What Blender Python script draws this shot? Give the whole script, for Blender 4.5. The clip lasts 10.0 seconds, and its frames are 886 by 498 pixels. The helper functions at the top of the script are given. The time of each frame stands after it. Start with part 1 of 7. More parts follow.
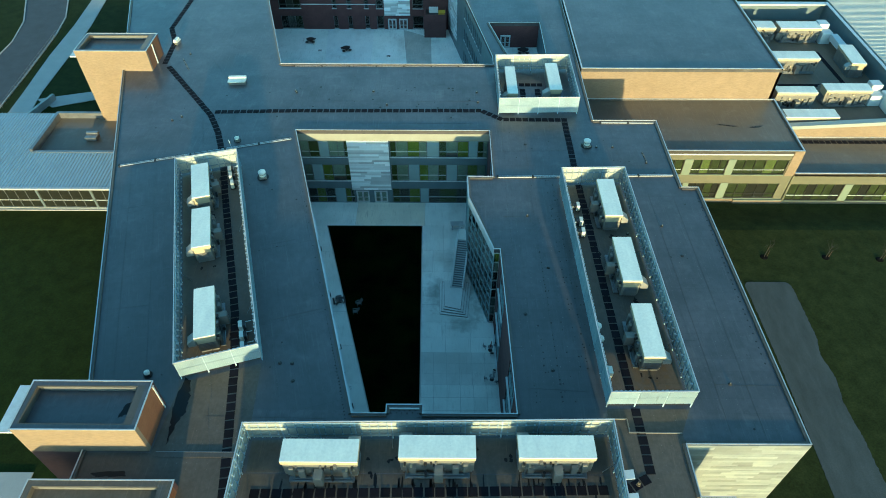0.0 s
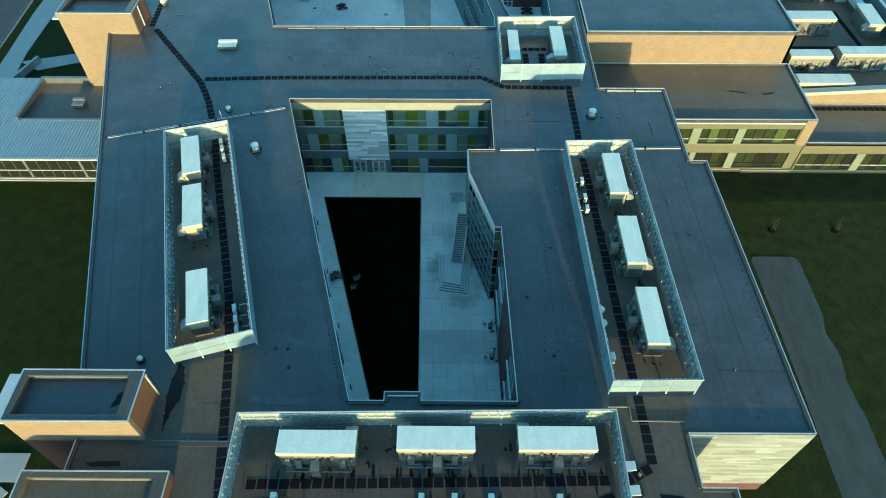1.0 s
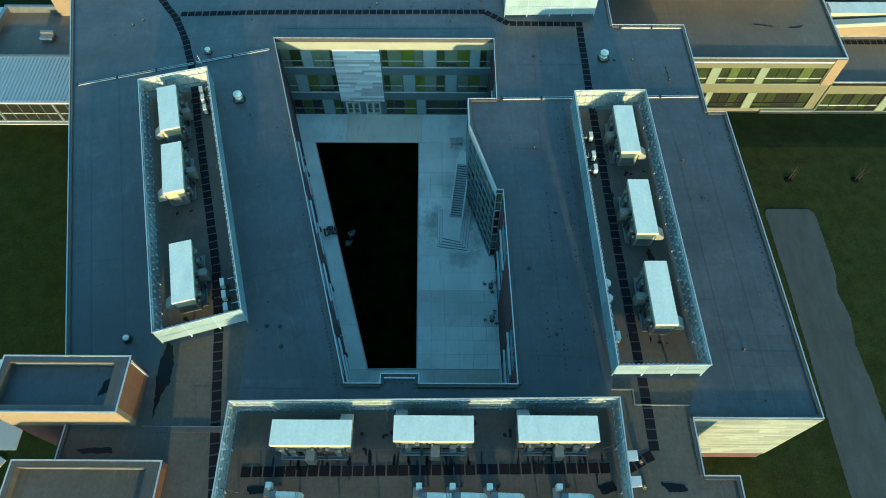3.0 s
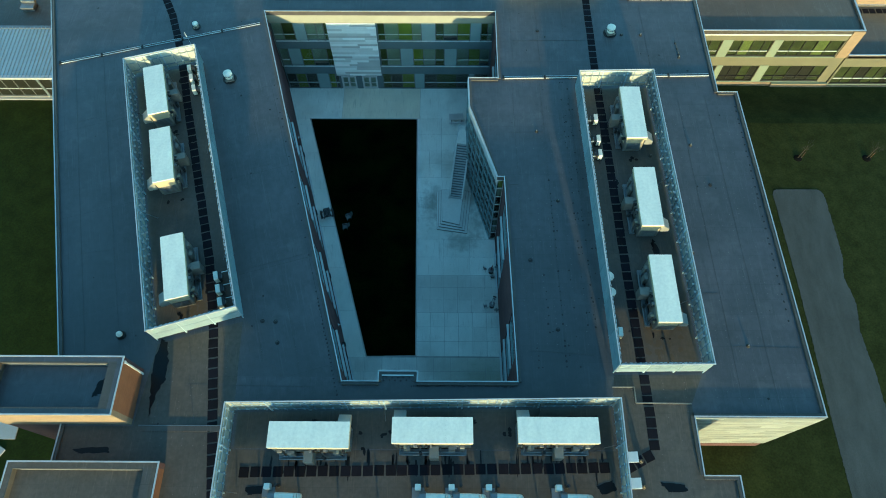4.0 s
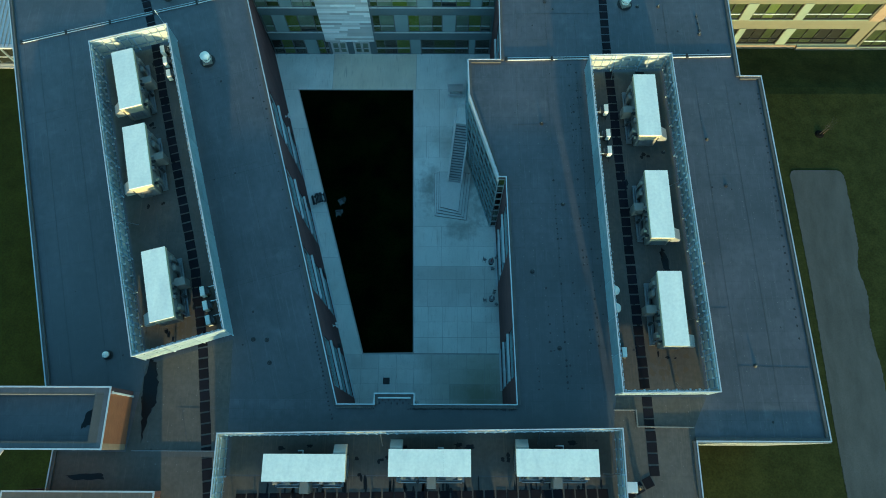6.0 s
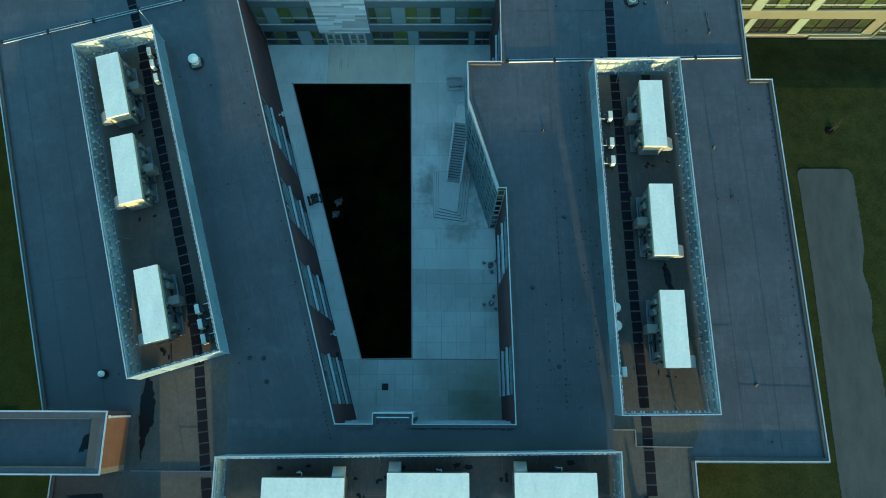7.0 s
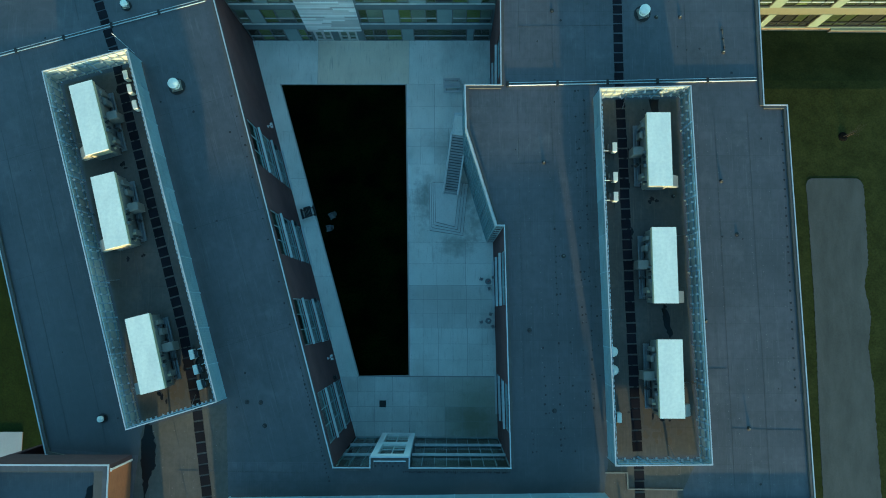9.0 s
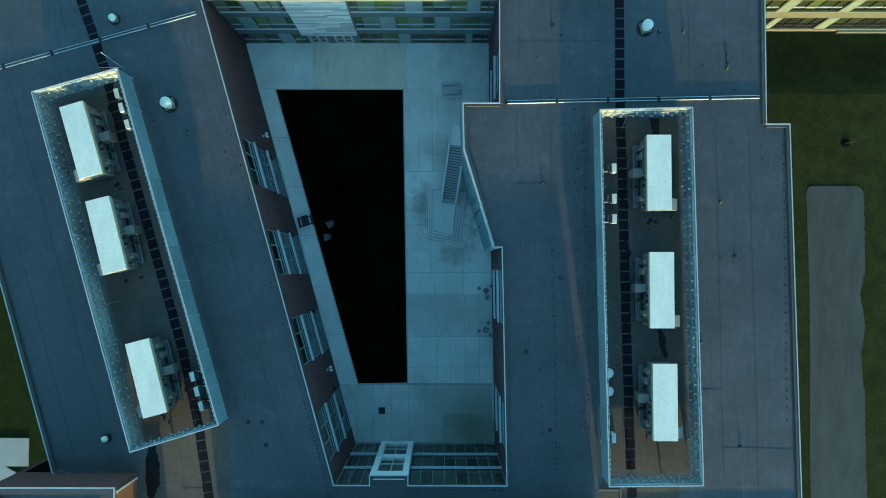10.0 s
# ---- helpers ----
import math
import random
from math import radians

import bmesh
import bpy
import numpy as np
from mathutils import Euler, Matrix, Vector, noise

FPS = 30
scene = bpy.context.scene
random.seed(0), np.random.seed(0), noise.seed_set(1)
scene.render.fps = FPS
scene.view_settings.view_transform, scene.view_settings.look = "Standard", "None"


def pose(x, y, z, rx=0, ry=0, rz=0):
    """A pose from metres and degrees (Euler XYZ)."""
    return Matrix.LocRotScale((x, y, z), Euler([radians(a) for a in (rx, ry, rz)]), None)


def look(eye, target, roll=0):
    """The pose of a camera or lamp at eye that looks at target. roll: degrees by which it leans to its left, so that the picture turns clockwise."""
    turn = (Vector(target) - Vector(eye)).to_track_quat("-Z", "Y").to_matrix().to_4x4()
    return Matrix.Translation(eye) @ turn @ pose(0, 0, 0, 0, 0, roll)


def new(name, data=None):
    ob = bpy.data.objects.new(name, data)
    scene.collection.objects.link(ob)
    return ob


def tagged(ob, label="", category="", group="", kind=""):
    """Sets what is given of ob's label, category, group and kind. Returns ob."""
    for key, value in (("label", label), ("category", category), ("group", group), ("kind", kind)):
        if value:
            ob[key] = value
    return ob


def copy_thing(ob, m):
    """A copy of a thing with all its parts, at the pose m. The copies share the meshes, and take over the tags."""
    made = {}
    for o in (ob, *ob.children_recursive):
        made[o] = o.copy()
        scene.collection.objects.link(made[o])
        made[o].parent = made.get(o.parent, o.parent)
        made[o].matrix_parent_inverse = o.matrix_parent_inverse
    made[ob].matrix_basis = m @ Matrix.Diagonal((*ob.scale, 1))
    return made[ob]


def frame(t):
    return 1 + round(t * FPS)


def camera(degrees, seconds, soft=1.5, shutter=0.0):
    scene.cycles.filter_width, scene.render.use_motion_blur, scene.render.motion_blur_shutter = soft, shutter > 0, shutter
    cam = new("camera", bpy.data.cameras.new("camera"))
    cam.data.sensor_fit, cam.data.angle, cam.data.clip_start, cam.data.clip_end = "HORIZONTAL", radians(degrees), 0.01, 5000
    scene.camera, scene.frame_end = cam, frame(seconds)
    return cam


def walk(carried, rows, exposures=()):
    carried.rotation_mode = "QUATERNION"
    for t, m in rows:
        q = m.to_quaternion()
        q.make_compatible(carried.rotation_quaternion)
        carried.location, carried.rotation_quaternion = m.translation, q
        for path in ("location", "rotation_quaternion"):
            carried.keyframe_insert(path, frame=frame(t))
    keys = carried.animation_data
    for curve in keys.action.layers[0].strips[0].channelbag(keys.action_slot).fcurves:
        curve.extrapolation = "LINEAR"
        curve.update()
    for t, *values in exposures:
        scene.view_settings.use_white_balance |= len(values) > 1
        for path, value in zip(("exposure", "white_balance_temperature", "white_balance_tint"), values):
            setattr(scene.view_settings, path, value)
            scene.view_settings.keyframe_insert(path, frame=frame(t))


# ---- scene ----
cam = camera(69.5, 10.0, soft=0.95)
PATH = [
    (0.0, 0.227, 0.046, 67.256, 43.845, -0.050, 0.324),
    (0.5, 0.291, 1.840, 67.461, 41.726, -0.033, 0.344),
    (1.0, 0.349, 3.680, 67.672, 39.579, -0.015, 0.357),
    (1.5, 0.403, 5.535, 67.886, 37.413, 0.004, 0.363),
    (2.0, 0.454, 7.435, 68.102, 35.237, 0.025, 0.362),
    (2.5, 0.505, 9.370, 68.319, 33.057, 0.049, 0.357),
    (4.0, 0.668, 15.545, 68.956, 26.530, 0.129, 0.319),
    (4.5, 0.727, 17.865, 69.162, 24.415, 0.158, 0.301),
    (5.0, 0.791, 20.390, 69.362, 22.300, 0.186, 0.282),
    (5.5, 0.857, 23.090, 69.559, 20.150, 0.214, 0.261),
    (7.0, 1.073, 31.530, 70.121, 13.895, 0.278, 0.196),
    (7.5, 1.148, 34.415, 70.301, 11.870, 0.289, 0.174),
    (8.0, 1.222, 37.360, 70.480, 9.850, 0.291, 0.153),
    (8.5, 1.294, 40.385, 70.658, 7.810, 0.282, 0.132),
    (9.0, 1.361, 43.415, 70.837, 5.753, 0.261, 0.111),
    (9.5, 1.423, 46.460, 71.018, 3.690, 0.225, 0.090),
    (10.0, 1.470, 49.480, 71.204, 1.640, 0.171, 0.070),
]
walk(cam, [(t, pose(x, y, z, rx, ry, rz)) for t, x, y, z, rx, ry, rz in PATH], exposures=[(0.0, 2.1, 5620, -28), (10.0, 2.1, 5620, -28)])

# ---- world, sun, exposure ----
SUN_EL, SUN_AZ = 5.8, 173.0
world = bpy.data.worlds.new("sky")
scene.world = world
world.use_nodes = True
wn = world.node_tree
sky = wn.nodes.new("ShaderNodeTexSky")
sky.sky_type = "NISHITA"
sky.sun_disc = False
sky.sun_elevation = radians(SUN_EL)
sky.sun_rotation = radians(SUN_AZ)
sky.altitude = 100
sky.air_density = 1.0
sky.dust_density = 0.7
sky.ozone_density = 2.5
wn.links.new(sky.outputs[0], wn.nodes["Background"].inputs[0])
wn.nodes["Background"].inputs[1].default_value = 0.15
sun = new("sun", bpy.data.lights.new("sun", "SUN"))
sun.data.energy = 2.3
sun.data.angle = radians(0.9)
sun.data.color = (1.0, 0.65, 0.36)
sun_dir = Vector((math.sin(radians(SUN_AZ)) * math.cos(radians(SUN_EL)), math.cos(radians(SUN_AZ)) * math.cos(radians(SUN_EL)), math.sin(radians(SUN_EL))))
sun.matrix_world = look(sun_dir * 300, (0, 0, 0))

# ---- materials ----


def mat(name, base, rough=0.7, other=None, scale=1.5, amount=0.6, fine=25.0, grain=0.12, bump=0.15, metal=0.0, spec=0.5, stretch=(1, 1, 1), island=0.0, lots=0.0, coat=0.0, coat_rough=0.2, warm_sheen=0.0):
    """Principled surface with large blotches, fine grain and relief. Scales are per metre."""
    m = bpy.data.materials.new(name)
    m.use_nodes = True
    nt = m.node_tree
    N, L = nt.nodes, nt.links
    p = N["Principled BSDF"]
    p.inputs["Metallic"].default_value = metal
    p.inputs["Specular IOR Level"].default_value = spec
    p.inputs["Coat Weight"].default_value = coat
    p.inputs["Coat Roughness"].default_value = coat_rough
    # Warm-tinted sheen strengthens the gold of low sun on flat surfaces.
    p.inputs["Sheen Weight"].default_value = warm_sheen
    p.inputs["Sheen Roughness"].default_value = 0.5
    p.inputs["Sheen Tint"].default_value = (1.0, 0.8, 0.5, 1)
    other = other or tuple(c * 0.7 for c in base)
    geo = N.new("ShaderNodeNewGeometry")
    mp = N.new("ShaderNodeMapping")
    mp.inputs["Scale"].default_value = stretch
    L.new(geo.outputs["Position"], mp.inputs["Vector"])
    big = N.new("ShaderNodeTexNoise")
    big.inputs["Scale"].default_value = scale
    big.inputs["Detail"].default_value = 6
    big.inputs["Roughness"].default_value = 0.6
    L.new(mp.outputs[0], big.inputs["Vector"])
    ramp = N.new("ShaderNodeMapRange")
    ramp.inputs["From Min"].default_value, ramp.inputs["From Max"].default_value = 0.35, 0.68
    ramp.inputs["To Max"].default_value = amount
    L.new(big.outputs["Fac"], ramp.inputs["Value"])
    mix = N.new("ShaderNodeMix")
    mix.data_type = "RGBA"
    mix.inputs[6].default_value, mix.inputs[7].default_value = (*base, 1), (*other, 1)
    L.new(ramp.outputs[0], mix.inputs[0])
    small = N.new("ShaderNodeTexNoise")
    small.inputs["Scale"].default_value = fine
    small.inputs["Detail"].default_value = 3
    L.new(geo.outputs["Position"], small.inputs["Vector"])
    val = N.new("ShaderNodeMapRange")
    val.inputs["To Min"].default_value, val.inputs["To Max"].default_value = 1 - grain * 1.6, 1 + grain * 1.6
    L.new(small.outputs["Fac"], val.inputs["Value"])
    hsv = N.new("ShaderNodeHueSaturation")
    L.new(mix.outputs[2], hsv.inputs["Color"])
    L.new(val.outputs[0], hsv.inputs["Value"])
    out = hsv.outputs[0]
    if island or lots:
        src = geo.outputs["Random Per Island"] if island else N.new("ShaderNodeObjectInfo").outputs["Random"]
        k = island or lots
        rr = N.new("ShaderNodeMapRange")
        rr.inputs["To Min"].default_value, rr.inputs["To Max"].default_value = 1 - k, 1 + k
        L.new(src, rr.inputs["Value"])
        h2 = N.new("ShaderNodeHueSaturation")
        L.new(out, h2.inputs["Color"])
        L.new(rr.outputs[0], h2.inputs["Value"])
        out = h2.outputs[0]
    L.new(out, p.inputs["Base Color"])
    rv = N.new("ShaderNodeMapRange")
    rv.inputs["To Min"].default_value, rv.inputs["To Max"].default_value = max(0.03, rough - 0.13), min(1, rough + 0.13)
    L.new(big.outputs["Fac"], rv.inputs["Value"])
    L.new(rv.outputs[0], p.inputs["Roughness"])
    if bump:
        b = N.new("ShaderNodeBump")
        b.inputs["Strength"].default_value = bump
        b.inputs["Distance"].default_value = 0.02
        L.new(small.outputs["Fac"], b.inputs["Height"])
        L.new(b.outputs[0], p.inputs["Normal"])
    return m


def seams(m, width, along, line=0.012, dark=0.55, cross=0.0):
    """Lap seams of a sheet covering: thin darker lines every width metres across the direction along (degrees from x)."""
    nt = m.node_tree
    N, L = nt.nodes, nt.links
    p = N["Principled BSDF"]
    old = p.inputs["Base Color"].links[0].from_socket
    geo = N.new("ShaderNodeNewGeometry")
    mp = N.new("ShaderNodeMapping")
    mp.vector_type = "TEXTURE"
    mp.inputs["Rotation"].default_value = (0, 0, radians(along))
    L.new(geo.outputs["Position"], mp.inputs["Vector"])
    br = N.new("ShaderNodeTexBrick")
    br.offset = 0.37
    br.inputs["Scale"].default_value = 1.0
    br.inputs["Brick Width"].default_value = cross or 15.0
    br.inputs["Row Height"].default_value = width
    br.inputs["Mortar Size"].default_value = line
    br.inputs["Mortar Smooth"].default_value = 0.3
    br.inputs["Color1"].default_value = (1, 1, 1, 1)
    br.inputs["Color2"].default_value = (0.86, 0.86, 0.86, 1)
    br.inputs["Mortar"].default_value = (dark, dark, dark, 1)
    L.new(mp.outputs[0], br.inputs["Vector"])
    mx = N.new("ShaderNodeMix")
    mx.data_type, mx.blend_type = "RGBA", "MULTIPLY"
    mx.inputs[0].default_value = 1
    L.new(old, mx.inputs[6])
    L.new(br.outputs["Color"], mx.inputs[7])
    L.new(mx.outputs[2], p.inputs["Base Color"])
    return m


def scuffs(m, light=(0.125, 0.122, 0.118), dark=(0.016, 0.017, 0.018), turn=0.0):
    """Pale dried-water marks and dark dirt runs with their own shapes."""
    nt = m.node_tree
    N, L = nt.nodes, nt.links
    p = N["Principled BSDF"]
    geo = N.new("ShaderNodeNewGeometry")
    for scale, stretch, lo, hi, colour, amount in ((0.35, (1, 1, 1), 0.56, 0.76, light, 0.55), (0.12, (1, 0.6, 1), 0.52, 0.7, dark, 0.45), (1.1, (1, 0.16, 1), 0.60, 0.80, dark, 0.6), (1.4, (0.14, 1, 1), 0.62, 0.80, light, 0.35), (5.5, (1, 1, 1), 0.64, 0.74, dark, 0.65), (7.0, (1, 0.04, 1), 0.56, 0.72, light, 0.5), (9.0, (1, 0.05, 1), 0.57, 0.72, dark, 0.65), (14.0, (1, 1, 1), 0.64, 0.72, light, 0.6), (3.2, (1, 1, 1), 0.60, 0.70, dark, 0.5)):
        old = p.inputs["Base Color"].links[0].from_socket
        mp = N.new("ShaderNodeMapping")
        mp.inputs["Scale"].default_value = stretch
        rot = N.new("ShaderNodeMapping")
        rot.inputs["Rotation"].default_value = (0, 0, -radians(turn))
        L.new(geo.outputs["Position"], rot.inputs["Vector"])
        mp.inputs["Location"].default_value = (scale * 31, scale * 17, 0)
        L.new(rot.outputs[0], mp.inputs["Vector"])
        nz = N.new("ShaderNodeTexNoise")
        nz.inputs["Scale"].default_value = scale
        nz.inputs["Detail"].default_value = 8
        nz.inputs["Roughness"].default_value = 0.68
        L.new(mp.outputs[0], nz.inputs["Vector"])
        rg = N.new("ShaderNodeMapRange")
        rg.inputs["From Min"].default_value, rg.inputs["From Max"].default_value = lo, hi
        rg.inputs["To Max"].default_value = amount
        L.new(nz.outputs["Fac"], rg.inputs["Value"])
        mx = N.new("ShaderNodeMix")
        mx.data_type = "RGBA"
        L.new(rg.outputs[0], mx.inputs[0])
        L.new(old, mx.inputs[6])
        mx.inputs[7].default_value = (*colour, 1)
        L.new(mx.outputs[2], p.inputs["Base Color"])
    return m


def bricks(m, depth=0.35):
    """Courses of brick 0.2 x 0.067 m with pale joints, on walls of any direction."""
    nt = m.node_tree
    N, L = nt.nodes, nt.links
    p = N["Principled BSDF"]
    old = p.inputs["Base Color"].links[0].from_socket
    geo = N.new("ShaderNodeNewGeometry")
    sep = N.new("ShaderNodeSeparateXYZ")
    L.new(geo.outputs["Position"], sep.inputs[0])
    add = N.new("ShaderNodeMath")
    L.new(sep.outputs[0], add.inputs[0])
    L.new(sep.outputs[1], add.inputs[1])
    com = N.new("ShaderNodeCombineXYZ")
    L.new(add.outputs[0], com.inputs[0])
    L.new(sep.outputs[2], com.inputs[1])
    br = N.new("ShaderNodeTexBrick")
    br.inputs["Scale"].default_value = 1.0
    br.inputs["Brick Width"].default_value = 0.4
    br.inputs["Row Height"].default_value = 0.1
    br.inputs["Mortar Size"].default_value = 0.010
    br.inputs["Color1"].default_value = (1.08, 1.08, 1.08, 1)
    br.inputs["Color2"].default_value = (0.86, 0.86, 0.88, 1)
    br.inputs["Mortar"].default_value = (1.04, 1.06, 1.1, 1)
    L.new(com.outputs[0], br.inputs["Vector"])
    mx = N.new("ShaderNodeMix")
    mx.data_type, mx.blend_type = "RGBA", "MULTIPLY"
    mx.inputs[0].default_value = 1
    L.new(old, mx.inputs[6])
    L.new(br.outputs["Color"], mx.inputs[7])
    L.new(mx.outputs[2], p.inputs["Base Color"])
    return m


def glass(name, tint):
    m = bpy.data.materials.new(name)
    m.use_nodes = True
    nt = m.node_tree
    N, L = nt.nodes, nt.links
    N.remove(N["Principled BSDF"])
    tr, gl, fr, mx = N.new("ShaderNodeBsdfTransparent"), N.new("ShaderNodeBsdfGlossy"), N.new("ShaderNodeFresnel"), N.new("ShaderNodeMixShader")
    tr.inputs[0].default_value = (*tint, 1)
    gl.inputs["Roughness"].default_value = 0.03
    fr.inputs[0].default_value = 1.6
    L.new(fr.outputs[0], mx.inputs[0])
    L.new(tr.outputs[0], mx.inputs[1])
    L.new(gl.outputs[0], mx.inputs[2])
    L.new(mx.outputs[0], N["Material Output"].inputs[0])
    return m


MEMBRANE = dict(rough=0.62, other=(0.040, 0.038, 0.042), scale=0.16, amount=1.0, fine=2.0, grain=0.22, bump=0.06, spec=0.75, coat=0.5, coat_rough=0.2)
M_ROOF = scuffs(seams(mat("roof_membrane", (0.067, 0.061, 0.067), **MEMBRANE), 3.05, 90, 0.012, 0.8))
seams(M_ROOF, 1.52, 0, 0.014, 0.62, 27.0)
M_ROOF_W = scuffs(seams(mat("roof_membrane_west", (0.067, 0.061, 0.067), **MEMBRANE), 4.4, 106.5, 0.015, 0.8), turn=16.5)
seams(M_ROOF_W, 11.0, 16.5, 0.02, 0.45, 60.0)
M_ROOF2 = scuffs(seams(mat("roof_membrane_low", (0.048, 0.043, 0.038), 0.66, (0.032, 0.029, 0.026), 0.2, 0.9, 3.0, 0.18, 0.1, spec=0.7, coat=0.25, coat_rough=0.25, warm_sheen=0.25), 3.05, 0, 0.022, 0.5))
M_ROOF_S = scuffs(seams(mat("weathered_roof_membrane", (0.040, 0.035, 0.030), 0.78, (0.018, 0.017, 0.016), 0.22, 1.0, 3.0, 0.5, 0.12, spec=0.9, coat=0.06, warm_sheen=0.5), 3.05, 0, 0.02, 0.6), (0.10, 0.085, 0.06), (0.010, 0.009, 0.008))
M_ROOF_P = scuffs(seams(mat("shade_toned_deck_membrane", (0.043, 0.039, 0.035), 0.78, (0.028, 0.026, 0.024), 0.25, 1.0, 3.0, 0.35, 0.12, spec=0.8, coat=0.08, warm_sheen=0.55), 3.05, 0, 0.02, 0.6), (0.13, 0.10, 0.06), (0.012, 0.011, 0.010))
M_PAD = mat("walkway_pad_rubber", (0.007, 0.006, 0.010), 0.85, (0.004, 0.004, 0.007), 0.8, 0.6, 30, 0.2, 0.3, spec=0.2, lots=0.3)
M_PUDDLE = mat("standing_water", (0.004, 0.005, 0.006), 0.35, bump=0.0, spec=0.25)
M_COPING = mat("coping_metal", (0.55, 0.56, 0.56), 0.4, (0.42, 0.43, 0.44), 0.5, 0.6, 10, 0.06, 0.02, metal=0.3)
M_BRICK = bricks(mat("tan_orange_brick", (0.235, 0.172, 0.110), 0.85, (0.19, 0.137, 0.088), 0.4, 0.5, 14, 0.12, 0.2))
M_MAROON = bricks(mat("maroon_brick", (0.10, 0.048, 0.046), 0.85, (0.07, 0.036, 0.036), 0.4, 0.7, 14, 0.15, 0.2))
M_REDB = bricks(mat("red_brown_brick", (0.1904, 0.0782, 0.0340), 0.85, (0.1360, 0.0544, 0.0272), 0.4, 0.5, 14, 0.12, 0.2))
M_WALL = bricks(mat("buff_block", (0.2312, 0.1904, 0.1360), 0.85, (0.2040, 0.1666, 0.1190), 0.4, 0.6, 14, 0.1, 0.2))
M_DARKPANEL = mat("slate_metal_panel", (0.145, 0.19, 0.21), 0.45, (0.12, 0.16, 0.175), 0.6, 0.6, 12, 0.06, 0.03, metal=0.2)
M_TEALPANEL = mat("teal_grey_panel", (0.27, 0.35, 0.355), 0.45, (0.23, 0.30, 0.31), 0.6, 0.6, 12, 0.06, 0.03)
M_BAND = mat("pale_fascia_metal", (0.29, 0.295, 0.24), 0.5, (0.24, 0.245, 0.20), 0.6, 0.6, 12, 0.06, 0.03)
M_WHITE = mat("white_painted_metal", (0.74, 0.75, 0.73), 0.5, (0.62, 0.64, 0.62), 0.7, 0.6, 9, 0.05, 0.03)
# Same planks toned down for the sunlit south-east front; the shaded copy is paler.
M_PLANK_SUN = mat("sun_toned_plank", (0.262, 0.286, 0.270), 0.45, (0.19, 0.214, 0.214), 0.6, 0.6, 9, 0.05, 0.02, island=0.32)
M_PLANK = mat("white_metal_plank", (0.76, 0.80, 0.80), 0.42, (0.58, 0.63, 0.64), 0.6, 0.5, 9, 0.05, 0.02, metal=0.15, island=0.4)
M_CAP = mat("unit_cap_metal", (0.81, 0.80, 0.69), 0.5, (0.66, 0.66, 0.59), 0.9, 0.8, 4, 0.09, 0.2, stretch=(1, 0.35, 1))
# One tan unit metal in two tones: shaded sides, then sunlit end and fascia.
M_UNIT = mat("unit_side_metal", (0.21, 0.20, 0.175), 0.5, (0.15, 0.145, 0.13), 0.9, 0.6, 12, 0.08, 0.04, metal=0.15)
M_UNIT_LIT = mat("unit_lit_metal", (0.46, 0.38, 0.24), 0.5, (0.38, 0.32, 0.21), 0.9, 0.6, 12, 0.08, 0.04)
M_HOOD = mat("hood_sheet_metal", (0.33, 0.33, 0.30), 0.45, (0.25, 0.25, 0.23), 0.9, 0.6, 12, 0.08, 0.04, metal=0.25)
M_GALV = mat("galvanised_steel", (0.2320, 0.2400, 0.2480), 0.42, (0.1600, 0.1680, 0.1760), 1.2, 0.7, 20, 0.1, 0.05, metal=0.6)
M_SCREEN = mat("screen_panel_metal", (0.26, 0.345, 0.40), 0.40, (0.19, 0.255, 0.30), 0.5, 0.8, 10, 0.08, 0.03, metal=0.1, lots=0.14)
M_BACKING = mat("screen_inner_sheet", (0.46, 0.48, 0.42), 0.45, (0.32, 0.35, 0.33), 0.5, 0.9, 6, 0.15, 0.03, metal=0.1, lots=0.2)
M_LINER = mat("screen_frame_metal", (0.44, 0.55, 0.63), 0.4, (0.34, 0.43, 0.50), 1.0, 0.6, 12, 0.06, 0.03, metal=0.1)
M_DARK = mat("dark_metal", (0.02, 0.021, 0.023), 0.5, bump=0.02)
M_BLACKRUB = mat("black_rubber", (0.015, 0.015, 0.015), 0.7)
M_CONC = scuffs(mat("plaza_concrete", (0.86, 0.87, 0.82), 0.85, (0.72, 0.74, 0.69), 0.3, 1.0, 9, 0.12, 0.15, lots=0.06), (0.80, 0.78, 0.73), (0.22, 0.21, 0.19))


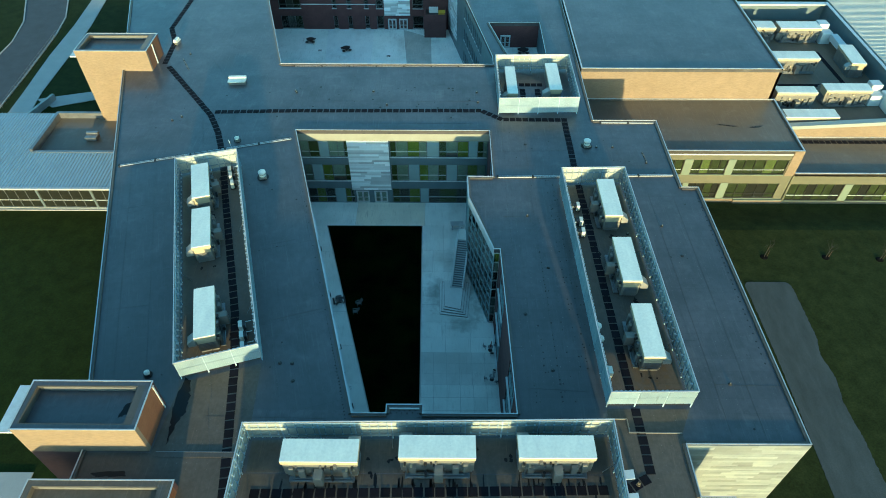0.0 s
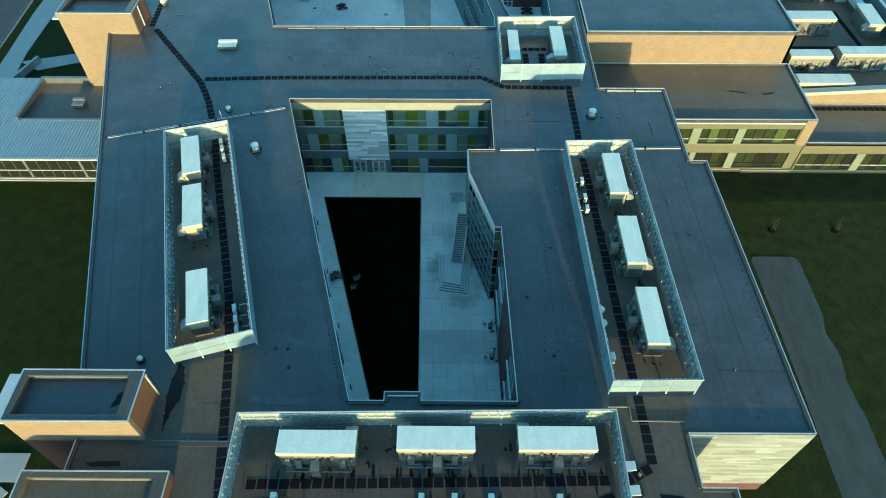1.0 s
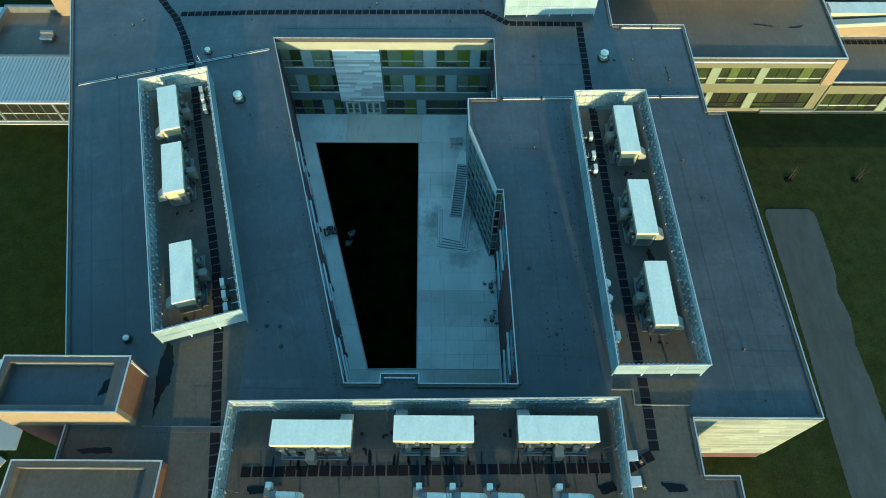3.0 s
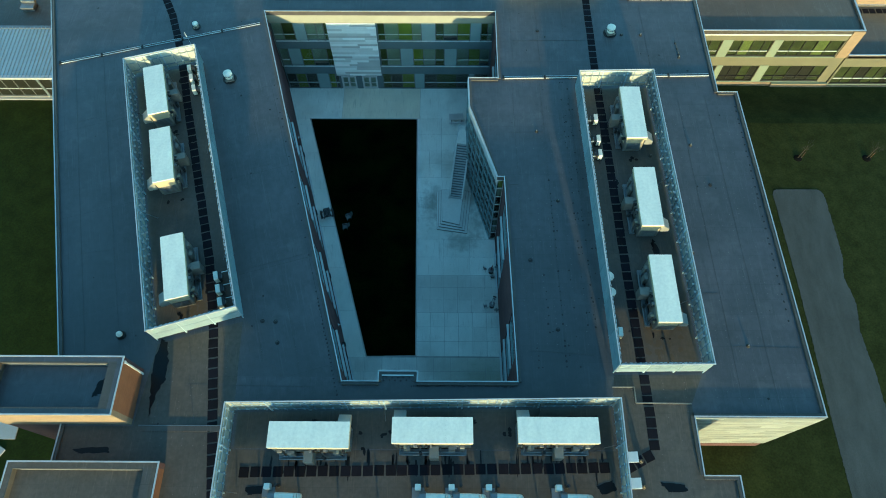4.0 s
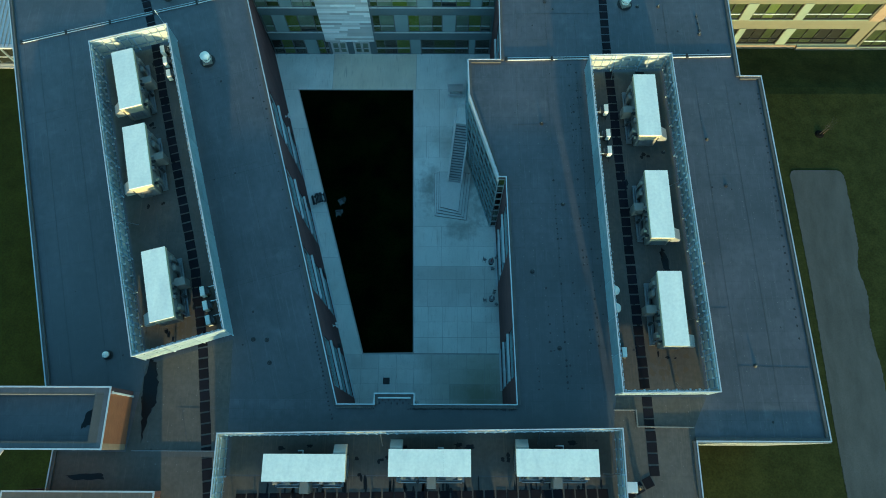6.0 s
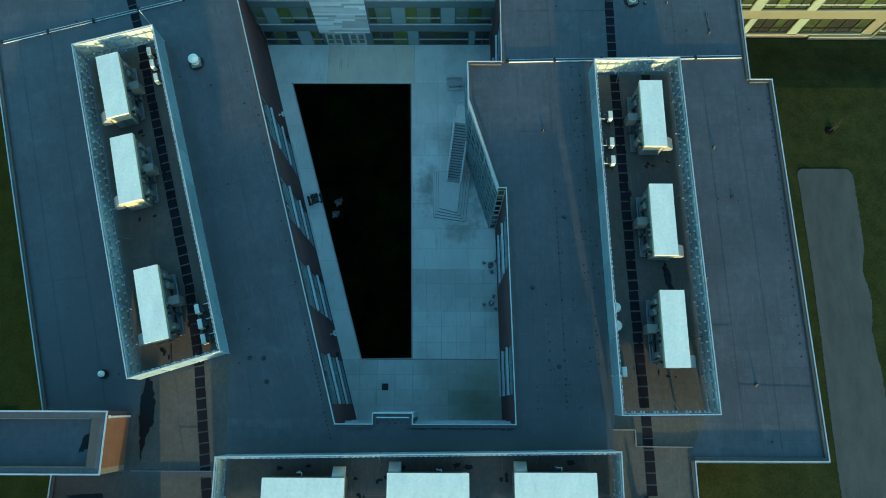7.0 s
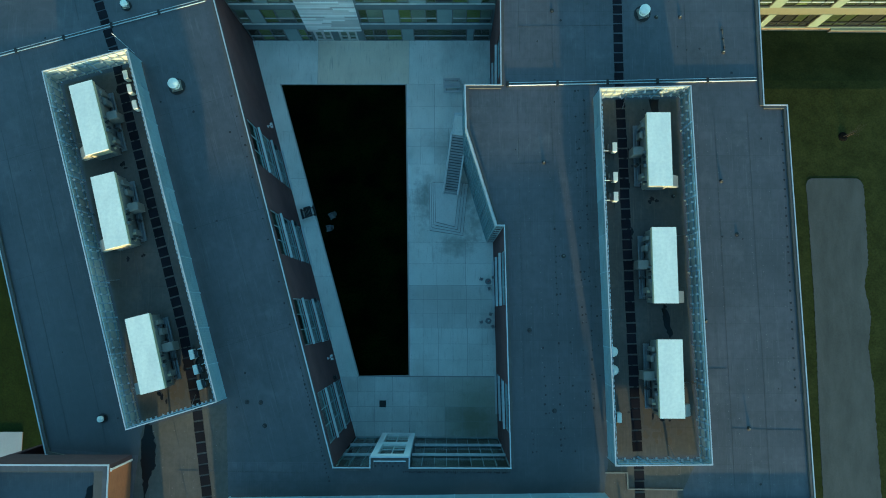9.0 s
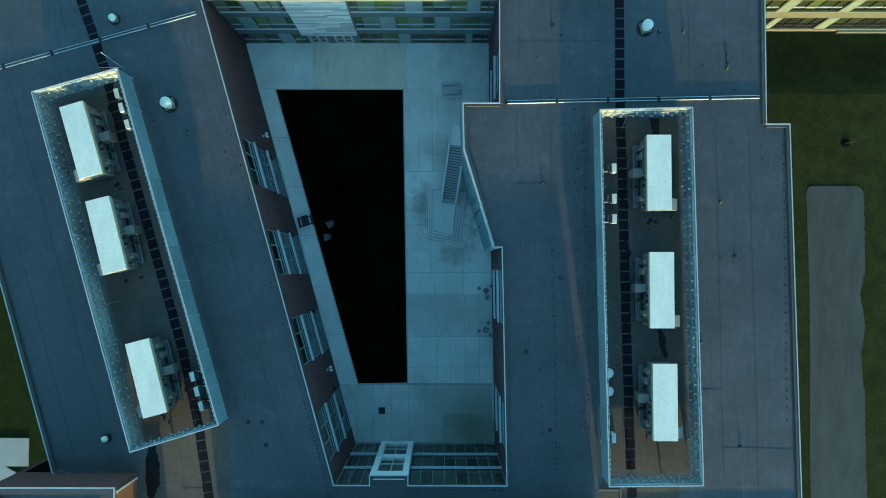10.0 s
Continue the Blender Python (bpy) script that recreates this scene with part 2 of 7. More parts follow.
def grime_shade(m, centre, r0, r1, colour, amount, stretch=(1, 1, 1)):
    """A ragged-edged patch round one place: dirt, or shade put into the colour."""
    nt = m.node_tree
    N, L = nt.nodes, nt.links
    p = N["Principled BSDF"]
    old = p.inputs["Base Color"].links[0].from_socket
    geo = N.new("ShaderNodeNewGeometry")
    d = N.new("ShaderNodeVectorMath")
    d.operation = "DISTANCE"
    sc = N.new("ShaderNodeVectorMath")
    sc.operation = "MULTIPLY"
    L.new(geo.outputs["Position"], sc.inputs[0])
    sc.inputs[1].default_value = stretch
    L.new(sc.outputs[0], d.inputs[0])
    d.inputs[1].default_value = [c * k for c, k in zip(centre, stretch)]
    nz = N.new("ShaderNodeTexNoise")
    nz.inputs["Scale"].default_value = 0.9
    nz.inputs["Detail"].default_value = 8
    nz.inputs["Roughness"].default_value = 0.7
    L.new(geo.outputs["Position"], nz.inputs["Vector"])
    k = N.new("ShaderNodeMath")
    k.operation = "MULTIPLY_ADD"
    L.new(nz.outputs["Fac"], k.inputs[0])
    k.inputs[1].default_value = 4.0
    L.new(d.outputs["Value"], k.inputs[2])
    rg = N.new("ShaderNodeMapRange")
    rg.inputs["From Min"].default_value, rg.inputs["From Max"].default_value = r1 + 2.0, r0 + 2.0
    rg.inputs["To Max"].default_value = amount
    L.new(k.outputs[0], rg.inputs["Value"])
    mx = N.new("ShaderNodeMix")
    mx.data_type = "RGBA"
    L.new(rg.outputs[0], mx.inputs[0])
    L.new(old, mx.inputs[6])
    mx.inputs[7].default_value = (*colour, 1)
    L.new(mx.outputs[2], p.inputs["Base Color"])
    return m


grime_shade(M_CONC, (-1.0, 56.2, 0), 0.2, 1.7, (0.22, 0.23, 0.21), 0.8, (1, 0.5, 1))
grime_shade(M_CONC, (3.9, 57.4, 0), 0.2, 1.7, (0.24, 0.25, 0.22), 0.8, (1, 0.6, 1))
grime_shade(M_CONC, (2.6, 51.0, 0), 0.2, 1.6, (0.26, 0.27, 0.24), 0.7, (0.6, 1, 1))
grime_shade(M_CONC, (4.4, 53.5, 0), 0.1, 1.5, (0.26, 0.27, 0.24), 0.7, (1, 0.6, 1))
grime_shade(M_CONC, (1.5, 62.5, 0), 0.2, 2.2, (0.36, 0.38, 0.34), 0.6, (0.7, 1, 1))
grime_shade(M_CONC, (-4.0, 44.0, 0), 0.5, 9.0, (0.36, 0.37, 0.33), 0.35, (0.4, 0.25, 1))
# Darker membrane near the south screen and tower: lost sky light put into colour.
grime_shade(M_ROOF, (0.0, 28.4, 13.75), 0.6, 2.6, (0.016, 0.017, 0.018), 0.8, (0.1, 1.0, 0.0))
grime_shade(M_ROOF, (9.0, 32.0, 13.75), 1.0, 16.0, (0.022, 0.023, 0.024), 0.55, (1.0, 0.8, 0.0))
grime_shade(M_ROOF_W, (-31.0, 33.0, 13.75), 2.0, 17.0, (0.022, 0.023, 0.024), 0.6, (1.0, 0.8, 0.0))
grime_shade(M_ROOF_W, (-13.0, 30.5, 13.75), 1.0, 9.0, (0.022, 0.023, 0.024), 0.5)
M_CONC_PALE = scuffs(mat("pale_new_concrete", (0.84, 0.85, 0.82), 0.85, (0.72, 0.73, 0.71), 0.3, 0.8, 9, 0.1, 0.15), (0.80, 0.78, 0.73), (0.30, 0.29, 0.27))
M_CONC_TAN = scuffs(mat("tan_concrete", (0.80, 0.74, 0.60), 0.85, (0.66, 0.61, 0.50), 0.3, 0.8, 9, 0.12, 0.15, lots=0.05), (0.80, 0.78, 0.73), (0.22, 0.21, 0.19))
M_CONC_DARK = scuffs(mat("weathered_concrete", (0.50, 0.50, 0.46), 0.85, (0.34, 0.35, 0.32), 0.3, 0.8, 9, 0.12, 0.15, lots=0.06), (0.80, 0.78, 0.73), (0.22, 0.21, 0.19))
M_CONC_MID = scuffs(mat("grey_concrete", (0.66, 0.66, 0.62), 0.85, (0.51, 0.515, 0.485), 0.3, 0.8, 9, 0.12, 0.15, lots=0.06), (0.80, 0.78, 0.73), (0.22, 0.21, 0.19))
grime_shade(M_CONC_MID, (5.0, 33.5, 0), 1.0, 7.5, (0.26, 0.27, 0.19), 0.7)
grime_shade(M_CONC_DARK, (4.6, 31.8, 0), 0.8, 4.5, (0.20, 0.215, 0.14), 0.8)
grime_shade(M_CONC_MID, (0.5, 45.3, 0), 0.4, 4.0, (0.42, 0.42, 0.38), 0.6, (0.5, 1, 1))
M_JOINT = mat("joint_filler", (0.34, 0.35, 0.34), 0.9)
# Far below turf's own colour: the court's deep shade is put into it.
M_TURF = mat("shade_dark_turf", (0.0010, 0.0016, 0.0008), 0.95, (0.006, 0.011, 0.002), 0.25, 0.7, 6, 0.9, 0.6, spec=0.0)
M_GRASS = mat("mown_grass", (0.035, 0.040, 0.0090), 0.95, (0.0165, 0.0200, 0.0040), 0.5, 0.8, 5, 0.4, 0.8, spec=0.15)


def greener(m, x0, x1, colour):
    """Multiplies the base colour by colour, fading in westwards from x1 to x0."""
    nt = m.node_tree
    N, L = nt.nodes, nt.links
    p = N["Principled BSDF"]
    old = p.inputs["Base Color"].links[0].from_socket
    sep = N.new("ShaderNodeSeparateXYZ")
    L.new(N.new("ShaderNodeNewGeometry").outputs["Position"], sep.inputs[0])
    rg = N.new("ShaderNodeMapRange")
    rg.inputs["From Min"].default_value, rg.inputs["From Max"].default_value = x1, x0
    L.new(sep.outputs[0], rg.inputs["Value"])
    mx = N.new("ShaderNodeMix")
    mx.data_type, mx.blend_type = "RGBA", "MULTIPLY"
    L.new(rg.outputs[0], mx.inputs[0])
    L.new(old, mx.inputs[6])
    mx.inputs[7].default_value = (*colour, 1)
    L.new(mx.outputs[2], p.inputs["Base Color"])


greener(M_GRASS, -40.0, 20.0, (0.62, 0.76, 0.35))
M_GRAVEL = mat("compacted_gravel", (0.070, 0.076, 0.070), 0.95, (0.048, 0.053, 0.049), 0.7, 1.0, 9, 0.22, 0.5, stretch=(1, 0.3, 1))
M_ASPHALT = mat("asphalt", (0.062, 0.067, 0.076), 0.85, (0.048, 0.052, 0.060), 0.4, 0.7, 25, 0.2, 0.4)
M_WALK = mat("sidewalk_concrete", (0.40, 0.39, 0.37), 0.85, (0.33, 0.325, 0.31), 0.4, 0.6, 12, 0.08, 0.1)
M_SEAMROOF = mat("standing_seam_metal", (0.33, 0.44, 0.51), 0.38, (0.28, 0.38, 0.44), 0.3, 0.5, 9, 0.05, 0.02, metal=0.4)
M_GLASS = glass("window_glass", (0.88, 0.94, 0.90))
M_FRAME = mat("window_frame_metal", (0.16, 0.18, 0.19), 0.4, bump=0.0, metal=0.3)
M_SHADE_G = mat("olive_shade", (0.24, 0.31, 0.05), 0.9, (0.15, 0.20, 0.04), 0.6, 0.8, 10, 0.1, 0.0)
M_SHADE_B = mat("grey_shade", (0.29, 0.37, 0.32), 0.9, (0.21, 0.27, 0.235), 0.6, 0.8, 10, 0.1, 0.0)
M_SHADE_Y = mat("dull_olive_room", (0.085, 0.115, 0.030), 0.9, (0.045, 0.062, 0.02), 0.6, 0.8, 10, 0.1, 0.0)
# Dark panels close behind the glass, painting in the darkness of unlit rooms.
M_ROOM_D = mat("dark_room", (0.004, 0.005, 0.0035), 0.9, bump=0.0)
M_ROOM_T = mat("dark_teal_room", (0.075, 0.085, 0.075), 0.9, (0.045, 0.055, 0.05), 0.6, 0.8, 10, 0.1, 0.0)
M_PIER = mat("pale_mint_panel", (0.165, 0.205, 0.155), 0.6, (0.14, 0.174, 0.132), 0.5, 0.6, 10, 0.06, 0.05)
M_ROOM_O = mat("dark_olive_room", (0.022, 0.034, 0.006), 0.9, (0.006, 0.010, 0.003), 0.6, 0.8, 10, 0.1, 0.0)
M_CREAM = mat("cream_panel", (0.122, 0.118, 0.076), 0.6, (0.105, 0.102, 0.066), 0.5, 0.6, 10, 0.06, 0.05)
M_SILL = mat("pale_sill_metal", (0.62, 0.65, 0.65), 0.45, bump=0.0, metal=0.15)
M_STEP = mat("stair_tread_steel", (0.40, 0.42, 0.42), 0.6)
M_BARK = mat("sapling_bark", (0.03, 0.027, 0.024), 0.9)
M_MULCH = mat("bark_mulch", (0.005, 0.005, 0.004), 0.95, fine=40, grain=0.4, spec=0.1)
M_WOODBR = mat("brown_timber", (0.09, 0.05, 0.035), 0.8)
M_YELLOW = mat("yellow_paint", (0.55, 0.38, 0.04), 0.6)
M_RUST = mat("rust_sun_brown", (0.050, 0.039, 0.029), 0.75, (0.032, 0.028, 0.023), 1.0, 0.8, warm_sheen=0.8)

# ---- building helpers ----


def part(name, bm, material, parent=None, label="", smooth=False):
    me = bpy.data.meshes.new(name)
    bm.to_mesh(me)
    bm.free()
    me.materials.append(material)
    if smooth:
        me.polygons.foreach_set("use_smooth", [True] * len(me.polygons))
    ob = new(name, me)
    if parent:
        ob.parent = parent
    if label:
        ob["label"] = label
    return ob


def thing(name, label, category, group="", kind="", m=None):
    ob = tagged(new(name), label, category, group, kind)
    if m is not None:
        ob.matrix_basis = m
    return ob


BOXF = ((0, 2, 3, 1), (4, 5, 7, 6), (0, 1, 5, 4), (2, 6, 7, 3), (0, 4, 6, 2), (1, 3, 7, 5))


def box(bm, x0, x1, y0, y1, z0, z1, m=None, chamfer=0.0):
    """An axis box in the frame m; chamfer bevels its upright and top edges."""
    vs = []
    for z in (z0, z1):
        for y in (y0, y1):
            for x in (x0, x1):
                v = Vector((x, y, z))
                vs.append(bm.verts.new(m @ v if m is not None else v))
    fs = [bm.faces.new([vs[i] for i in f]) for f in BOXF]
    if chamfer:
        es = list({e for f in fs for e in f.edges})
        bmesh.ops.bevel(bm, geom=es, offset=chamfer, segments=1, affect="EDGES", profile=0.7)
    return bm


def quad(m, x0, x1, y, z0, z1):
    """One upright pane of glass in the frame m, facing outwards."""
    bm = bmesh.new()
    bm.faces.new([bm.verts.new(m @ Vector(c)) for c in ((x0, y, z0), (x1, y, z0), (x1, y, z1), (x0, y, z1))])
    return bm


def boxes(*rows, m=None, chamfer=0.0):
    bm = bmesh.new()
    for r in rows:
        box(bm, *r, m=m, chamfer=chamfer)
    return bm


def tube(bm, a, b, r, n=8, r2=None, cap=True):
    a, b = Vector(a), Vector(b)
    q = (b - a).to_track_quat("Z", "Y").to_matrix().to_4x4()
    m = Matrix.Translation((a + b) / 2) @ q
    bmesh.ops.create_cone(bm, cap_ends=cap, segments=n, radius1=r, radius2=r if r2 is None else r2, depth=(b - a).length, matrix=m)
    return bm


def prism(bm, pts, z0, z1, holes=()):
    """An upright prism over a plan polygon (with holes)."""
    if not holes:
        lo = [bm.verts.new((x, y, z0)) for x, y in pts]
        hi = [bm.verts.new((x, y, z1)) for x, y in pts]
        n = len(pts)
        area = sum(pts[i][0] * pts[(i + 1) % n][1] - pts[(i + 1) % n][0] * pts[i][1] for i in range(n))
        if area < 0:
            lo, hi = lo[::-1], hi[::-1]
        bm.faces.new(hi)
        bm.faces.new(lo[::-1])
        for i in range(n):
            bm.faces.new((lo[i], lo[(i + 1) % n], hi[(i + 1) % n], hi[i]))
        return bm
    edges, loops = [], []
    for loop in (pts, *holes):
        vs = [bm.verts.new((x, y, z1)) for x, y in loop]
        loops.append(vs)
        edges += [bm.edges.new((vs[i], vs[(i + 1) % len(vs)])) for i in range(len(vs))]
    made = bmesh.ops.triangle_fill(bm, edges=edges, use_beauty=True)
    top = [f for f in made["geom"] if isinstance(f, bmesh.types.BMFace)]
    ext = bmesh.ops.extrude_face_region(bm, geom=top)
    for v in [g for g in ext["geom"] if isinstance(g, bmesh.types.BMVert)]:
        v.co.z = z0
    bmesh.ops.recalc_face_normals(bm, faces=bm.faces)
    return bm


def along(p0, p1, z=0.0):
    """A frame with x from p0 to p1, y to the left of that way (into the building), z up; and the length."""
    d = Vector((p1[0] - p0[0], p1[1] - p0[1], 0))
    n = d.length
    d /= n
    m = Matrix(((d.x, -d.y, 0, p0[0]), (d.y, d.x, 0, p0[1]), (0, 0, 1, z), (0, 0, 0, 1)))
    return m, n


SEQ = {"window": 0, "wall": 0, "door": 0}


def window(m, x0, x1, z0, z1, cols, label, transom=0.3, shades=None, sill=M_SILL, sill_out=0.10, frame_mat=M_FRAME, back=0.14, sill_h=0.12, pale=False, fins=0.0, cuts=()):
    """A glazed opening in the frame m: frame bars, panes, blinds or panels painted as dark rooms behind them, a sill.
    """
    SEQ["window"] += 1
    w = tagged(new("window_%d" % SEQ["window"]), label, "window", kind="structure")
    bm = bmesh.new()
    f, a, b = 0.07, back - 0.05, back + (0.025 if fins else 0.05)
    box(bm, x0, x1, a, b, z0, z0 + f, m)
    box(bm, x0, x1, a, b, z1 - f, z1, m)
    box(bm, x0, x0 + f, a, b, z0 + f, z1 - f, m)
    box(bm, x1 - f, x1, a, b, z0 + f, z1 - f, m)
    xs = [x0 + f + (x1 - x0 - 2 * f) * i / cols for i in range(cols + 1)]
    if cuts:
        xs, cols = [x0 + f, *cuts, x1 - f], len(cuts) + 1
    for x in xs[1:-1]:
        box(bm, x - 0.035, x + 0.035, a, b, z0 + f, z1 - f, m)
    zt = z0 + (z1 - z0) * transom
    if transom:
        for i in range(cols):
            part("transom", boxes((xs[i] + 0.04, xs[i + 1] - 0.04, a - 0.02, b, zt - 0.04, zt + 0.04), m=m), M_SILL if pale else frame_mat, w)
    for x in xs if fins else ():
        box(bm, x - 0.03, x + 0.03, a - fins, a - 0.004, z0 - 0.1, z1, m)
    part("window_frame", bm, frame_mat, w)
    rnd = random.Random(SEQ["window"] * 7 + 3)
    for i in range(cols):
        pane = part("pane", quad(m, xs[i] + 0.035, xs[i + 1] - 0.035, back, z0 + f, z1 - f), M_GLASS, w)
        pane.visible_shadow = False
        gap = 0.03 if fins else 0.10
        s = shades[i % len(shades)] if shades else rnd.choice("gbbgd")
        low = z0 + 0.05 if s != "b" else z0 + (z1 - z0) * rnd.choice((0.02, 0.02, 0.25))
        part("blind_room_panel", boxes((xs[i] + 0.01, xs[i + 1] - 0.01, back + gap, back + gap + 0.03, low, z1 - 0.03), m=m), {"g": M_SHADE_G, "b": M_SHADE_B, "d": M_ROOM_D, "o": M_ROOM_O, "t": M_ROOM_T, "y": M_SHADE_Y}[s], w)
    if sill:
        part("window_sill", boxes((x0 - 0.05, x1 + 0.05, -sill_out, back - 0.05, z0 - sill_h, z0 - 0.004), m=m), sill, w)
    return w


def wall(p0, p1, z0, z1, material, label, openings=(), thick=0.4, name=""):
    """A wall from p0 to p1 (the building on the left), with openings (x0, x1, z0, z1) through it. Returns its frame and length."""
    m, n = along(p0, p1)
    xs = sorted({0.0, n, *[v for o in openings for v in o[:2] if 0 < v < n]})
    zs = sorted({z0, z1, *[v for o in openings for v in o[2:4] if z0 < v < z1]})
    bm = bmesh.new()
    for j in range(len(zs) - 1):
        run = None
        for i in range(len(xs)):
            solid = i < len(xs) - 1 and not any(o[0] - 1e-6 <= xs[i] and xs[i + 1] <= o[1] + 1e-6 and o[2] - 1e-6 <= zs[j] and zs[j + 1] <= o[3] + 1e-6 for o in openings)
            if solid and run is None:
                run = xs[i]
            if not solid and run is not None:
                box(bm, run, xs[i], 0, thick, zs[j], zs[j + 1], m)
                run = None
    SEQ["wall"] += 1
    ob = part(name or "wall_%d" % SEQ["wall"], bm, material)
    tagged(ob, label, "wall", kind="structure")
    return m, n


def coping(loop, z, closed=True, w0=-0.05, w1=0.07, h=0.06, label="pale metal parapet coping"):
    """Metal coping pieces along a plan line (the building on the left)."""
    n = len(loop)
    for i in range(n if closed else n - 1):
        m, L = along(loop[i], loop[(i + 1) % n])
        bm = bmesh.new()
        k = max(1, round(L / 6))
        for j in range(k):
            box(bm, L * j / k + 0.01 - (0.06 if j == 0 else 0), L * (j + 1) / k - 0.01 + (0.06 if j == k - 1 else 0), w0, w1, z, z + h + 0.004 * (3 if i == n - 1 else i % 3), m)
        tagged(part("trim", bm, M_COPING), label, "coping", kind="structure")

# ---- the ground ----
Z_ROOF, Z_PAR = 13.75, 13.95


def west_x(y):
    """The west edge of the main roof."""
    return -34.2 - 0.296 * (y - 33.8)


COURT = [(-8.4, 30.1), (-20.9, 74.4), (6.4, 74.4), (6.4, 64.3), (3.1, 64.3), (3.2, 60.2), (5.9, 51.3), (6.6, 51.3), (7.0, 30.1), (-1.8, 30.1), (-1.8, 31.0), (-5.2, 31.0), (-5.2, 30.1)]
NCOURT = [(-26.2, 92.3), (-37.1, 131.0), (0.6, 131.0), (3.6, 117.0), (7.8, 95.0), (7.8, 92.3)]
SCOURT = [(10.3, 95.4), (7.7, 106.4), (16.6, 106.5), (16.6, 95.4)]
OUTER = [(-31.9, 8.0), (24.8, 8.0), (24.8, 22.4), (21.9, 22.4), (21.9, 27.2), (33.1, 27.2), (32.5, 62.4), (30.4, 62.4), (30.4, 77.0), (21.4, 77.0), (21.4, 150.0), (west_x(150), 150.0), (west_x(31.1), 31.1), (-31.9, 30.8)]

LAWN = [(-17.5, 69.4), (-8.1, 36.6), (-2.7, 36.7), (-3.3, 69.4)]


def ground_sheet():
    bm = bmesh.new()
    far = [-1500, -1000, -600, -350, -200, -120]
    xs = far + list(range(-80, 20, 20)) + list(range(20, 132, 2)) + [150, 200, 350, 600, 1000, 1500]
    ys = [v + 60 for v in far] + list(range(-40, 68, 12)) + list(range(68, 96, 1)) + [100, 120, 160, 220, 350, 600, 1000, 1500]

    def drop(x, y):
        a, b = min(1, max(0, (x - 32) / 6)), min(1, max(0, (y - 69) / 6))
        return -0.06 - 1.1 * a * b * b * (3 - 2 * b)
    grid = {(i, j): bm.verts.new((x, y, drop(x, y))) for i, x in enumerate(xs) for j, y in enumerate(ys)}
    for i in range(len(xs) - 1):
        for j in range(len(ys) - 1):
            bm.faces.new((grid[i, j], grid[i + 1, j], grid[i + 1, j + 1], grid[i, j + 1]))
    tagged(part("ground", bm, M_GRASS), "dark green mown grass round the school", "grass", kind="structure")


ground_sheet()


def flat(name, pts, z1, material, label, category, z0=-0.3, kind="structure"):
    return tagged(part(name, prism(bmesh.new(), pts, z0, z1), material), label, category, kind=kind)


def ribbon(line, w0, w1):
    """The outline of a band that runs along a plan line, from w0 to w1 metres to its right."""
    left, right = [], []
    for i, p in enumerate(line):
        a, b = Vector(line[max(0, i - 1)]), Vector(line[min(len(line) - 1, i + 1)])
        d = (b - a).normalized()
        nrm = Vector((d.y, -d.x))
        left.append(tuple(Vector(p) + nrm * w0))
        right.append(tuple(Vector(p) + nrm * w1))
    return left + right[::-1]


# service track of gravel on the east lawn
def gravel_track():
    rnd = random.Random(5)
    left = [(41.9 + rnd.uniform(-0.05, 0.05) + 0.1 * math.sin(y * 0.035), y / 5) for y in range(-150, 290)]
    right = [(48.1 + rnd.uniform(-0.07, 0.07) + 0.16 * math.sin(y * 0.03) - (0.55 * math.exp(-((y - 232) / 9) ** 2) + 0.4 * math.exp(-((y - 196) / 12) ** 2)), y / 5) for y in range(-150, 290)]
    flat("gravel_path", left + [(42.05, 58.4), (42.4, 58.6), (47.5, 58.6), (47.9, 58.4)] + right[::-1], -0.03, M_GRAVEL, "grey compacted gravel track across the east lawn", "path")


gravel_track()

# road, pavement and kerbs to the north-west
ROAD_R = [(-83.0, 50.0), (-82.6, 80.0), (-82.4, 98.0), (-82.9, 112.0), (-83.8, 128.0), (-85.0, 136.0), (-88.5, 146.0), (-95.0, 162.0)]
ROAD_L = [(-93.5, 50.0), (-93.0, 80.0), (-92.2, 100.0), (-91.7, 120.0), (-91.6, 125.0), (-93.3, 134.0), (-97.8, 145.0), (-105.0, 160.0)]
flat("road", ROAD_R + ROAD_L[::-1], -0.02, M_ASPHALT, "dark asphalt drive with pale kerbs", "road")
flat("trim", ribbon(ROAD_R, -0.02, 0.22), 0.12, M_WALK, "pale concrete kerb along the drive", "kerb")
flat("trim", ribbon(ROAD_L, -0.22, 0.02), 0.12, M_WALK, "pale concrete kerb along the drive", "kerb")
flat("trim", ribbon([(-100.0 + 3.2 * math.cos(a / 8 * math.pi), 122.0 + 5.0 * math.sin(a / 8 * math.pi)) for a in range(17)], 0.0, 0.25), 0.12, M_WALK, "pale curved kerb in the grass island", "kerb")
flat("pavement", [(-79.6, 90.0), (-75.0, 90.0), (-76.9, 106.0), (-77.1, 119.0), (-77.7, 132.0), (-79.1, 145.0), (-80.5, 165.0), (-84.5, 165.0), (-82.4, 145.0), (-81.5, 132.0), (-81.3, 119.0), (-80.4, 106.0)], 0.05, M_WALK, "pale concrete footpath beside the drive", "footpath")
flat("pavement", [(-76.8, 103.2), (-72.7, 100.6), (-58.5, 105.8), (-58.5, 108.4)], 0.042, M_WALK, "pale concrete path to the tower", "footpath")


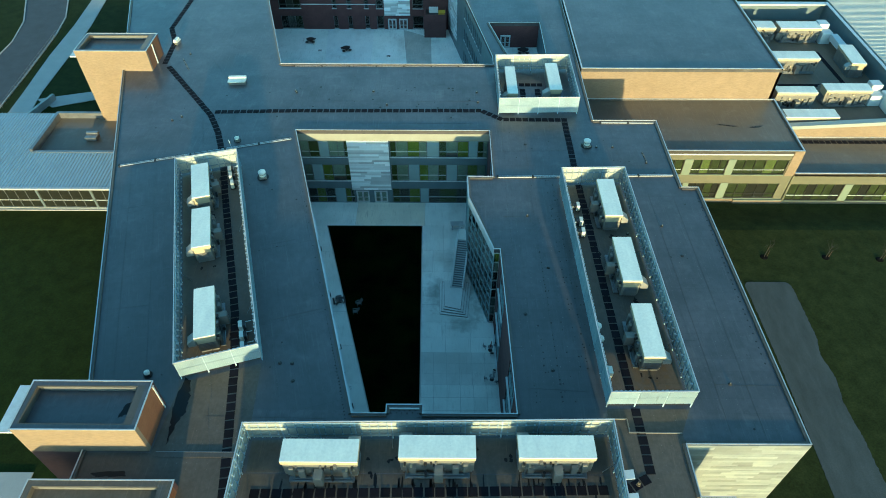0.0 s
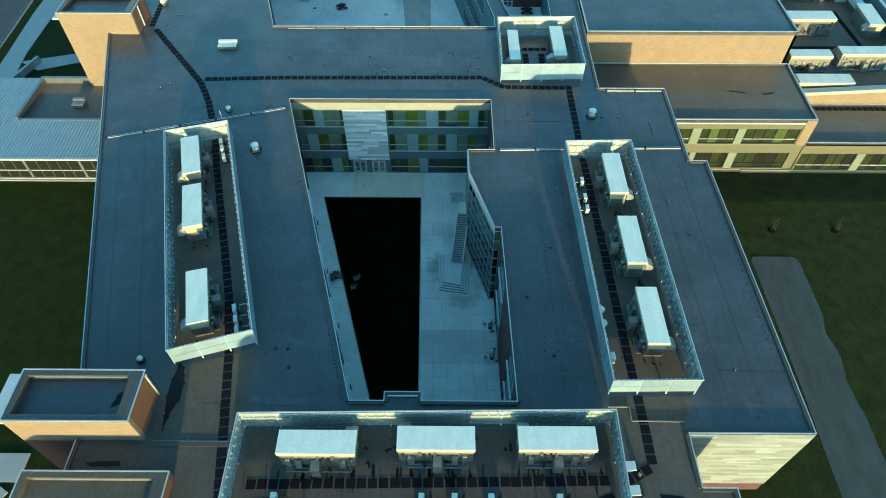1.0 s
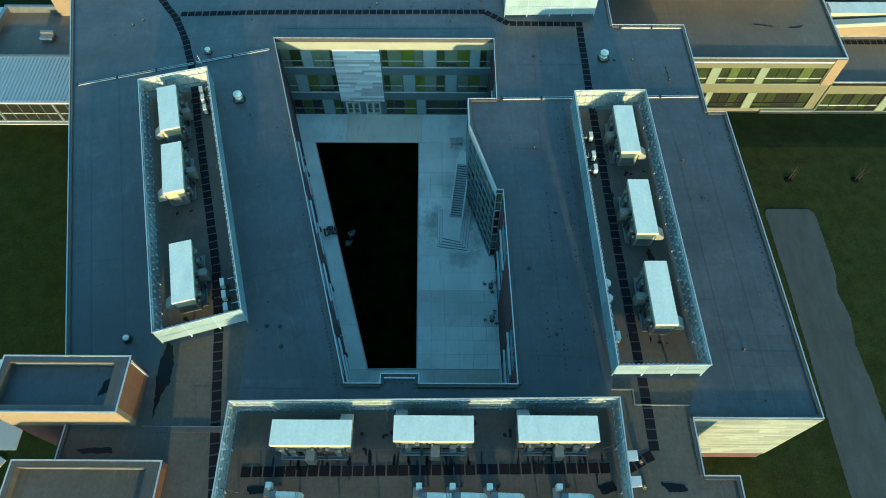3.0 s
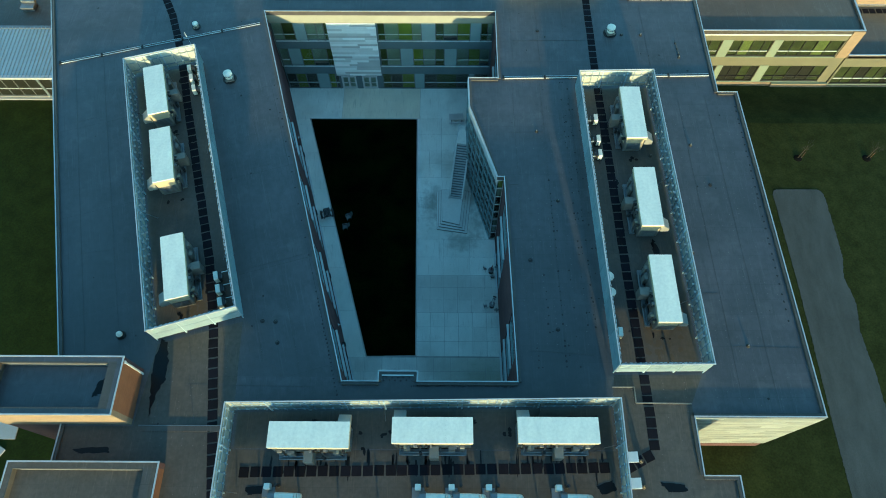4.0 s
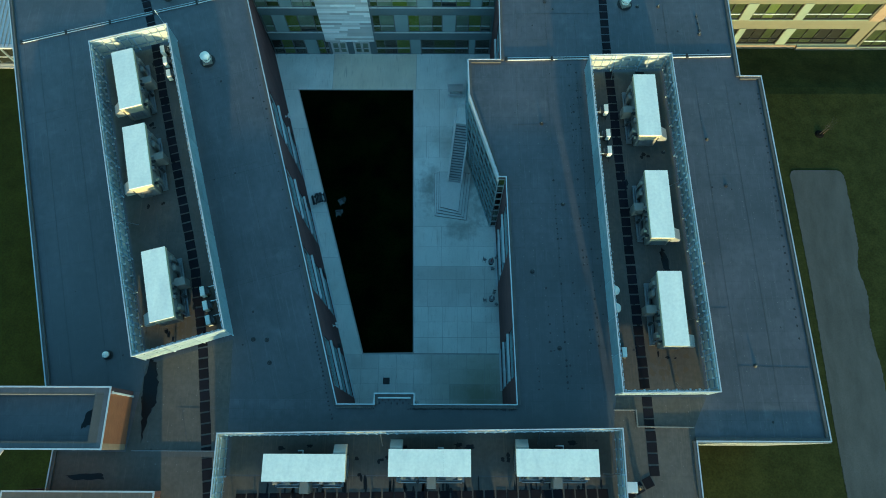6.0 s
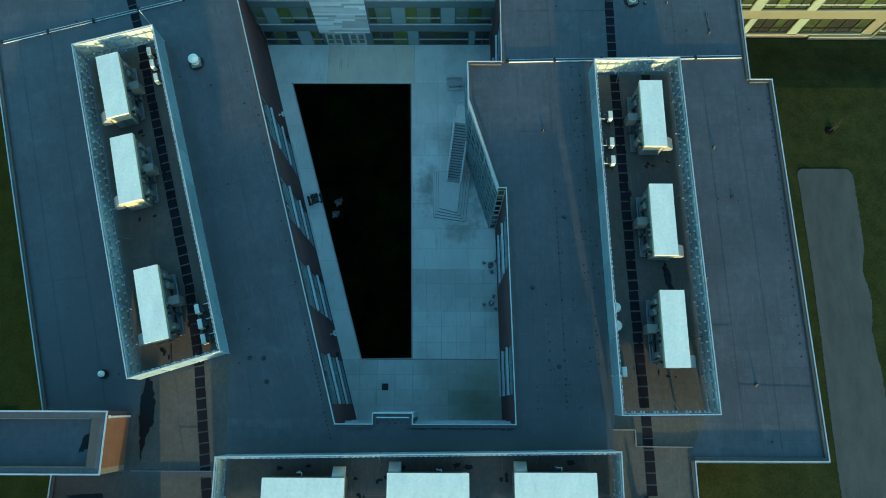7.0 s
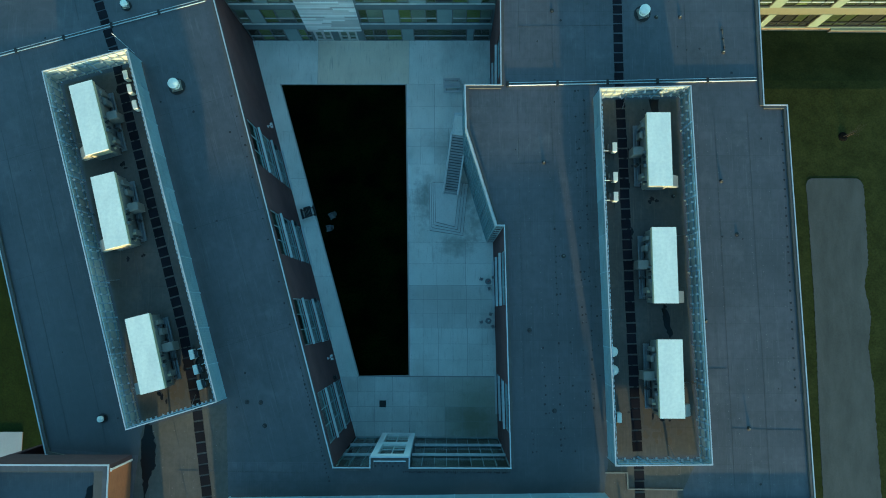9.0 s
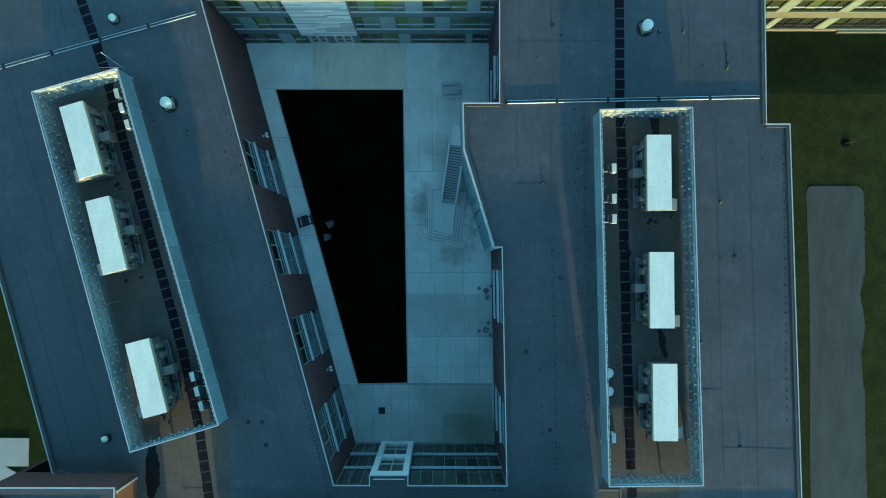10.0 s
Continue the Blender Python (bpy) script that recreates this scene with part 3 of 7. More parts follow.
def guard_rail():
    line = [(-81.3, 94.0), (-82.1, 105.0), (-82.6, 114.0), (-83.4, 128.0)]
    g = thing("guard_rail", "pale metal guard rail between drive and footpath", "railing")
    for i in range(3):
        a, b = Vector(line[i]), Vector(line[i + 1])
        for h in (0.5, 1.0):
            part("rail", tube(bmesh.new(), (*a, h), (*b, h), 0.03, 6), M_GALV, g)
        n = round((b - a).length / 1.5)
        for k in range(n):
            q = a.lerp(b, k / n)
            part("post", tube(bmesh.new(), (*q, -0.05), (*q, 1.0), 0.03, 6), M_GALV, g)


guard_rail()
m, n = along((-75.2, 95.5), (-73.0, 103.2))
tagged(part("retaining_wall", boxes((0, n, 0, 0.5, -0.2, 1.2), m=m), M_CONC_DARK), "grey concrete retaining wall beside the path", "wall", kind="structure")
flat("pavement", ribbon([(-58.0, 6.0), (-50.0, 22.0), (-47.0, 27.3)], -1.5, 2.0), 0.04, M_WALK, "pale concrete path beside the west lawn", "footpath")
flat("pavement", [(-62.0, 27.4), (-44.6, 27.4), (-44.6, 30.5), (-62.0, 30.5)], 0.045, M_WALK, "pale concrete path beside the west lawn", "footpath")

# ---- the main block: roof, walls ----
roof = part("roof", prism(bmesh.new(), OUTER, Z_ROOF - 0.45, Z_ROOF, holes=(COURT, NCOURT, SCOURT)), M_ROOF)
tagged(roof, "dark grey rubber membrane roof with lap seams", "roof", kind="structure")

# Outline reaches over the sun patches beside tower and screens, to turn them golden.
south = [(-31.9, 8.0), (24.8, 8.0), (24.8, 22.4), (21.9, 22.4), (21.9, 28.3), (23.2, 30.8), (15.5, 30.8), (15.1, 28.3), (14.9, 24.3), (-17.2, 24.3), (-17.5, 28.0), (-17.9, 35.6), (-25.2, 33.4), (-25.9, 26.15), (-31.9, 26.15)]
tagged(part("roof_south", prism(bmesh.new(), south, Z_ROOF - 0.001, Z_ROOF + 0.004), M_ROOF_S), "weathered brown-black south roof membrane, laid over the sun patches too", "roof", kind="structure")

# Dark base carries the shade inside the screens; warm sheen lifts the sun patches.
for loop in ([(-25.2, 33.9), (-18.0, 36.1), (-26.9, 66.4), (-34.0, 64.4)], [(15.6, 31.1), (23.2, 31.2), (22.6, 63.1), (15.0, 62.9)], [(-17.0, 24.4), (14.8, 24.4), (14.9, 27.9), (-17.1, 27.4)]):
    tagged(part("roof_plant_deck", prism(bmesh.new(), loop, Z_ROOF - 0.001, Z_ROOF + 0.0058), M_ROOF_P), "brown-black membrane deck inside a plant screen, shade in its colour", "roof", kind="structure")

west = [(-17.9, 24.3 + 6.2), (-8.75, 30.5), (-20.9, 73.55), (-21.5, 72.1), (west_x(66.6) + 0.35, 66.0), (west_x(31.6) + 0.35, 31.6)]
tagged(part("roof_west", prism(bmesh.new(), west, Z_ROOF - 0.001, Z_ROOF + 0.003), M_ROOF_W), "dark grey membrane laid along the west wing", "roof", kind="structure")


def floors(holes, label, z):
    tagged(part("floor", prism(bmesh.new(), OUTER, z - 0.3, z, holes=holes), M_CONC_DARK), label, "floor", kind="structure")


def inset(loop, d):
    """The plan loop moved by d metres to the left of its way."""
    out, n = [], len(loop)
    for i in range(n):
        a, b, c = Vector(loop[i - 1]), Vector(loop[i]), Vector(loop[(i + 1) % n])
        d1, d2 = (b - a).normalized(), (c - b).normalized()
        n1, n2 = Vector((-d1.y, d1.x)), Vector((-d2.y, d2.x))
        k = (n1 + n2)
        k = k / max(0.3, k.length_squared / 2)
        out.append(tuple(b + k * d))
    return out


def parapet(loop, z0=Z_ROOF - 0.45, z1=Z_PAR, material=M_DARKPANEL):
    """Low upstands just inside a roof edge, with their coping."""
    n = len(loop)
    for i in range(n):
        m, L = along(loop[i], loop[(i + 1) % n])
        tagged(part("trim", boxes((0.0, L, -0.02, 0.30, Z_ROOF - 0.02, z1 - 0.005 * (3 if i == n - 1 else i % 3)), m=m), M_ROOF2), "low dark parapet upstand", "parapet", kind="structure")
    coping(loop, z1, w0=-0.05, w1=0.045, h=0.05)


for loop in (OUTER, COURT, NCOURT, SCOURT):
    parapet(loop)

# floor plates inside the block, so that the storeys are closed
for z in (4.45, 8.9):
    floors((inset(COURT, 0.45), inset(NCOURT, 0.45), inset(SCOURT, 0.45)), "concrete floor plate", z)

ZT = Z_ROOF - 0.45
TALL = "maroon brick courtyard wall"


def bays(p0, p1, spans, material, label, axis, shades):
    """A three-storey wall with tall window bays; spans are given along axis (0: x, 1: y) of the plan."""
    m, n = along(p0, p1)
    k = n / abs(p1[axis] - p0[axis])
    sp = sorted(tuple(sorted(((v - p0[axis]) * (1 if p1[axis] > p0[axis] else -1) * k for v in s))) for s in spans)
    levels = ((0.25, 3.45), (4.75, 8.1), (9.35, 12.75))
    ops = [(a, b, z0, z1) for a, b in sp for z0, z1 in levels]
    wall(p0, p1, -0.2, ZT, material, label, ops)
    for a, b, z0, z1 in ops:
        window(m, a, b, z0, z1, max(2, round((b - a) / 1.45)), "tall teal-framed window with pale projecting sill", 0.3, shades, sill_out=0.2, sill_h=0.18, frame_mat=M_TEALPANEL)
    for a, b in sp:
        for z0, z1 in ((3.45, 4.53), (8.1, 9.13)):
            tagged(part("trim", boxes((a, b, -0.03, -0.003, z0 + 0.02, z1), m=m), M_DARKPANEL), "slate metal spandrel panel between storeys", "panel", kind="structure")


C = COURT
bays(C[0], (C[1][0] - 0.1, C[1][1] + 0.36), [(31.8, 36.3), (40.5, 44.8), (48.8, 53.0), (57.2, 61.6)], M_MAROON, TALL, 1, "tdt")
bays((C[2][0], 74.75), C[3], [(66.0, 70.1)], M_MAROON, TALL, 1, "ttd")
bays(C[7], C[8], [(32.65, 37.0), (44.2, 49.2)], M_MAROON, TALL, 1, "tdt")


def curtain(p0, p1, z0, z1, cols, rows, label, material=M_DARKPANEL, band=(), bars=M_SILL, rooms=None):
    """A curtain wall: a grid of mullions with glass between, closed by panels painted as dark rooms."""
    m, n = along(p0, p1)
    SEQ["window"] += 1
    w = tagged(new("window_%d" % SEQ["window"]), label, "window", kind="structure")
    bm = bmesh.new()
    for i in range(cols + 1):
        x = n * i / cols
        box(bm, x - 0.02, x + 0.02, -0.045, 0.12, z0, z1, m)
    for j in range(rows + 1):
        z = z0 + (z1 - z0) * j / rows
        for i in range(cols):
            box(bm, n * i / cols + 0.04, n * (i + 1) / cols - 0.04, -0.04, 0.10, z - 0.02, z + 0.02, m)
    part("window_frame", bm, bars, w)
    rnd = random.Random(cols * 31 + rows)
    for i in range(cols):
        for j in range(rows):
            x0, x1 = n * i / cols + 0.04, n * (i + 1) / cols - 0.04
            a, b = z0 + (z1 - z0) * j / rows + 0.04, z0 + (z1 - z0) * (j + 1) / rows - 0.04
            pane = part("pane", quad(m, x0, x1, 0.03, a, b), M_GLASS, w)
            pane.visible_shadow = False
            part("blind_room_panel", boxes((x0, x1, 0.20, 0.23, a, b), m=m), rnd.choice(rooms or (M_ROOM_D, M_ROOM_D, M_SHADE_B, M_SHADE_B, M_SHADE_G)), w)
    for z in band:
        part("window_sill", boxes((0, n, -0.27, -0.05, z, z + 0.14), m=m), M_SILL, w)
    return w


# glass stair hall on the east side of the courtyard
curtain(C[4], C[5], 0.1, 12.8, 3, 8, "dark glass curtain wall of the stair hall", bars=M_TEALPANEL, rooms=(M_ROOM_D, M_ROOM_D, M_ROOM_D, M_ROOM_O, M_ROOM_T))
curtain(C[5], C[6], 0.1, 12.8, 7, 8, "dark glass curtain wall of the stair hall", bars=M_TEALPANEL, rooms=(M_ROOM_D, M_ROOM_D, M_ROOM_D, M_ROOM_O, M_ROOM_T))
curtain((C[6][0], C[6][1] + 0.02), (C[7][0], C[7][1] + 0.02), 0.1, 13.2, 1, 8, "glazed end of the stair hall")
wall(C[3], C[4], -0.2, ZT, M_DARKPANEL, "slate metal wall of the stair hall")
for a, b in ((C[4], C[5]), (C[5], C[6])):
    m, n = along(a, b)
    tagged(part("trim", boxes((0, n, -0.09, 0.1, 12.845, 13.94), m=m), M_SILL), "blue-grey metal cornice over the glass wall", "cornice", kind="structure")

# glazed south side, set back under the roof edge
curtain((7.0, 30.0), (-1.9, 30.0), 0.05, 13.2, 8, 3, "glazed south wall with two pale bands", band=(4.4, 8.9), bars=M_TEALPANEL, rooms=(M_ROOM_D, M_ROOM_T, M_ROOM_T))
curtain((-5.1, 30.0), (-8.3, 30.0), 0.05, 13.2, 3, 3, "glazed south wall with two pale bands", band=(4.4, 8.9), bars=M_TEALPANEL, rooms=(M_ROOM_D, M_ROOM_T, M_ROOM_T))


def portal():
    """White framed bay that stands forward of the glazed wall."""
    m, n = along((-1.8, 30.95), (-5.2, 30.95))
    bm = bmesh.new()
    for r in ((0, 0.55, 2.9, 13.9), (n - 0.55, n, 2.9, 13.9), (0.55, n - 0.55, 12.9, 13.9), (0.55, n - 0.55, 2.9, 3.6), (0.55, n - 0.55, 7.7, 8.5)):
        box(bm, r[0], r[1], -0.12, 0.35, r[2], r[3], m)
    b = thing("entrance_bay", "white metal framed glass bay on the south wall", "bay window", kind="structure")
    part("bay_frame", bm, M_WHITE, b)
    for z0, z1 in ((3.6, 7.7), (8.5, 12.9)):
        for i in range(2):
            x0 = 0.55 + (n - 1.1) * i / 2
            p = part("pane", quad(m, x0 + 0.03, x0 + (n - 1.1) / 2 - 0.03, 0.11, z0 + 0.02, z1 - 0.02), M_GLASS, b)
            p.visible_shadow = False
        part("mullion", boxes((n / 2 - 0.04, n / 2 + 0.04, 0.05, 0.2, z0, z1), (0.55, n / 2 - 0.05, 0.06, 0.18, z0 + 1.6, z0 + 1.68), (n / 2 + 0.05, n - 0.55, 0.06, 0.18, z0 + 1.6, z0 + 1.68), m=m), M_SILL, b)
        part("blind_room_panel", boxes((0.56, n - 0.56, 0.32, 0.345, z0, z1), m=m), M_ROOM_T, b)
    part("cheek", boxes((0, 0.3, 0.355, 1.5, 2.9, ZT - 0.01), m=m), M_DARKPANEL, b)
    part("cheek", boxes((n - 0.3, n, 0.355, 1.5, 2.9, ZT - 0.01), m=m), M_DARKPANEL, b)
    part("soffit", boxes((0.3, n - 0.3, 0.355, 1.5, 2.9, 3.1), m=m), M_DARKPANEL, b)


portal()
curtain((-1.9, 30.0), (-5.1, 30.0), 0.05, 2.85, 3, 1, "glazed doors under the bay")


def planks(m, x0, x1, z0, z1, rnd, h=0.36, y0=-0.16, y1=-0.03):
    """Rows of metal planks of uneven lengths."""
    bm = bmesh.new()
    n = max(1, round((z1 - z0) / h))
    for j in range(n):
        a, b = z0 + (z1 - z0) * j / n, z0 + (z1 - z0) * (j + 1) / n
        x = x0
        while x < x1 - 0.01:
            e = min(x1, x + rnd.uniform(1.2, 3.8))
            if x1 - e < 0.6:
                e = x1
            box(bm, x + 0.003, e - 0.003, y0 - rnd.uniform(0, 0.015), y1, a + 0.003, b - 0.003, m)
            x = e
    return bm


FRONT_Y = 74.7


def north_front():
    """The courtyard's north front: three window storeys, a striped pale panel, two pairs of doors."""
    p0, p1 = (C[1][0], FRONT_Y), (C[2][0], FRONT_Y)
    m, n = along(p0, p1)
    X = 20.9
    rows = (((8.98, 11.85, 9.95), [(-20.85, -18.1, (-19.6,), "by"), (-16.75, -13.9, (-15.4, -14.5), "bby"), (-7.9, -2.45, (-7.0, -5.3, -3.6), "ybgb"), (-0.75, 3.6, (0.3, 2.0), "ybg"), (4.85, 6.3, (5.7,), "yb")]),
            ((4.5, 7.55, 5.55), [(-20.8, -19.6, (), "b"), (-18.1, -13.9, (-16.6, -14.75), "gby"), (-7.9, -5.25, (-7.0,), "yb"), (-3.68, 0.4, (-2.35, -0.8), "gby"), (1.95, 6.2, (3.5, 4.95), "bgb")]),
            ((0.1, 2.95, 1.22), [(-20.85, -16.7, (-19.55, -18.2), "tgt"), (-15.2, -13.75, (-14.3,), "gt"), (-7.95, -3.6, (-6.8, -5.3), "ytg"), (-2.35, 3.7, (-0.7, 2.0), "tyt"), (4.4, 6.25, (5.3,), "tt")]))
    ops, doors = [], ((-13.55, -11.55), (-10.75, -8.7))
    for (z0, z1, zt), spans in rows:
        ops += [(a + X, b + X, z0, z1, [c + X for c in cuts], (zt - z0) / (z1 - z0), pat) for a, b, cuts, pat in spans]
    allops = [o[:4] for o in ops] + [(a + X, b + X, -0.2, 2.45) for a, b in doors]
    wall(p0, p1, -0.2, 12.1, M_DARKPANEL, "slate metal clad courtyard front", allops)
    wall(C[1], C[2], 12.104, ZT, M_BAND, "pale metal band under the roof edge", thick=0.4)
    for a, b, z0, z1, cuts, tr, pat in ops:
        window(m, a, b, z0, z1, 1, "wide dark-framed window with olive shades", tr, pat, sill=None, pale=True, back=0.045, fins=0.10, cuts=cuts)
    for (z0, z1, zt), spans in rows:
        for s0, s1 in zip(spans, spans[1:]):
            if s1[0] - s0[1] < 3:
                tagged(part("trim", boxes((s0[1] + X + 0.01, s1[0] + X - 0.01, -0.03, -0.003, z0, z1), m=m), M_TEALPANEL), "pale teal metal panel between windows", "panel", kind="structure")
    for z in (4.38, 8.87):
        for a, b in ((0.1, 6.9), (12.95, n - 0.1)):
            tagged(part("trim", boxes((a, b, -0.14, -0.004, z, z + 0.1), m=m), M_SILL), "pale metal string course under the windows", "trim", kind="structure")
    b = thing("feature_panel", "striped pale metal plank panel over the doors", "cladding panel", kind="structure")
    part("plank", planks(m, 6.85, 12.85, 2.75, 12.09, random.Random(3)), M_PLANK, b)["kind"] = "stuff"
    part("backing", boxes((6.85, 12.85, -0.028, -0.004, 2.75, 12.09), m=m), M_DARKPANEL, b)
    for a, e in doors:
        door_pair(m, a + X, e + X)


def door_pair(m, x0, x1, z1=2.42):
    SEQ["door"] += 1
    d = tagged(new("door_%d" % SEQ["door"]), "pair of pale framed glass doors, closed", "door", kind="structure")
    part("door_frame", boxes((x0, x0 + 0.09, 0.0, 0.2, 0, z1), (x1 - 0.09, x1, 0.0, 0.2, 0, z1), (x0 + 0.09, x1 - 0.09, 0.0, 0.2, z1 - 0.1, z1), m=m), M_SILL, d)
    mid = (x0 + x1) / 2
    for a, b in ((x0 + 0.1, mid - 0.01), (mid + 0.01, x1 - 0.1)):
        leaf = part("door_leaf", boxes((a, a + 0.13, 0.05, 0.11, 0.02, z1 - 0.12), (b - 0.13, b, 0.05, 0.11, 0.02, z1 - 0.12), (a + 0.13, b - 0.13, 0.05, 0.11, 0.02, 0.3), (a + 0.13, b - 0.13, 0.05, 0.11, z1 - 0.27, z1 - 0.12), (a + 0.13, b - 0.13, 0.05, 0.11, 1.0, 1.12), m=m), M_SILL, d)
        part("pane", quad(m, a + 0.13, b - 0.13, 0.08, 0.3, z1 - 0.27), M_GLASS, leaf)
    part("door_handle", boxes((mid - 0.16, mid - 0.13, 0.0, 0.045, 0.9, 1.3), (mid + 0.13, mid + 0.16, 0.0, 0.045, 0.9, 1.3), m=m), M_GALV, d)
    part("blind_room_panel", boxes((x0 + 0.1, x1 - 0.1, 0.3, 0.32, 0.02, z1 - 0.1), m=m), M_SHADE_B, d)


north_front()

# outer walls of the main block
O = OUTER
for i, lab, mt in ((0, "buff block outer wall", M_WALL), (1, "buff block outer wall", M_WALL), (2, "buff block outer wall", M_WALL), (3, "buff block outer wall", M_WALL), (5, "maroon brick outer wall", M_MAROON), (6, "maroon brick outer wall", M_MAROON), (7, "maroon brick outer wall", M_MAROON), (8, "maroon brick outer wall", M_MAROON), (9, "buff block outer wall", M_WALL), (10, "buff block outer wall", M_WALL), (11, "maroon brick outer wall", M_MAROON), (12, "maroon brick outer wall", M_MAROON), (13, "maroon brick outer wall", M_MAROON)):
    wall(O[i], O[(i + 1) % len(O)], -0.2, ZT, mt, lab)


def plank_front():
    """South-east front clad in pale planks."""
    m, n = wall(O[4], O[5], -0.2, ZT, M_DARKPANEL, "slate backing wall of the south-east front")
    tagged(part("trim", boxes((0.05, n, -0.06, -0.004, -0.1, 1.9), m=m), M_MAROON), "dark maroon brick base course", "plinth", kind="structure")
    b = thing("plank_cladding", "white and pale grey metal plank cladding", "cladding panel", kind="structure")
    part("plank", planks(m, 0.05, n, 1.9, 13.9, random.Random(8), 0.42, -0.13, -0.01), M_PLANK_SUN, b)["kind"] = "stuff"


plank_front()

# north courtyard and light well walls
N = NCOURT


def plain_bays(p0, p1, spans, material, label, levels, shades, cols=1.5):
    m, n = along(p0, p1)
    ops = [(a, b, z0, z1) for a, b in spans for z0, z1 in levels]
    wall(p0, p1, -0.2, ZT, material, label, ops)
    for a, b, z0, z1 in ops:
        window(m, a, b, z0, z1, max(1, round((b - a) / cols)), "dark-framed window with grey shades", 0.3, shades)


LV = ((0.9, 3.2), (5.4, 7.8), (9.9, 12.3))
wall(N[0], N[1], -0.2, ZT, M_MAROON, "maroon brick wall of the north courtyard")
plain_bays(N[1], N[2], [(1.8, 6.4), (13.1, 14.0), (16.2, 17.1), (19.9, 20.8), (22.4, 23.9), (30.2, 32.4)], M_MAROON, "maroon brick front of the north courtyard", ((0.2, 3.0), (4.7, 7.4), (9.4, 12.1)), "dtod")
tagged(part("trim", boxes((6.6, 22.3, -0.1, -0.004, 5.5, 5.68), m=along(N[1], N[2])[0]), M_SILL), "pale string course on the brick front", "trim", kind="structure")
m, n = wall(N[2], N[3], -0.2, ZT, M_DARKPANEL, "slate metal wall of the north courtyard")
b = thing("feature_panel", "tall striped pale metal plank panel on the slate wall", "cladding panel", kind="structure")
part("plank", planks(m, 1.0, 8.8, 1.8, 13.2, random.Random(31), 0.4, -0.1, -0.03), M_PLANK, b)["kind"] = "stuff"
part("backing", boxes((1.0, 8.8, -0.028, -0.004, 1.8, 13.2), m=m), M_DARKPANEL, b)
plain_bays(N[3], N[4], [(0.6 + 1.5 * i, 1.4 + 1.5 * i) for i in range(10)], M_DARKPANEL, "slate metal wall of the north courtyard", LV, "dbd")
wall(N[4], N[5], -0.2, ZT, M_DARKPANEL, "slate metal wall of the north courtyard")
wall(N[5], N[0], -0.2, ZT, M_DARKPANEL, "slate metal wall of the north courtyard")
S = SCOURT
for i in range(4):
    wall(S[i], S[(i + 1) % 4], 9.0, ZT, M_MAROON if i == 1 else M_DARKPANEL, "wall of the small light well")

# ---- roof towers and the lower blocks ----


def tower(name, x0, x1, y0, y1, z1, label, brick=M_BRICK, z0=-0.2, recess=0.75, shaded_foot=True, deck=M_ROOF):
    """A brick stair tower with a sunken membrane roof inside its parapet."""
    t = thing(name, label, "tower", kind="structure")
    k = 0.45
    zb = 13.6 if shaded_foot else z0
    bm = bmesh.new()
    box(bm, x0, x1, y0, y0 + k, zb, z1)
    box(bm, x0, x0 + k, y0 + k, y1 - k, zb, z1)
    part("wall", bm, brick, t)
    part("back_wall", boxes((x0, x1, y1 - k, y1, zb, z1)), M_MAROON, t, "dark maroon brick back wall")
    part("side_wall", boxes((x1 - k, x1, y0 + k, y1 - k, zb, z1)), M_REDB, t, "red-brown brick side wall")
    # Maroon below 13.6 paints the shadow over the tower's lower front.
    part("lower_wall", boxes((x0 + 0.02, x1 - 0.02, y0 + 0.02, y0 + k, z0, 13.6), (x0 + 0.02, x0 + k, y0 + k, y1 - 0.02, z0, 13.6)), M_MAROON if shaded_foot else brick, t)
    part("roof_deck", boxes((x0 + k, x1 - k, y0 + k, y1 - k, z1 - recess - 0.2, z1 - recess)), deck, t)
    w, c = 0.05, 0.07
    # Added tan strip paints the sun on the north upstand's inner face.
    part("sun_strip", boxes((x0 + k + 0.6, x1 - k - 0.9, y1 - k - 0.16, y1 - k - 0.122, z1 - recess + 0.1, z1 - 0.12)), M_UNIT, t, "tan strip for the sun on the inner upstand")
    part("upstand", boxes((x0 + k, x1 - k, y0 + k, y0 + k + 0.12, z1 - recess, z1 + 0.028), (x0 + k, x1 - k, y1 - k - 0.12, y1 - k, z1 - recess, z1 + 0.028), (x0 + k, x0 + k + 0.12, y0 + k + 0.12, y1 - k - 0.12, z1 - recess, z1 + 0.028), (x1 - k - 0.7, x1 - k, y0 + k + 0.12, y1 - k - 0.12, z1 - recess, z1 + 0.028)), M_ROOF2, t)
    part("edge_membrane", boxes((x0 + c + 0.002, x1 - c - 0.002, y0 + c + 0.002, y0 + k, z1 + 0.001, z1 + 0.03), (x0 + c + 0.002, x1 - c - 0.002, y1 - k, y1 - c - 0.002, z1 + 0.001, z1 + 0.03), (x0 + c + 0.002, x0 + k, y0 + k, y1 - k, z1 + 0.001, z1 + 0.03), (x1 - k, x1 - c - 0.002, y0 + k, y1 - k, z1 + 0.001, z1 + 0.03)), deck, t)
    part("coping", boxes((x0 - w, x1 + w, y0 - w, y0 + c, z1, z1 + 0.07), (x0 - w, x1 + w, y1 - c, y1 + w, z1, z1 + 0.07), (x0 - w, x0 + c, y0 + c, y1 - c, z1, z1 + 0.07), (x1 - c, x1 + w, y0 + c, y1 - c, z1, z1 + 0.07)), M_COPING, t)
    return t


t = tower("stair_tower", -36.7, -26.0, 26.3, 31.1, 17.6, "orange brick stair tower with sunken dark roof")
part("side_panel", boxes((-38.2, -36.75, 26.4, 31.0, 16.7, 16.95)), M_SILL, t, "pale blue-grey metal side panel")
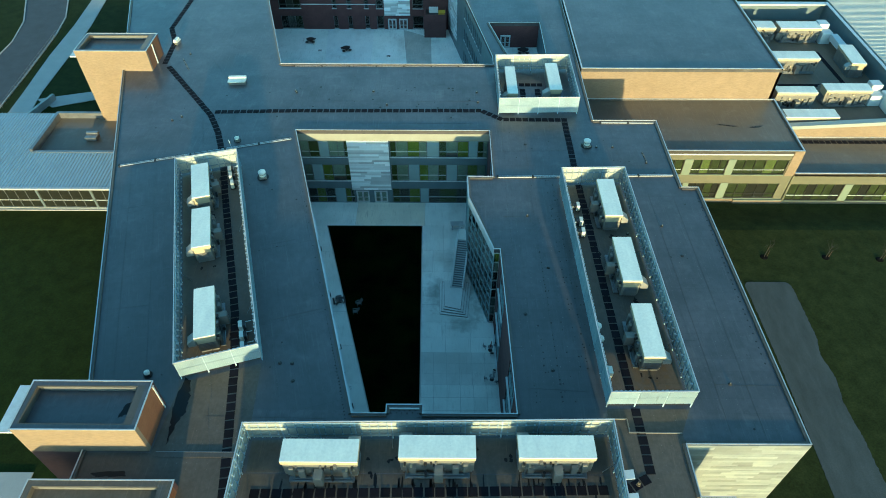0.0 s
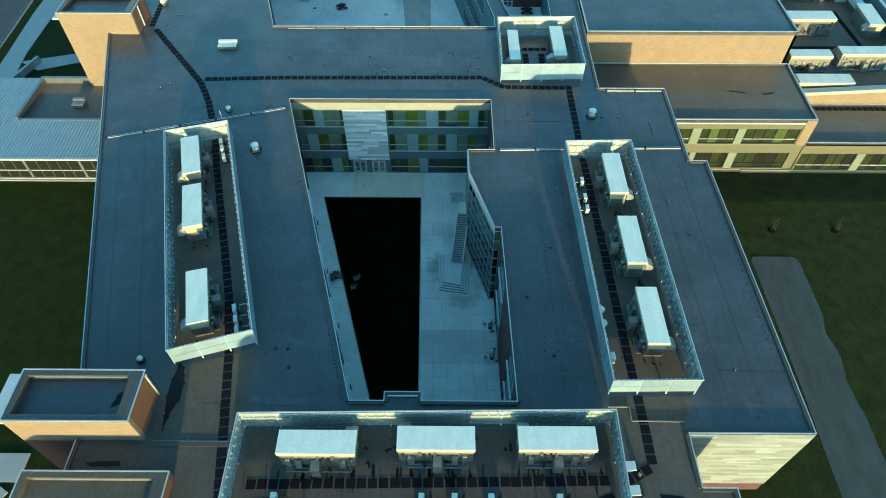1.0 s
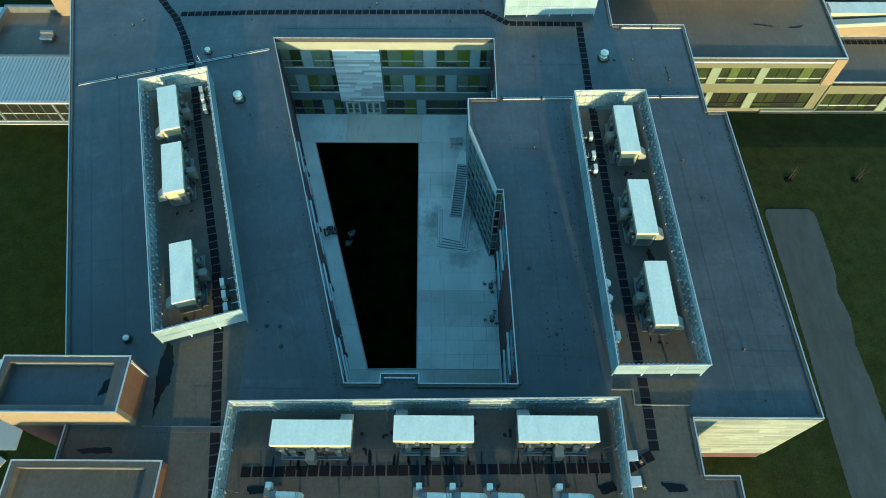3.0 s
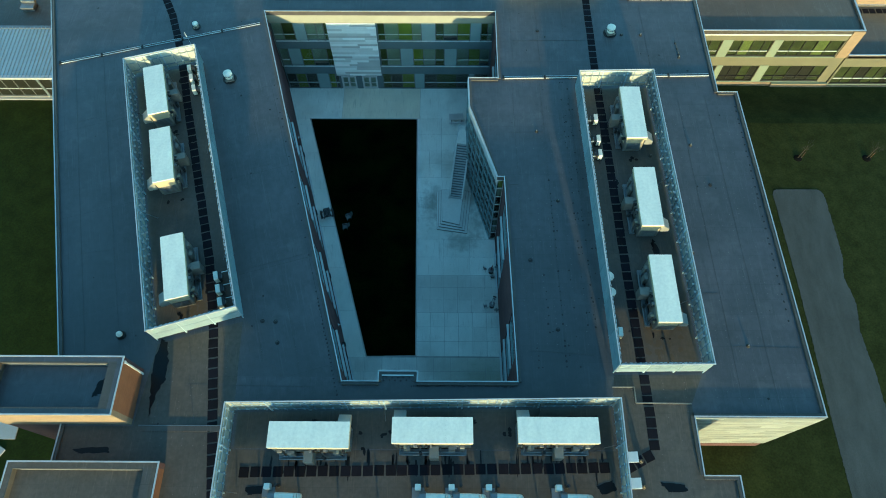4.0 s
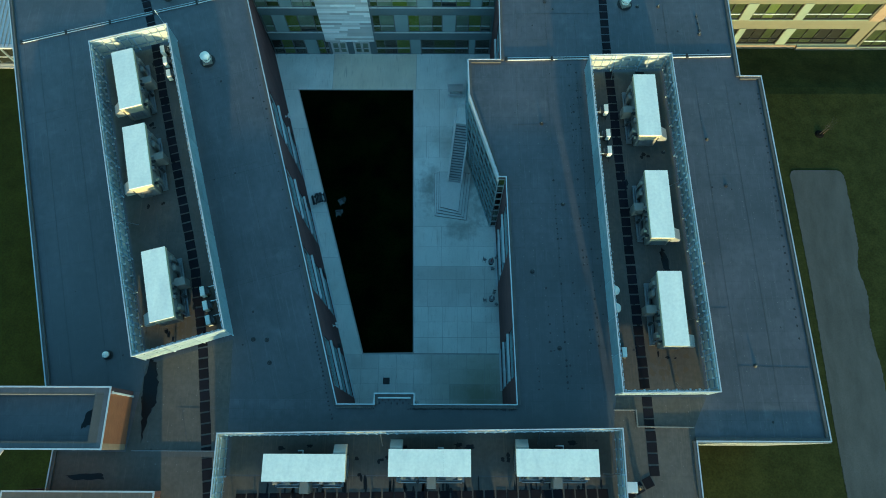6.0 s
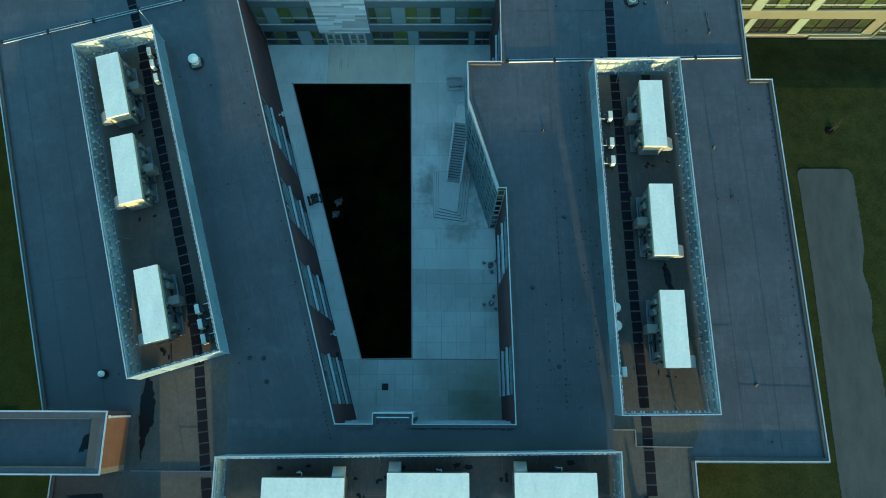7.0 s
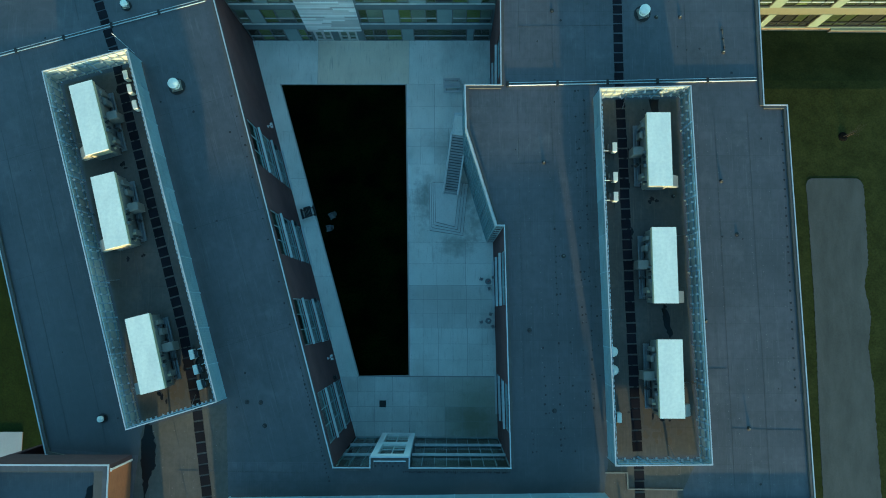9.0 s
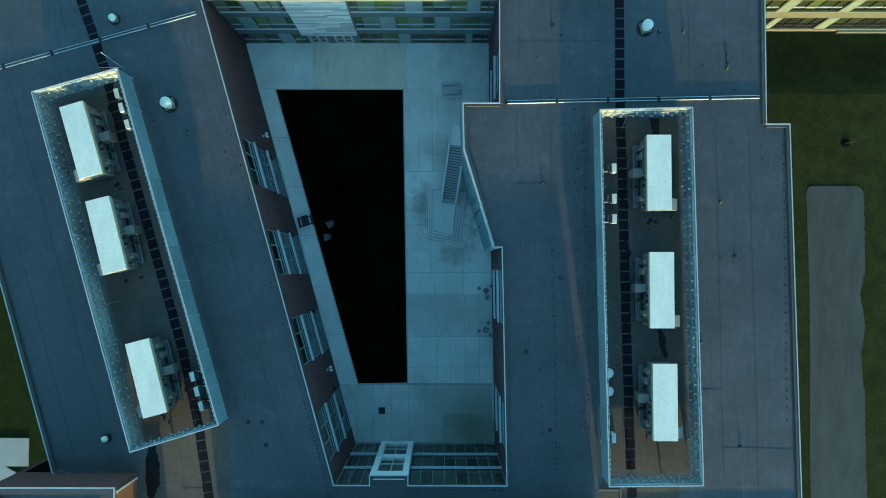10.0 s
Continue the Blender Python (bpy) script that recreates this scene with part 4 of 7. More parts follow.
part("downpipe", boxes((-25.98, -25.9, 30.6, 30.75, 13.76, 17.3), (-25.98, -25.86, 30.55, 30.8, 17.3, 17.42)), M_SILL, t, "pale metal downpipe")
t = tower("stair_tower", -34.8, -22.5, 10.0, 23.1, 15.0, "brick roof tower with sunken dark roof", recess=0.6, deck=M_ROOF_S)
t = tower("stair_tower", -57.4, -46.2, 90.2, 95.8, 17.2, "tall orange brick stair tower on the north-west corner", shaded_foot=False)
part("side_panel", boxes((-58.5, -57.45, 90.4, 95.6, 16.0, 16.2)), M_SILL, t, "pale metal side panel")
part("downpipe", boxes((-46.18, -46.1, 92.6, 92.8, 13.76, 17.0)), M_WHITE, t, "white metal downpipe")

# gymnasium and two-storey block to the east
gx0, gx1, gy0, gy1, gz = 21.6, 53.3, 90.3, 150.0, 14.3


def flat_roof(name, pts, z, material, label, up=0.2):
    tagged(part(name, prism(bmesh.new(), pts, z - 0.4, z), material), label, "roof", kind="structure")
    for i in range(len(pts)):
        m, L = along(pts[i], pts[(i + 1) % len(pts)])
        tagged(part("trim", boxes((0, L, 0.0, 0.28, z - 0.02, z + up), m=m), M_ROOF2), "low dark parapet upstand", "parapet", kind="structure")
    coping(pts, z + up, w0=-0.06, w1=0.14, h=0.06)


flat_roof("roof_gymnasium", [(gx0, gy0), (gx1, gy0), (gx1, gy1), (gx0, gy1)], gz, M_ROOF, "dark membrane roof of the gymnasium")
wall((gx0, gy0), (gx1, gy0), 8.0, gz - 0.4, M_BRICK, "tall orange brick gymnasium wall")
wall((gx1, gy0), (gx1, gy1), -0.2, gz - 0.4, M_MAROON, "brick side wall of the gymnasium")

LOW = [(30.5, 76.5), (53.6, 76.5), (53.9, 90.25), (21.6, 90.25), (21.6, 77.3), (30.5, 77.3)]
flat_roof("roof_low", LOW, 8.8, M_ROOF2, "brown-grey membrane roof of the two-storey block")


def east_front():
    """Two-storey window front facing the east lawn."""
    p0, p1 = (33.0, 76.5), (53.6, 76.5)
    m, n = along(p0, p1)
    up = [(0.4, 3.3, (1.9,), "oo"), (4.65, 9.9, (6.0, 7.4, 8.85), "oyoo"), (11.1, 19.05, (12.6, 14.1, 15.7, 17.3), "oooyo")]
    lo = [(0.4, 4.2, (2.3,), "dd"), (5.1, 10.0, (6.4, 7.7, 9.0), "ddod"), (11.3, 19.2, (12.9, 14.4, 16.0, 17.6), "ooddo")]
    ops = [(a, b, 4.5, 7.28, c, p) for a, b, c, p in up] + [(a, b, -0.3, 2.7, c, p) for a, b, c, p in lo]
    wall(p0, p1, -1.4, 8.4, M_CREAM, "pale panelled front of the two-storey block", [o[:4] for o in ops])
    for a, b, z0, z1, cuts, pat in ops:
        window(m, a, b, z0, z1, 1, "wide window with olive rooms behind, in a pale front", 0.3, pat, back=0.12, sill=M_PIER, frame_mat=M_DARK, pale=z0 > 4, cuts=cuts)
    for a, b, z0, z1 in [(u[1], v[0], 4.4, 7.4) for u, v in zip(up, up[1:])] + [(u[1], v[0], -0.4, 2.8) for u, v in zip(lo, lo[1:])]:
        tagged(part("trim", boxes((a + 0.06, b - 0.06, -0.05, -0.004, z0, z1), m=m), M_PIER), "pale mint panel pier between windows", "pier", kind="structure")
    tagged(part("trim", boxes((19.2, 20.7, -0.12, -0.004, 4.3, 8.9), m=m), M_BRICK), "orange brick corner pier", "pier", kind="structure")
    tagged(part("trim", boxes((0, 20.7, -0.05, -0.004, 8.2, 8.4), m=m), M_SILL), "pale metal fascia", "trim", kind="structure")
    for a, b, k in ((0, 12.9, 0.0), (12.92, 20.6, 0.25)):
        tagged(part("trim", boxes((a, b, -0.10 - k, -0.004, -1.4, -0.5), m=m), M_BRICK), "orange brick plinth course", "plinth", kind="structure")
    tagged(part("trim", boxes((12.92, 20.6, -0.4, -0.004, -0.496, -0.44), m=m), M_PIER), "pale ledge over the brick plinth", "ledge", kind="structure")
    wall((53.6, 76.5), (53.9, 90.25), -1.4, 8.4, M_BRICK, "orange brick side wall of the two-storey block")
    q0, q1 = (53.62, 76.3), (110.0, 76.3)
    m2, n2 = along(q0, q1)
    ops2 = [(0.3 + 9.75 * i, 8.75 + 9.75 * i, -0.6, 2.75) for i in range(6)]
    wall(q0, q1, -1.4, 4.6, M_CREAM, "pale panelled front of the one-storey block", ops2)
    for i, (a, b, z0, z1) in enumerate(ops2):
        window(m2, a, b, z0, z1, 6, "wide ribbon window in a pale front", 0.3, ("oodood", "odooyo")[i % 2], back=0.12, sill=M_PIER, frame_mat=M_DARK, pale=True)
        tagged(part("trim", boxes((b + 0.06, b + 1.24, -0.05, -0.004, z0, z1), m=m2), M_PIER), "pale mint panel pier between windows", "pier", kind="structure")
    tagged(part("trim", boxes((0, n2, -0.10, -0.004, -1.4, -0.8), m=m2), M_BRICK), "orange brick plinth course", "plinth", kind="structure")
    flat_roof("roof_east", [(53.75, 76.3), (110, 76.3), (110, 85.55), (53.75, 85.55)], 4.72, M_ROOF2, "brown-grey membrane roof of the one-storey block")


east_front()

# sunken plant yard beside the gymnasium
YX0, YX1, YY0, YY1, YZ = 53.95, 76.1, 86.2, 124.0, 6.2
tagged(part("floor_plant_yard", boxes((53.32, YX1, YY0, YY1, YZ - 0.4, YZ)), M_ROOF_S), "dark membrane floor of the plant yard", "roof", kind="structure")


M_YCOPE = mat("yard_coping_metal", (0.30, 0.33, 0.30), 0.45, (0.25, 0.28, 0.26), 0.6, 0.6, 9, 0.05, 0.02)
M_RIBROOF = mat("pale_ribbed_roof_metal", (0.42, 0.45, 0.42), 0.5, (0.36, 0.39, 0.37), 0.3, 0.5, 9, 0.05, 0.02)


def yard_wall():
    """Brick wall whose top rises to the east, with a pale sloped coping."""
    a, b, y0, y1 = YX0 + 0.05, 110.0, 85.6, 86.2
    top = ((a, 6.3), (71.0, 7.35), (b, 9.3))
    bm, cm = bmesh.new(), bmesh.new()
    for (xa, za), (xb, zb) in zip(top, top[1:]):
        for m, lo, hi, ya, yb in ((bm, None, 0.0, y0, y1), (cm, 0.002, 0.62, y0 - 0.12, y1 + 0.35)):
            vs = [m.verts.new((x, y, (z + hi) if up else (4.3 if lo is None else z + lo))) for up in (0, 1) for x, z, y in ((xa, za, ya), (xb, zb, ya), (xb, zb, yb), (xa, za, yb))]
            for f in ((3, 2, 1, 0), (4, 5, 6, 7), (0, 1, 5, 4), (1, 2, 6, 5), (2, 3, 7, 6), (3, 0, 4, 7)):
                m.faces.new([vs[k] for k in f])
    tagged(part("wall_plant_yard", bm, M_BRICK), "orange brick wall of the plant yard with rising top", "wall", kind="structure")
    tagged(part("trim", cm, M_YCOPE), "wide pale sloped coping on the yard wall", "coping", kind="structure")


yard_wall()
wall((YX1, YY1), (YX0, YY1), YZ - 0.4, 9.3, M_DARKPANEL, "dark wall with pale top behind the plant yard")
coping([(YX1, YY1), (YX0, YY1)], 9.3, closed=False, w0=-0.3, w1=0.9, h=0.3)
wall((YX1, YY0), (YX1, YY1), 0, 9.6, M_DARKPANEL, "dark inner wall of the plant yard")
coping([(YX1, YY0), (YX1, YY1)], 9.6, closed=False, w0=-0.1, w1=0.5)


def ribbed(name, x0, x1, y0, y1, z0, z1, axis, step, label, material, ends=True):
    """A metal roof sheet with standing seams. axis 0: seams run along x, 1: along y. It rises from z0 to z1 along y."""
    bm = bmesh.new()

    def zz(y):
        return z0 + (z1 - z0) * (y - y0) / (y1 - y0)
    vs = [bm.verts.new((x, y, zz(y) + d)) for d in (-0.25, 0.0) for x, y in ((x0, y0), (x1, y0), (x1, y1), (x0, y1))]
    for f in ((3, 2, 1, 0), (4, 5, 6, 7), (0, 1, 5, 4), (1, 2, 6, 5), (2, 3, 7, 6), (3, 0, 4, 7)):
        bm.faces.new([vs[i] for i in f])
    n = int(((y1 - y0) if axis == 0 else (x1 - x0)) / step)
    for i in range(n):
        if axis == 0:
            y = y0 + (i + 0.5) * step
            box(bm, x0, x1, y - 0.03, y + 0.03, zz(y) - 0.02, zz(y) + 0.05)
        else:
            x = x0 + (i + 0.5) * step
            k = [bm.verts.new((x + a, y, zz(y) + b)) for y in (y0, y1) for a, b in ((-0.045, -0.01), (0.045, -0.01), (0.03, 0.13), (-0.03, 0.13))]
            for f in ((0, 1, 2, 3), (7, 6, 5, 4), (0, 4, 5, 1), (1, 5, 6, 2), (2, 6, 7, 3), (3, 7, 4, 0)):
                bm.faces.new([k[j] for j in f])
    bmesh.ops.recalc_face_normals(bm, faces=bm.faces)
    return tagged(part(name, bm, material), label, "roof", kind="structure")


ribbed("roof_auditorium", 76.65, 130.0, 86.8, 155.0, 9.6, 9.6, 0, 0.5, "pale grey ribbed metal roof beyond the plant yard", M_RIBROOF)

# low west block with a standing seam roof round a sunken flat roof
WZ = 4.9
ribbed("roof_west_low", -76.5, -45.5, 72.4, 80.9, WZ - 0.35, WZ, 1, 0.5, "blue-grey standing seam metal roof", M_SEAMROOF)
ribbed("roof_west_low", -76.5, -65.6, 80.9, 91.0, WZ, WZ + 0.3, 1, 0.5, "blue-grey standing seam metal roof", M_SEAMROOF)
tagged(part("roof_sunken", boxes((-65.3, -48.0, 81.2, 91.0, WZ - 1.0, WZ - 0.6)), M_ROOF2), "dark sunken flat roof of the west block", "roof", kind="structure")
tagged(part("trim", boxes((-65.6, -65.1, 80.9, 91.4, WZ - 0.8, WZ + 0.45), (-65.1, -56.8, 90.9, 91.4, WZ - 0.8, WZ + 0.45), (-65.1, -47.9, 80.7, 81.15, WZ - 0.8, WZ + 0.12)), M_GALV), "grey metal parapet round the sunken roof", "parapet", kind="structure")


def west_front():
    p0, p1 = (-76.5, 72.9), (-45.2, 72.9)
    m, n = along(p0, p1)
    ops = [(n - 8.2 * (i + 1), n - 8.2 * i - 0.25, 0.3, 3.95) for i in range(3)]
    wall(p0, p1, -0.2, WZ - 0.6, M_DARKPANEL, "slate wall of the low west block", ops)
    for a, b, z0, z1 in ops:
        window(m, a, b, z0, z1, 5, "dark ribbon window of the low west block", 0.4, "d", back=0.12, frame_mat=M_FRAME, sill=M_WALK, sill_out=0.05, pale=True)
    tagged(part("trim", boxes((0, n, -0.6, -0.1, WZ - 0.58, WZ - 0.3), m=m), M_COPING), "pale metal gutter", "gutter", kind="structure")
    tagged(part("pavement", boxes((0, n, -0.35, -0.05, -0.2, 0.06), m=m), M_WALK), "pale concrete strip along the west front", "footpath", kind="structure")


west_front()
wall((-76.5, 91.4), (-76.5, 72.4), -0.2, WZ - 0.6, M_WALL, "end wall of the low west block")

# ---- courtyard floor ----
tagged(part("floor", prism(bmesh.new(), inset(COURT, -0.0), -0.3, -0.012, holes=(LAWN,)), M_JOINT), "joint bed of the courtyard paving", "paving", kind="structure")
tagged(part("floor_front", boxes((-21.0, 6.4, 74.4, 75.0, -0.3, -0.012)), M_JOINT), "joint bed along the north front", "paving", kind="structure")
tagged(part("floor_north_court", prism(bmesh.new(), NCOURT, -0.3, -0.01), M_CONC), "pale concrete floor of the north courtyard", "paving", kind="structure")
tagged(part("floor_light_well", prism(bmesh.new(), SCOURT, 8.95, 9.2), M_CONC), "pale concrete floor of the light well", "paving", kind="structure")
tagged(part("lawn", prism(bmesh.new(), LAWN, -0.3, 0.03), M_TURF), "planted courtyard lawn, near-black with the deep shade in its colour", "lawn", kind="structure")
for i in range(4):
    m, L = along(LAWN[i], LAWN[(i + 1) % 4])
    tagged(part("trim", boxes((0, L, -0.12, -0.002, -0.2, 0.035), m=m), M_WALK), "pale concrete kerb round the lawn", "kerb", kind="structure")
tagged(part("floor_south", boxes((-8.4, 7.0, 29.0, 30.1, -0.3, -0.008)), M_CONC_DARK), "concrete strip at the glazed wall", "paving", kind="structure")

# ---- plant screens and rooftop units ----


def screen(p, z0, z1, label, open_side=None, inner=True, reach=0.34, tie=M_COPING, south=()):
    """A plant screen round the plan loop p (anticlockwise): panels between posts, top rail, girts and braces inside."""
    s = thing("plant_screen", label, "screen", "plant screens on the roof")
    rest = (z0 + Z_ROOF, z1)
    n = len(p)
    for i in range(n):
        if i == open_side:
            continue
        z0, z1 = (south[0] + Z_ROOF, south[1]) if south and i == 0 else rest
        m, L = along(p[i], p[(i + 1) % n])
        k = max(1, round(L / 3.1))
        for j in range(k):
            a, b = L * j / k, L * (j + 1) / k
            bm = bmesh.new()
            box(bm, a + 0.03, b - 0.03, 0.03, 0.05, z0, z1 - 0.001, m)
            mid = z0 + (z1 - z0) * 0.52
            for u, v in ((z0 + 0.04, mid - 0.03), (mid + 0.03, z1 - 0.06)):
                for q in range(3):
                    e0, e1 = a + 0.05 + (b - a - 0.1) * q / 3, a + 0.05 + (b - a - 0.1) * (q + 1) / 3
                    for r in range(5):
                        f0, f1 = e0 + 0.02 + (e1 - e0 - 0.04) * r / 5, e0 + 0.02 + (e1 - e0 - 0.04) * (r + 1) / 5
                        box(bm, f0 + 0.004, f1 - 0.004, -0.012, 0.028, u, v, m)
            part("panel", bm, M_SCREEN, s)
            part("panel_back", boxes((a + 0.031, b - 0.031, 0.0502, 0.0545, z0 + 0.001, z1 - 0.002), m=m), M_BACKING, s, "paler inner sheet of the screen")
            part("post", boxes((a - 0.06 if j else a, a + 0.06, 0.055, 0.14, Z_ROOF, z1 - 0.02), m=m), M_LINER, s)
            if inner:
                bm = bmesh.new()
                for x in (a + 0.4, a + 1.17, a + 1.94, a + 2.71):
                    if x < b - 0.2:
                        for zz in (z0 + 0.66, z1 - 0.62):
                            box(bm, x - 0.075, x + 0.075, 0.12, reach, zz, zz + 0.09, m)
                part("bracket", bm, tie, s)["kind"] = "stuff"
                part("stud", boxes(*[(x - 0.035, x + 0.035, 0.055, 0.115, z0, z1 - 0.03) for x in (a + 0.4, a + 1.17, a + 1.94, a + 2.71) if x < b - 0.2], m=m), M_SCREEN, s)["kind"] = "stuff"
                if j % 4 == 2:
                    part("brace", tube(bmesh.new(), m @ Vector((a, 0.2, z1 - 1.0)), m @ Vector((a, 1.1, Z_ROOF + 0.05)), 0.035, 6), M_GALV, s)
        part("top_rail", boxes((0.066, L + 0.03, -0.03, 0.06, z1, z1 + 0.09), m=m), M_COPING, s)
        part("inner_rail", boxes((0.2, L - 0.2, 0.145, 0.163, z1 - 0.09, z1), m=m), M_LINER, s)
        part("rail_clip", boxes(*[(0.4 + 0.42 * q, 0.6 + 0.42 * q, 0.165, 0.19, z1 - 0.03, z1 + 0.05) for q in range(int((L - 0.9) / 0.42))], m=m), M_LINER, s)["kind"] = "stuff"
        part("girt", boxes((0.35, L - 0.35, 0.125, 0.17, z0 + 0.5, z0 + 0.60), m=m), M_SCREEN, s)
        part("girt", boxes((0.35, L - 0.35, 0.125, 0.17, z1 - 0.78, z1 - 0.68), m=m), M_SCREEN, s)
    return s


WSC = [(-25.3, 33.7), (-17.8, 36.0), (-26.9, 66.7), (-34.3, 64.6)]
ESC = [(15.4, 30.9), (23.4, 31.0), (22.8, 63.3), (14.8, 63.1)]
# The south side is out of view, placed to shape sun on the units.
SSC = [(-17.3, 17.5), (15.0, 17.5), (15.1, 28.1), (-17.4, 27.6)]
NSC = [(7.9, 78.6), (19.4, 78.9), (19.4, 90.9), (7.9, 90.7)]
screen(WSC, 0.28, 16.45, "pale ribbed metal plant screen on the west roof", south=(0.5, 16.45))
screen(ESC, 0.28, 16.45, "pale ribbed metal plant screen on the east roof", south=(0.62, 16.45))
# Unseen south side: gap and top set for the sun on deck and units.
screen(SSC, 0.28, 16.62, "pale ribbed metal plant screen on the south roof", reach=0.22, tie=M_LINER, south=(0.72, 16.3))
screen(NSC, 0.28, 16.5, "pale ribbed metal plant screen on the north roof")


def rooftop_unit(name, label, L=6.4, W=1.95, H=2.75, hood=True, group="rooftop air units", seed=0, gear=True):
    """An air unit, length along y, its pipe and fan gear on the +x side."""
    u = thing(name, label, "air unit", group)
    rnd = random.Random(seed)
    x0, x1, y0, y1 = -W / 2, W / 2, -L / 2, L / 2
    part("curb", boxes((x0 + 0.12, x1 - 0.12, y0 + 0.2, y1 - 0.2, 0, 0.4)), M_GALV, u)
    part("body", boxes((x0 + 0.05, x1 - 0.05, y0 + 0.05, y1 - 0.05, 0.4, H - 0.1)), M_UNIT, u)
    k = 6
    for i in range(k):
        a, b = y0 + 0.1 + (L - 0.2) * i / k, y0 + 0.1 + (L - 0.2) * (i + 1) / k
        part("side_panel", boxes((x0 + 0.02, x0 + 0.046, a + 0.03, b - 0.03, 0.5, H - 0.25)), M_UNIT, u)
    # The paler tone stands in for sun on the south end.
    part("end_panel", boxes((x0 + 0.1, x1 - 0.1, y0 + 0.015, y0 + 0.048, 1.6, H - 0.15)), M_UNIT_LIT, u, "end panel in a paler tan, for the sun on it")
    bm = bmesh.new()
    hgt = H - 0.1
    # shallow ridged cap in three lapped sheets
    for i in range(3):
        a, b = y0 - 0.06 + (L + 0.12) * i / 3, y0 - 0.06 + (L + 0.12) * (i + 1) / 3
        vs = [bm.verts.new(c) for y in (a + 0.0015, b - 0.0015) for c in ((x0 - 0.06, y, hgt), (x1 + 0.06, y, hgt), (x1 + 0.06, y, hgt + 0.09), (0, y, hgt + 0.094), (x0 - 0.06, y, hgt + 0.09))]
        for f in ((0, 1, 2, 3, 4), (9, 8, 7, 6, 5), (0, 5, 6, 1), (1, 6, 7, 2), (2, 7, 8, 3), (3, 8, 9, 4), (4, 9, 5, 0)):
            bm.faces.new([vs[j] for j in f])
    bmesh.ops.recalc_face_normals(bm, faces=bm.faces)
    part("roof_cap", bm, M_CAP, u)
    # Tan strip paints the sunlit band below the cap.
    part("fascia", boxes((x0 - 0.045, x1 + 0.045, y0 - 0.045, y1 + 0.045, hgt - 0.42, hgt - 0.003)), M_UNIT_LIT, u, "metal fascia under the cap, in a sunlit tan")
    # access doors and handles on the gear side
    for i in range(4):
        a = y0 + 0.35 + i * (L - 0.7) / 4
        d = part("access_door", boxes((x1 - 0.02, x1 + 0.01, a + 0.06, a + (L - 0.7) / 4 - 0.06, 0.55, H - 0.4)), M_UNIT, u)
        part("handle", boxes((x1 + 0.01, x1 + 0.05, a + 0.12, a + 0.16, 1.2, 1.45)), M_DARK, d)
    for i in range(5):
        z = 0.55 + i * 0.2
        part("louvre_blade", boxes((x0 + 0.3, x1 - 0.3, y0 + 0.0, y0 + 0.045, z, z + 0.12)), M_GALV, u)
    if gear:
        part("skid", boxes((x1 + 0.05, x1 + 0.55, y0 + 0.4, y1 - 0.4, 0.12, 0.3)), M_GALV, u)
        part("control_box", boxes((x1 + 0.05, x1 + 0.3, y0 + 0.85, y0 + 1.35, 0.5, 1.5), chamfer=0.02), M_UNIT, u)
        part("duct_box", boxes((x1 + 0.05, x1 + 1.0, -0.25, 0.5, 0.3, 1.65), chamfer=0.03), M_UNIT, u)
        part("fan_housing", boxes((x1 + 0.05, x1 + 0.36, 1.3, 1.85, 0.5, 1.6), chamfer=0.02), M_UNIT, u)
        part("junction_box", boxes((x1 + 0.02, x1 + 0.3, 2.2, 2.6, 0.7, 1.9), chamfer=0.02), M_UNIT, u)
        bm = bmesh.new()
        for i in range(4):
            y = y0 + 0.6 + i * (L - 1.2) / 3.2
            tube(bm, (x1 + 0.25, y, 0.35), (x1 + 0.25, y, 1.4 + 0.2 * (i % 2)), 0.06, 8)
        tube(bm, (x1 + 0.55, y0 + 0.6, 0.42), (x1 + 0.55, y1 - 0.6, 0.42), 0.07, 8)
        tube(bm, (x1 + 0.35, y0 + 0.8, 0.5), (x1 + 0.35, y1 - 0.8, 0.5), 0.05, 8)
        part("pipework", bm, M_GALV, u)
        for i in range(14):
            y, z, s = rnd.uniform(y0 + 0.3, y1 - 0.4), rnd.uniform(0.5, H - 0.6), rnd.uniform(0.1, 0.26)
            part("fitting", boxes((x1 + 0.012, x1 + 0.012 + rnd.uniform(0.08, 0.3), y, y + s, z, z + rnd.uniform(0.12, 0.35))), (M_GALV, M_DARK, M_UNIT_LIT)[i % 3], u)
        part("gauge", tube(bmesh.new(), (x1 + 0.5, -1.0, 0.5), (x1 + 0.5, -1.0, 1.1), 0.14, 10), M_DARK, u)
    if hood:
        bm = bmesh.new()
        a, b = y0 + 0.02, y0 + 1.0
        prof = ((x0 - 0.02, H - 1.35), (x0 - 0.02, H - 0.34), (x0 - 0.2, H - 0.34), (x0 - 0.82, H - 0.85), (x0 - 0.82, H - 1.35))
        lo = [bm.verts.new((x, a, z)) for x, z in prof]
        hi = [bm.verts.new((x, b, z)) for x, z in prof]
        bm.faces.new(lo[::-1])
        bm.faces.new(hi)
        for i in range(5):
            bm.faces.new((lo[i], lo[(i + 1) % 5], hi[(i + 1) % 5], hi[i]))
        bmesh.ops.recalc_face_normals(bm, faces=bm.faces)
        part("intake_hood", bm, M_HOOD, u, "grey sheet metal hood")
    return u


UNIT_W = "pale metal rooftop air unit inside the plant screen"
unit = rooftop_unit("rooftop_unit", UNIT_W)
spots = []
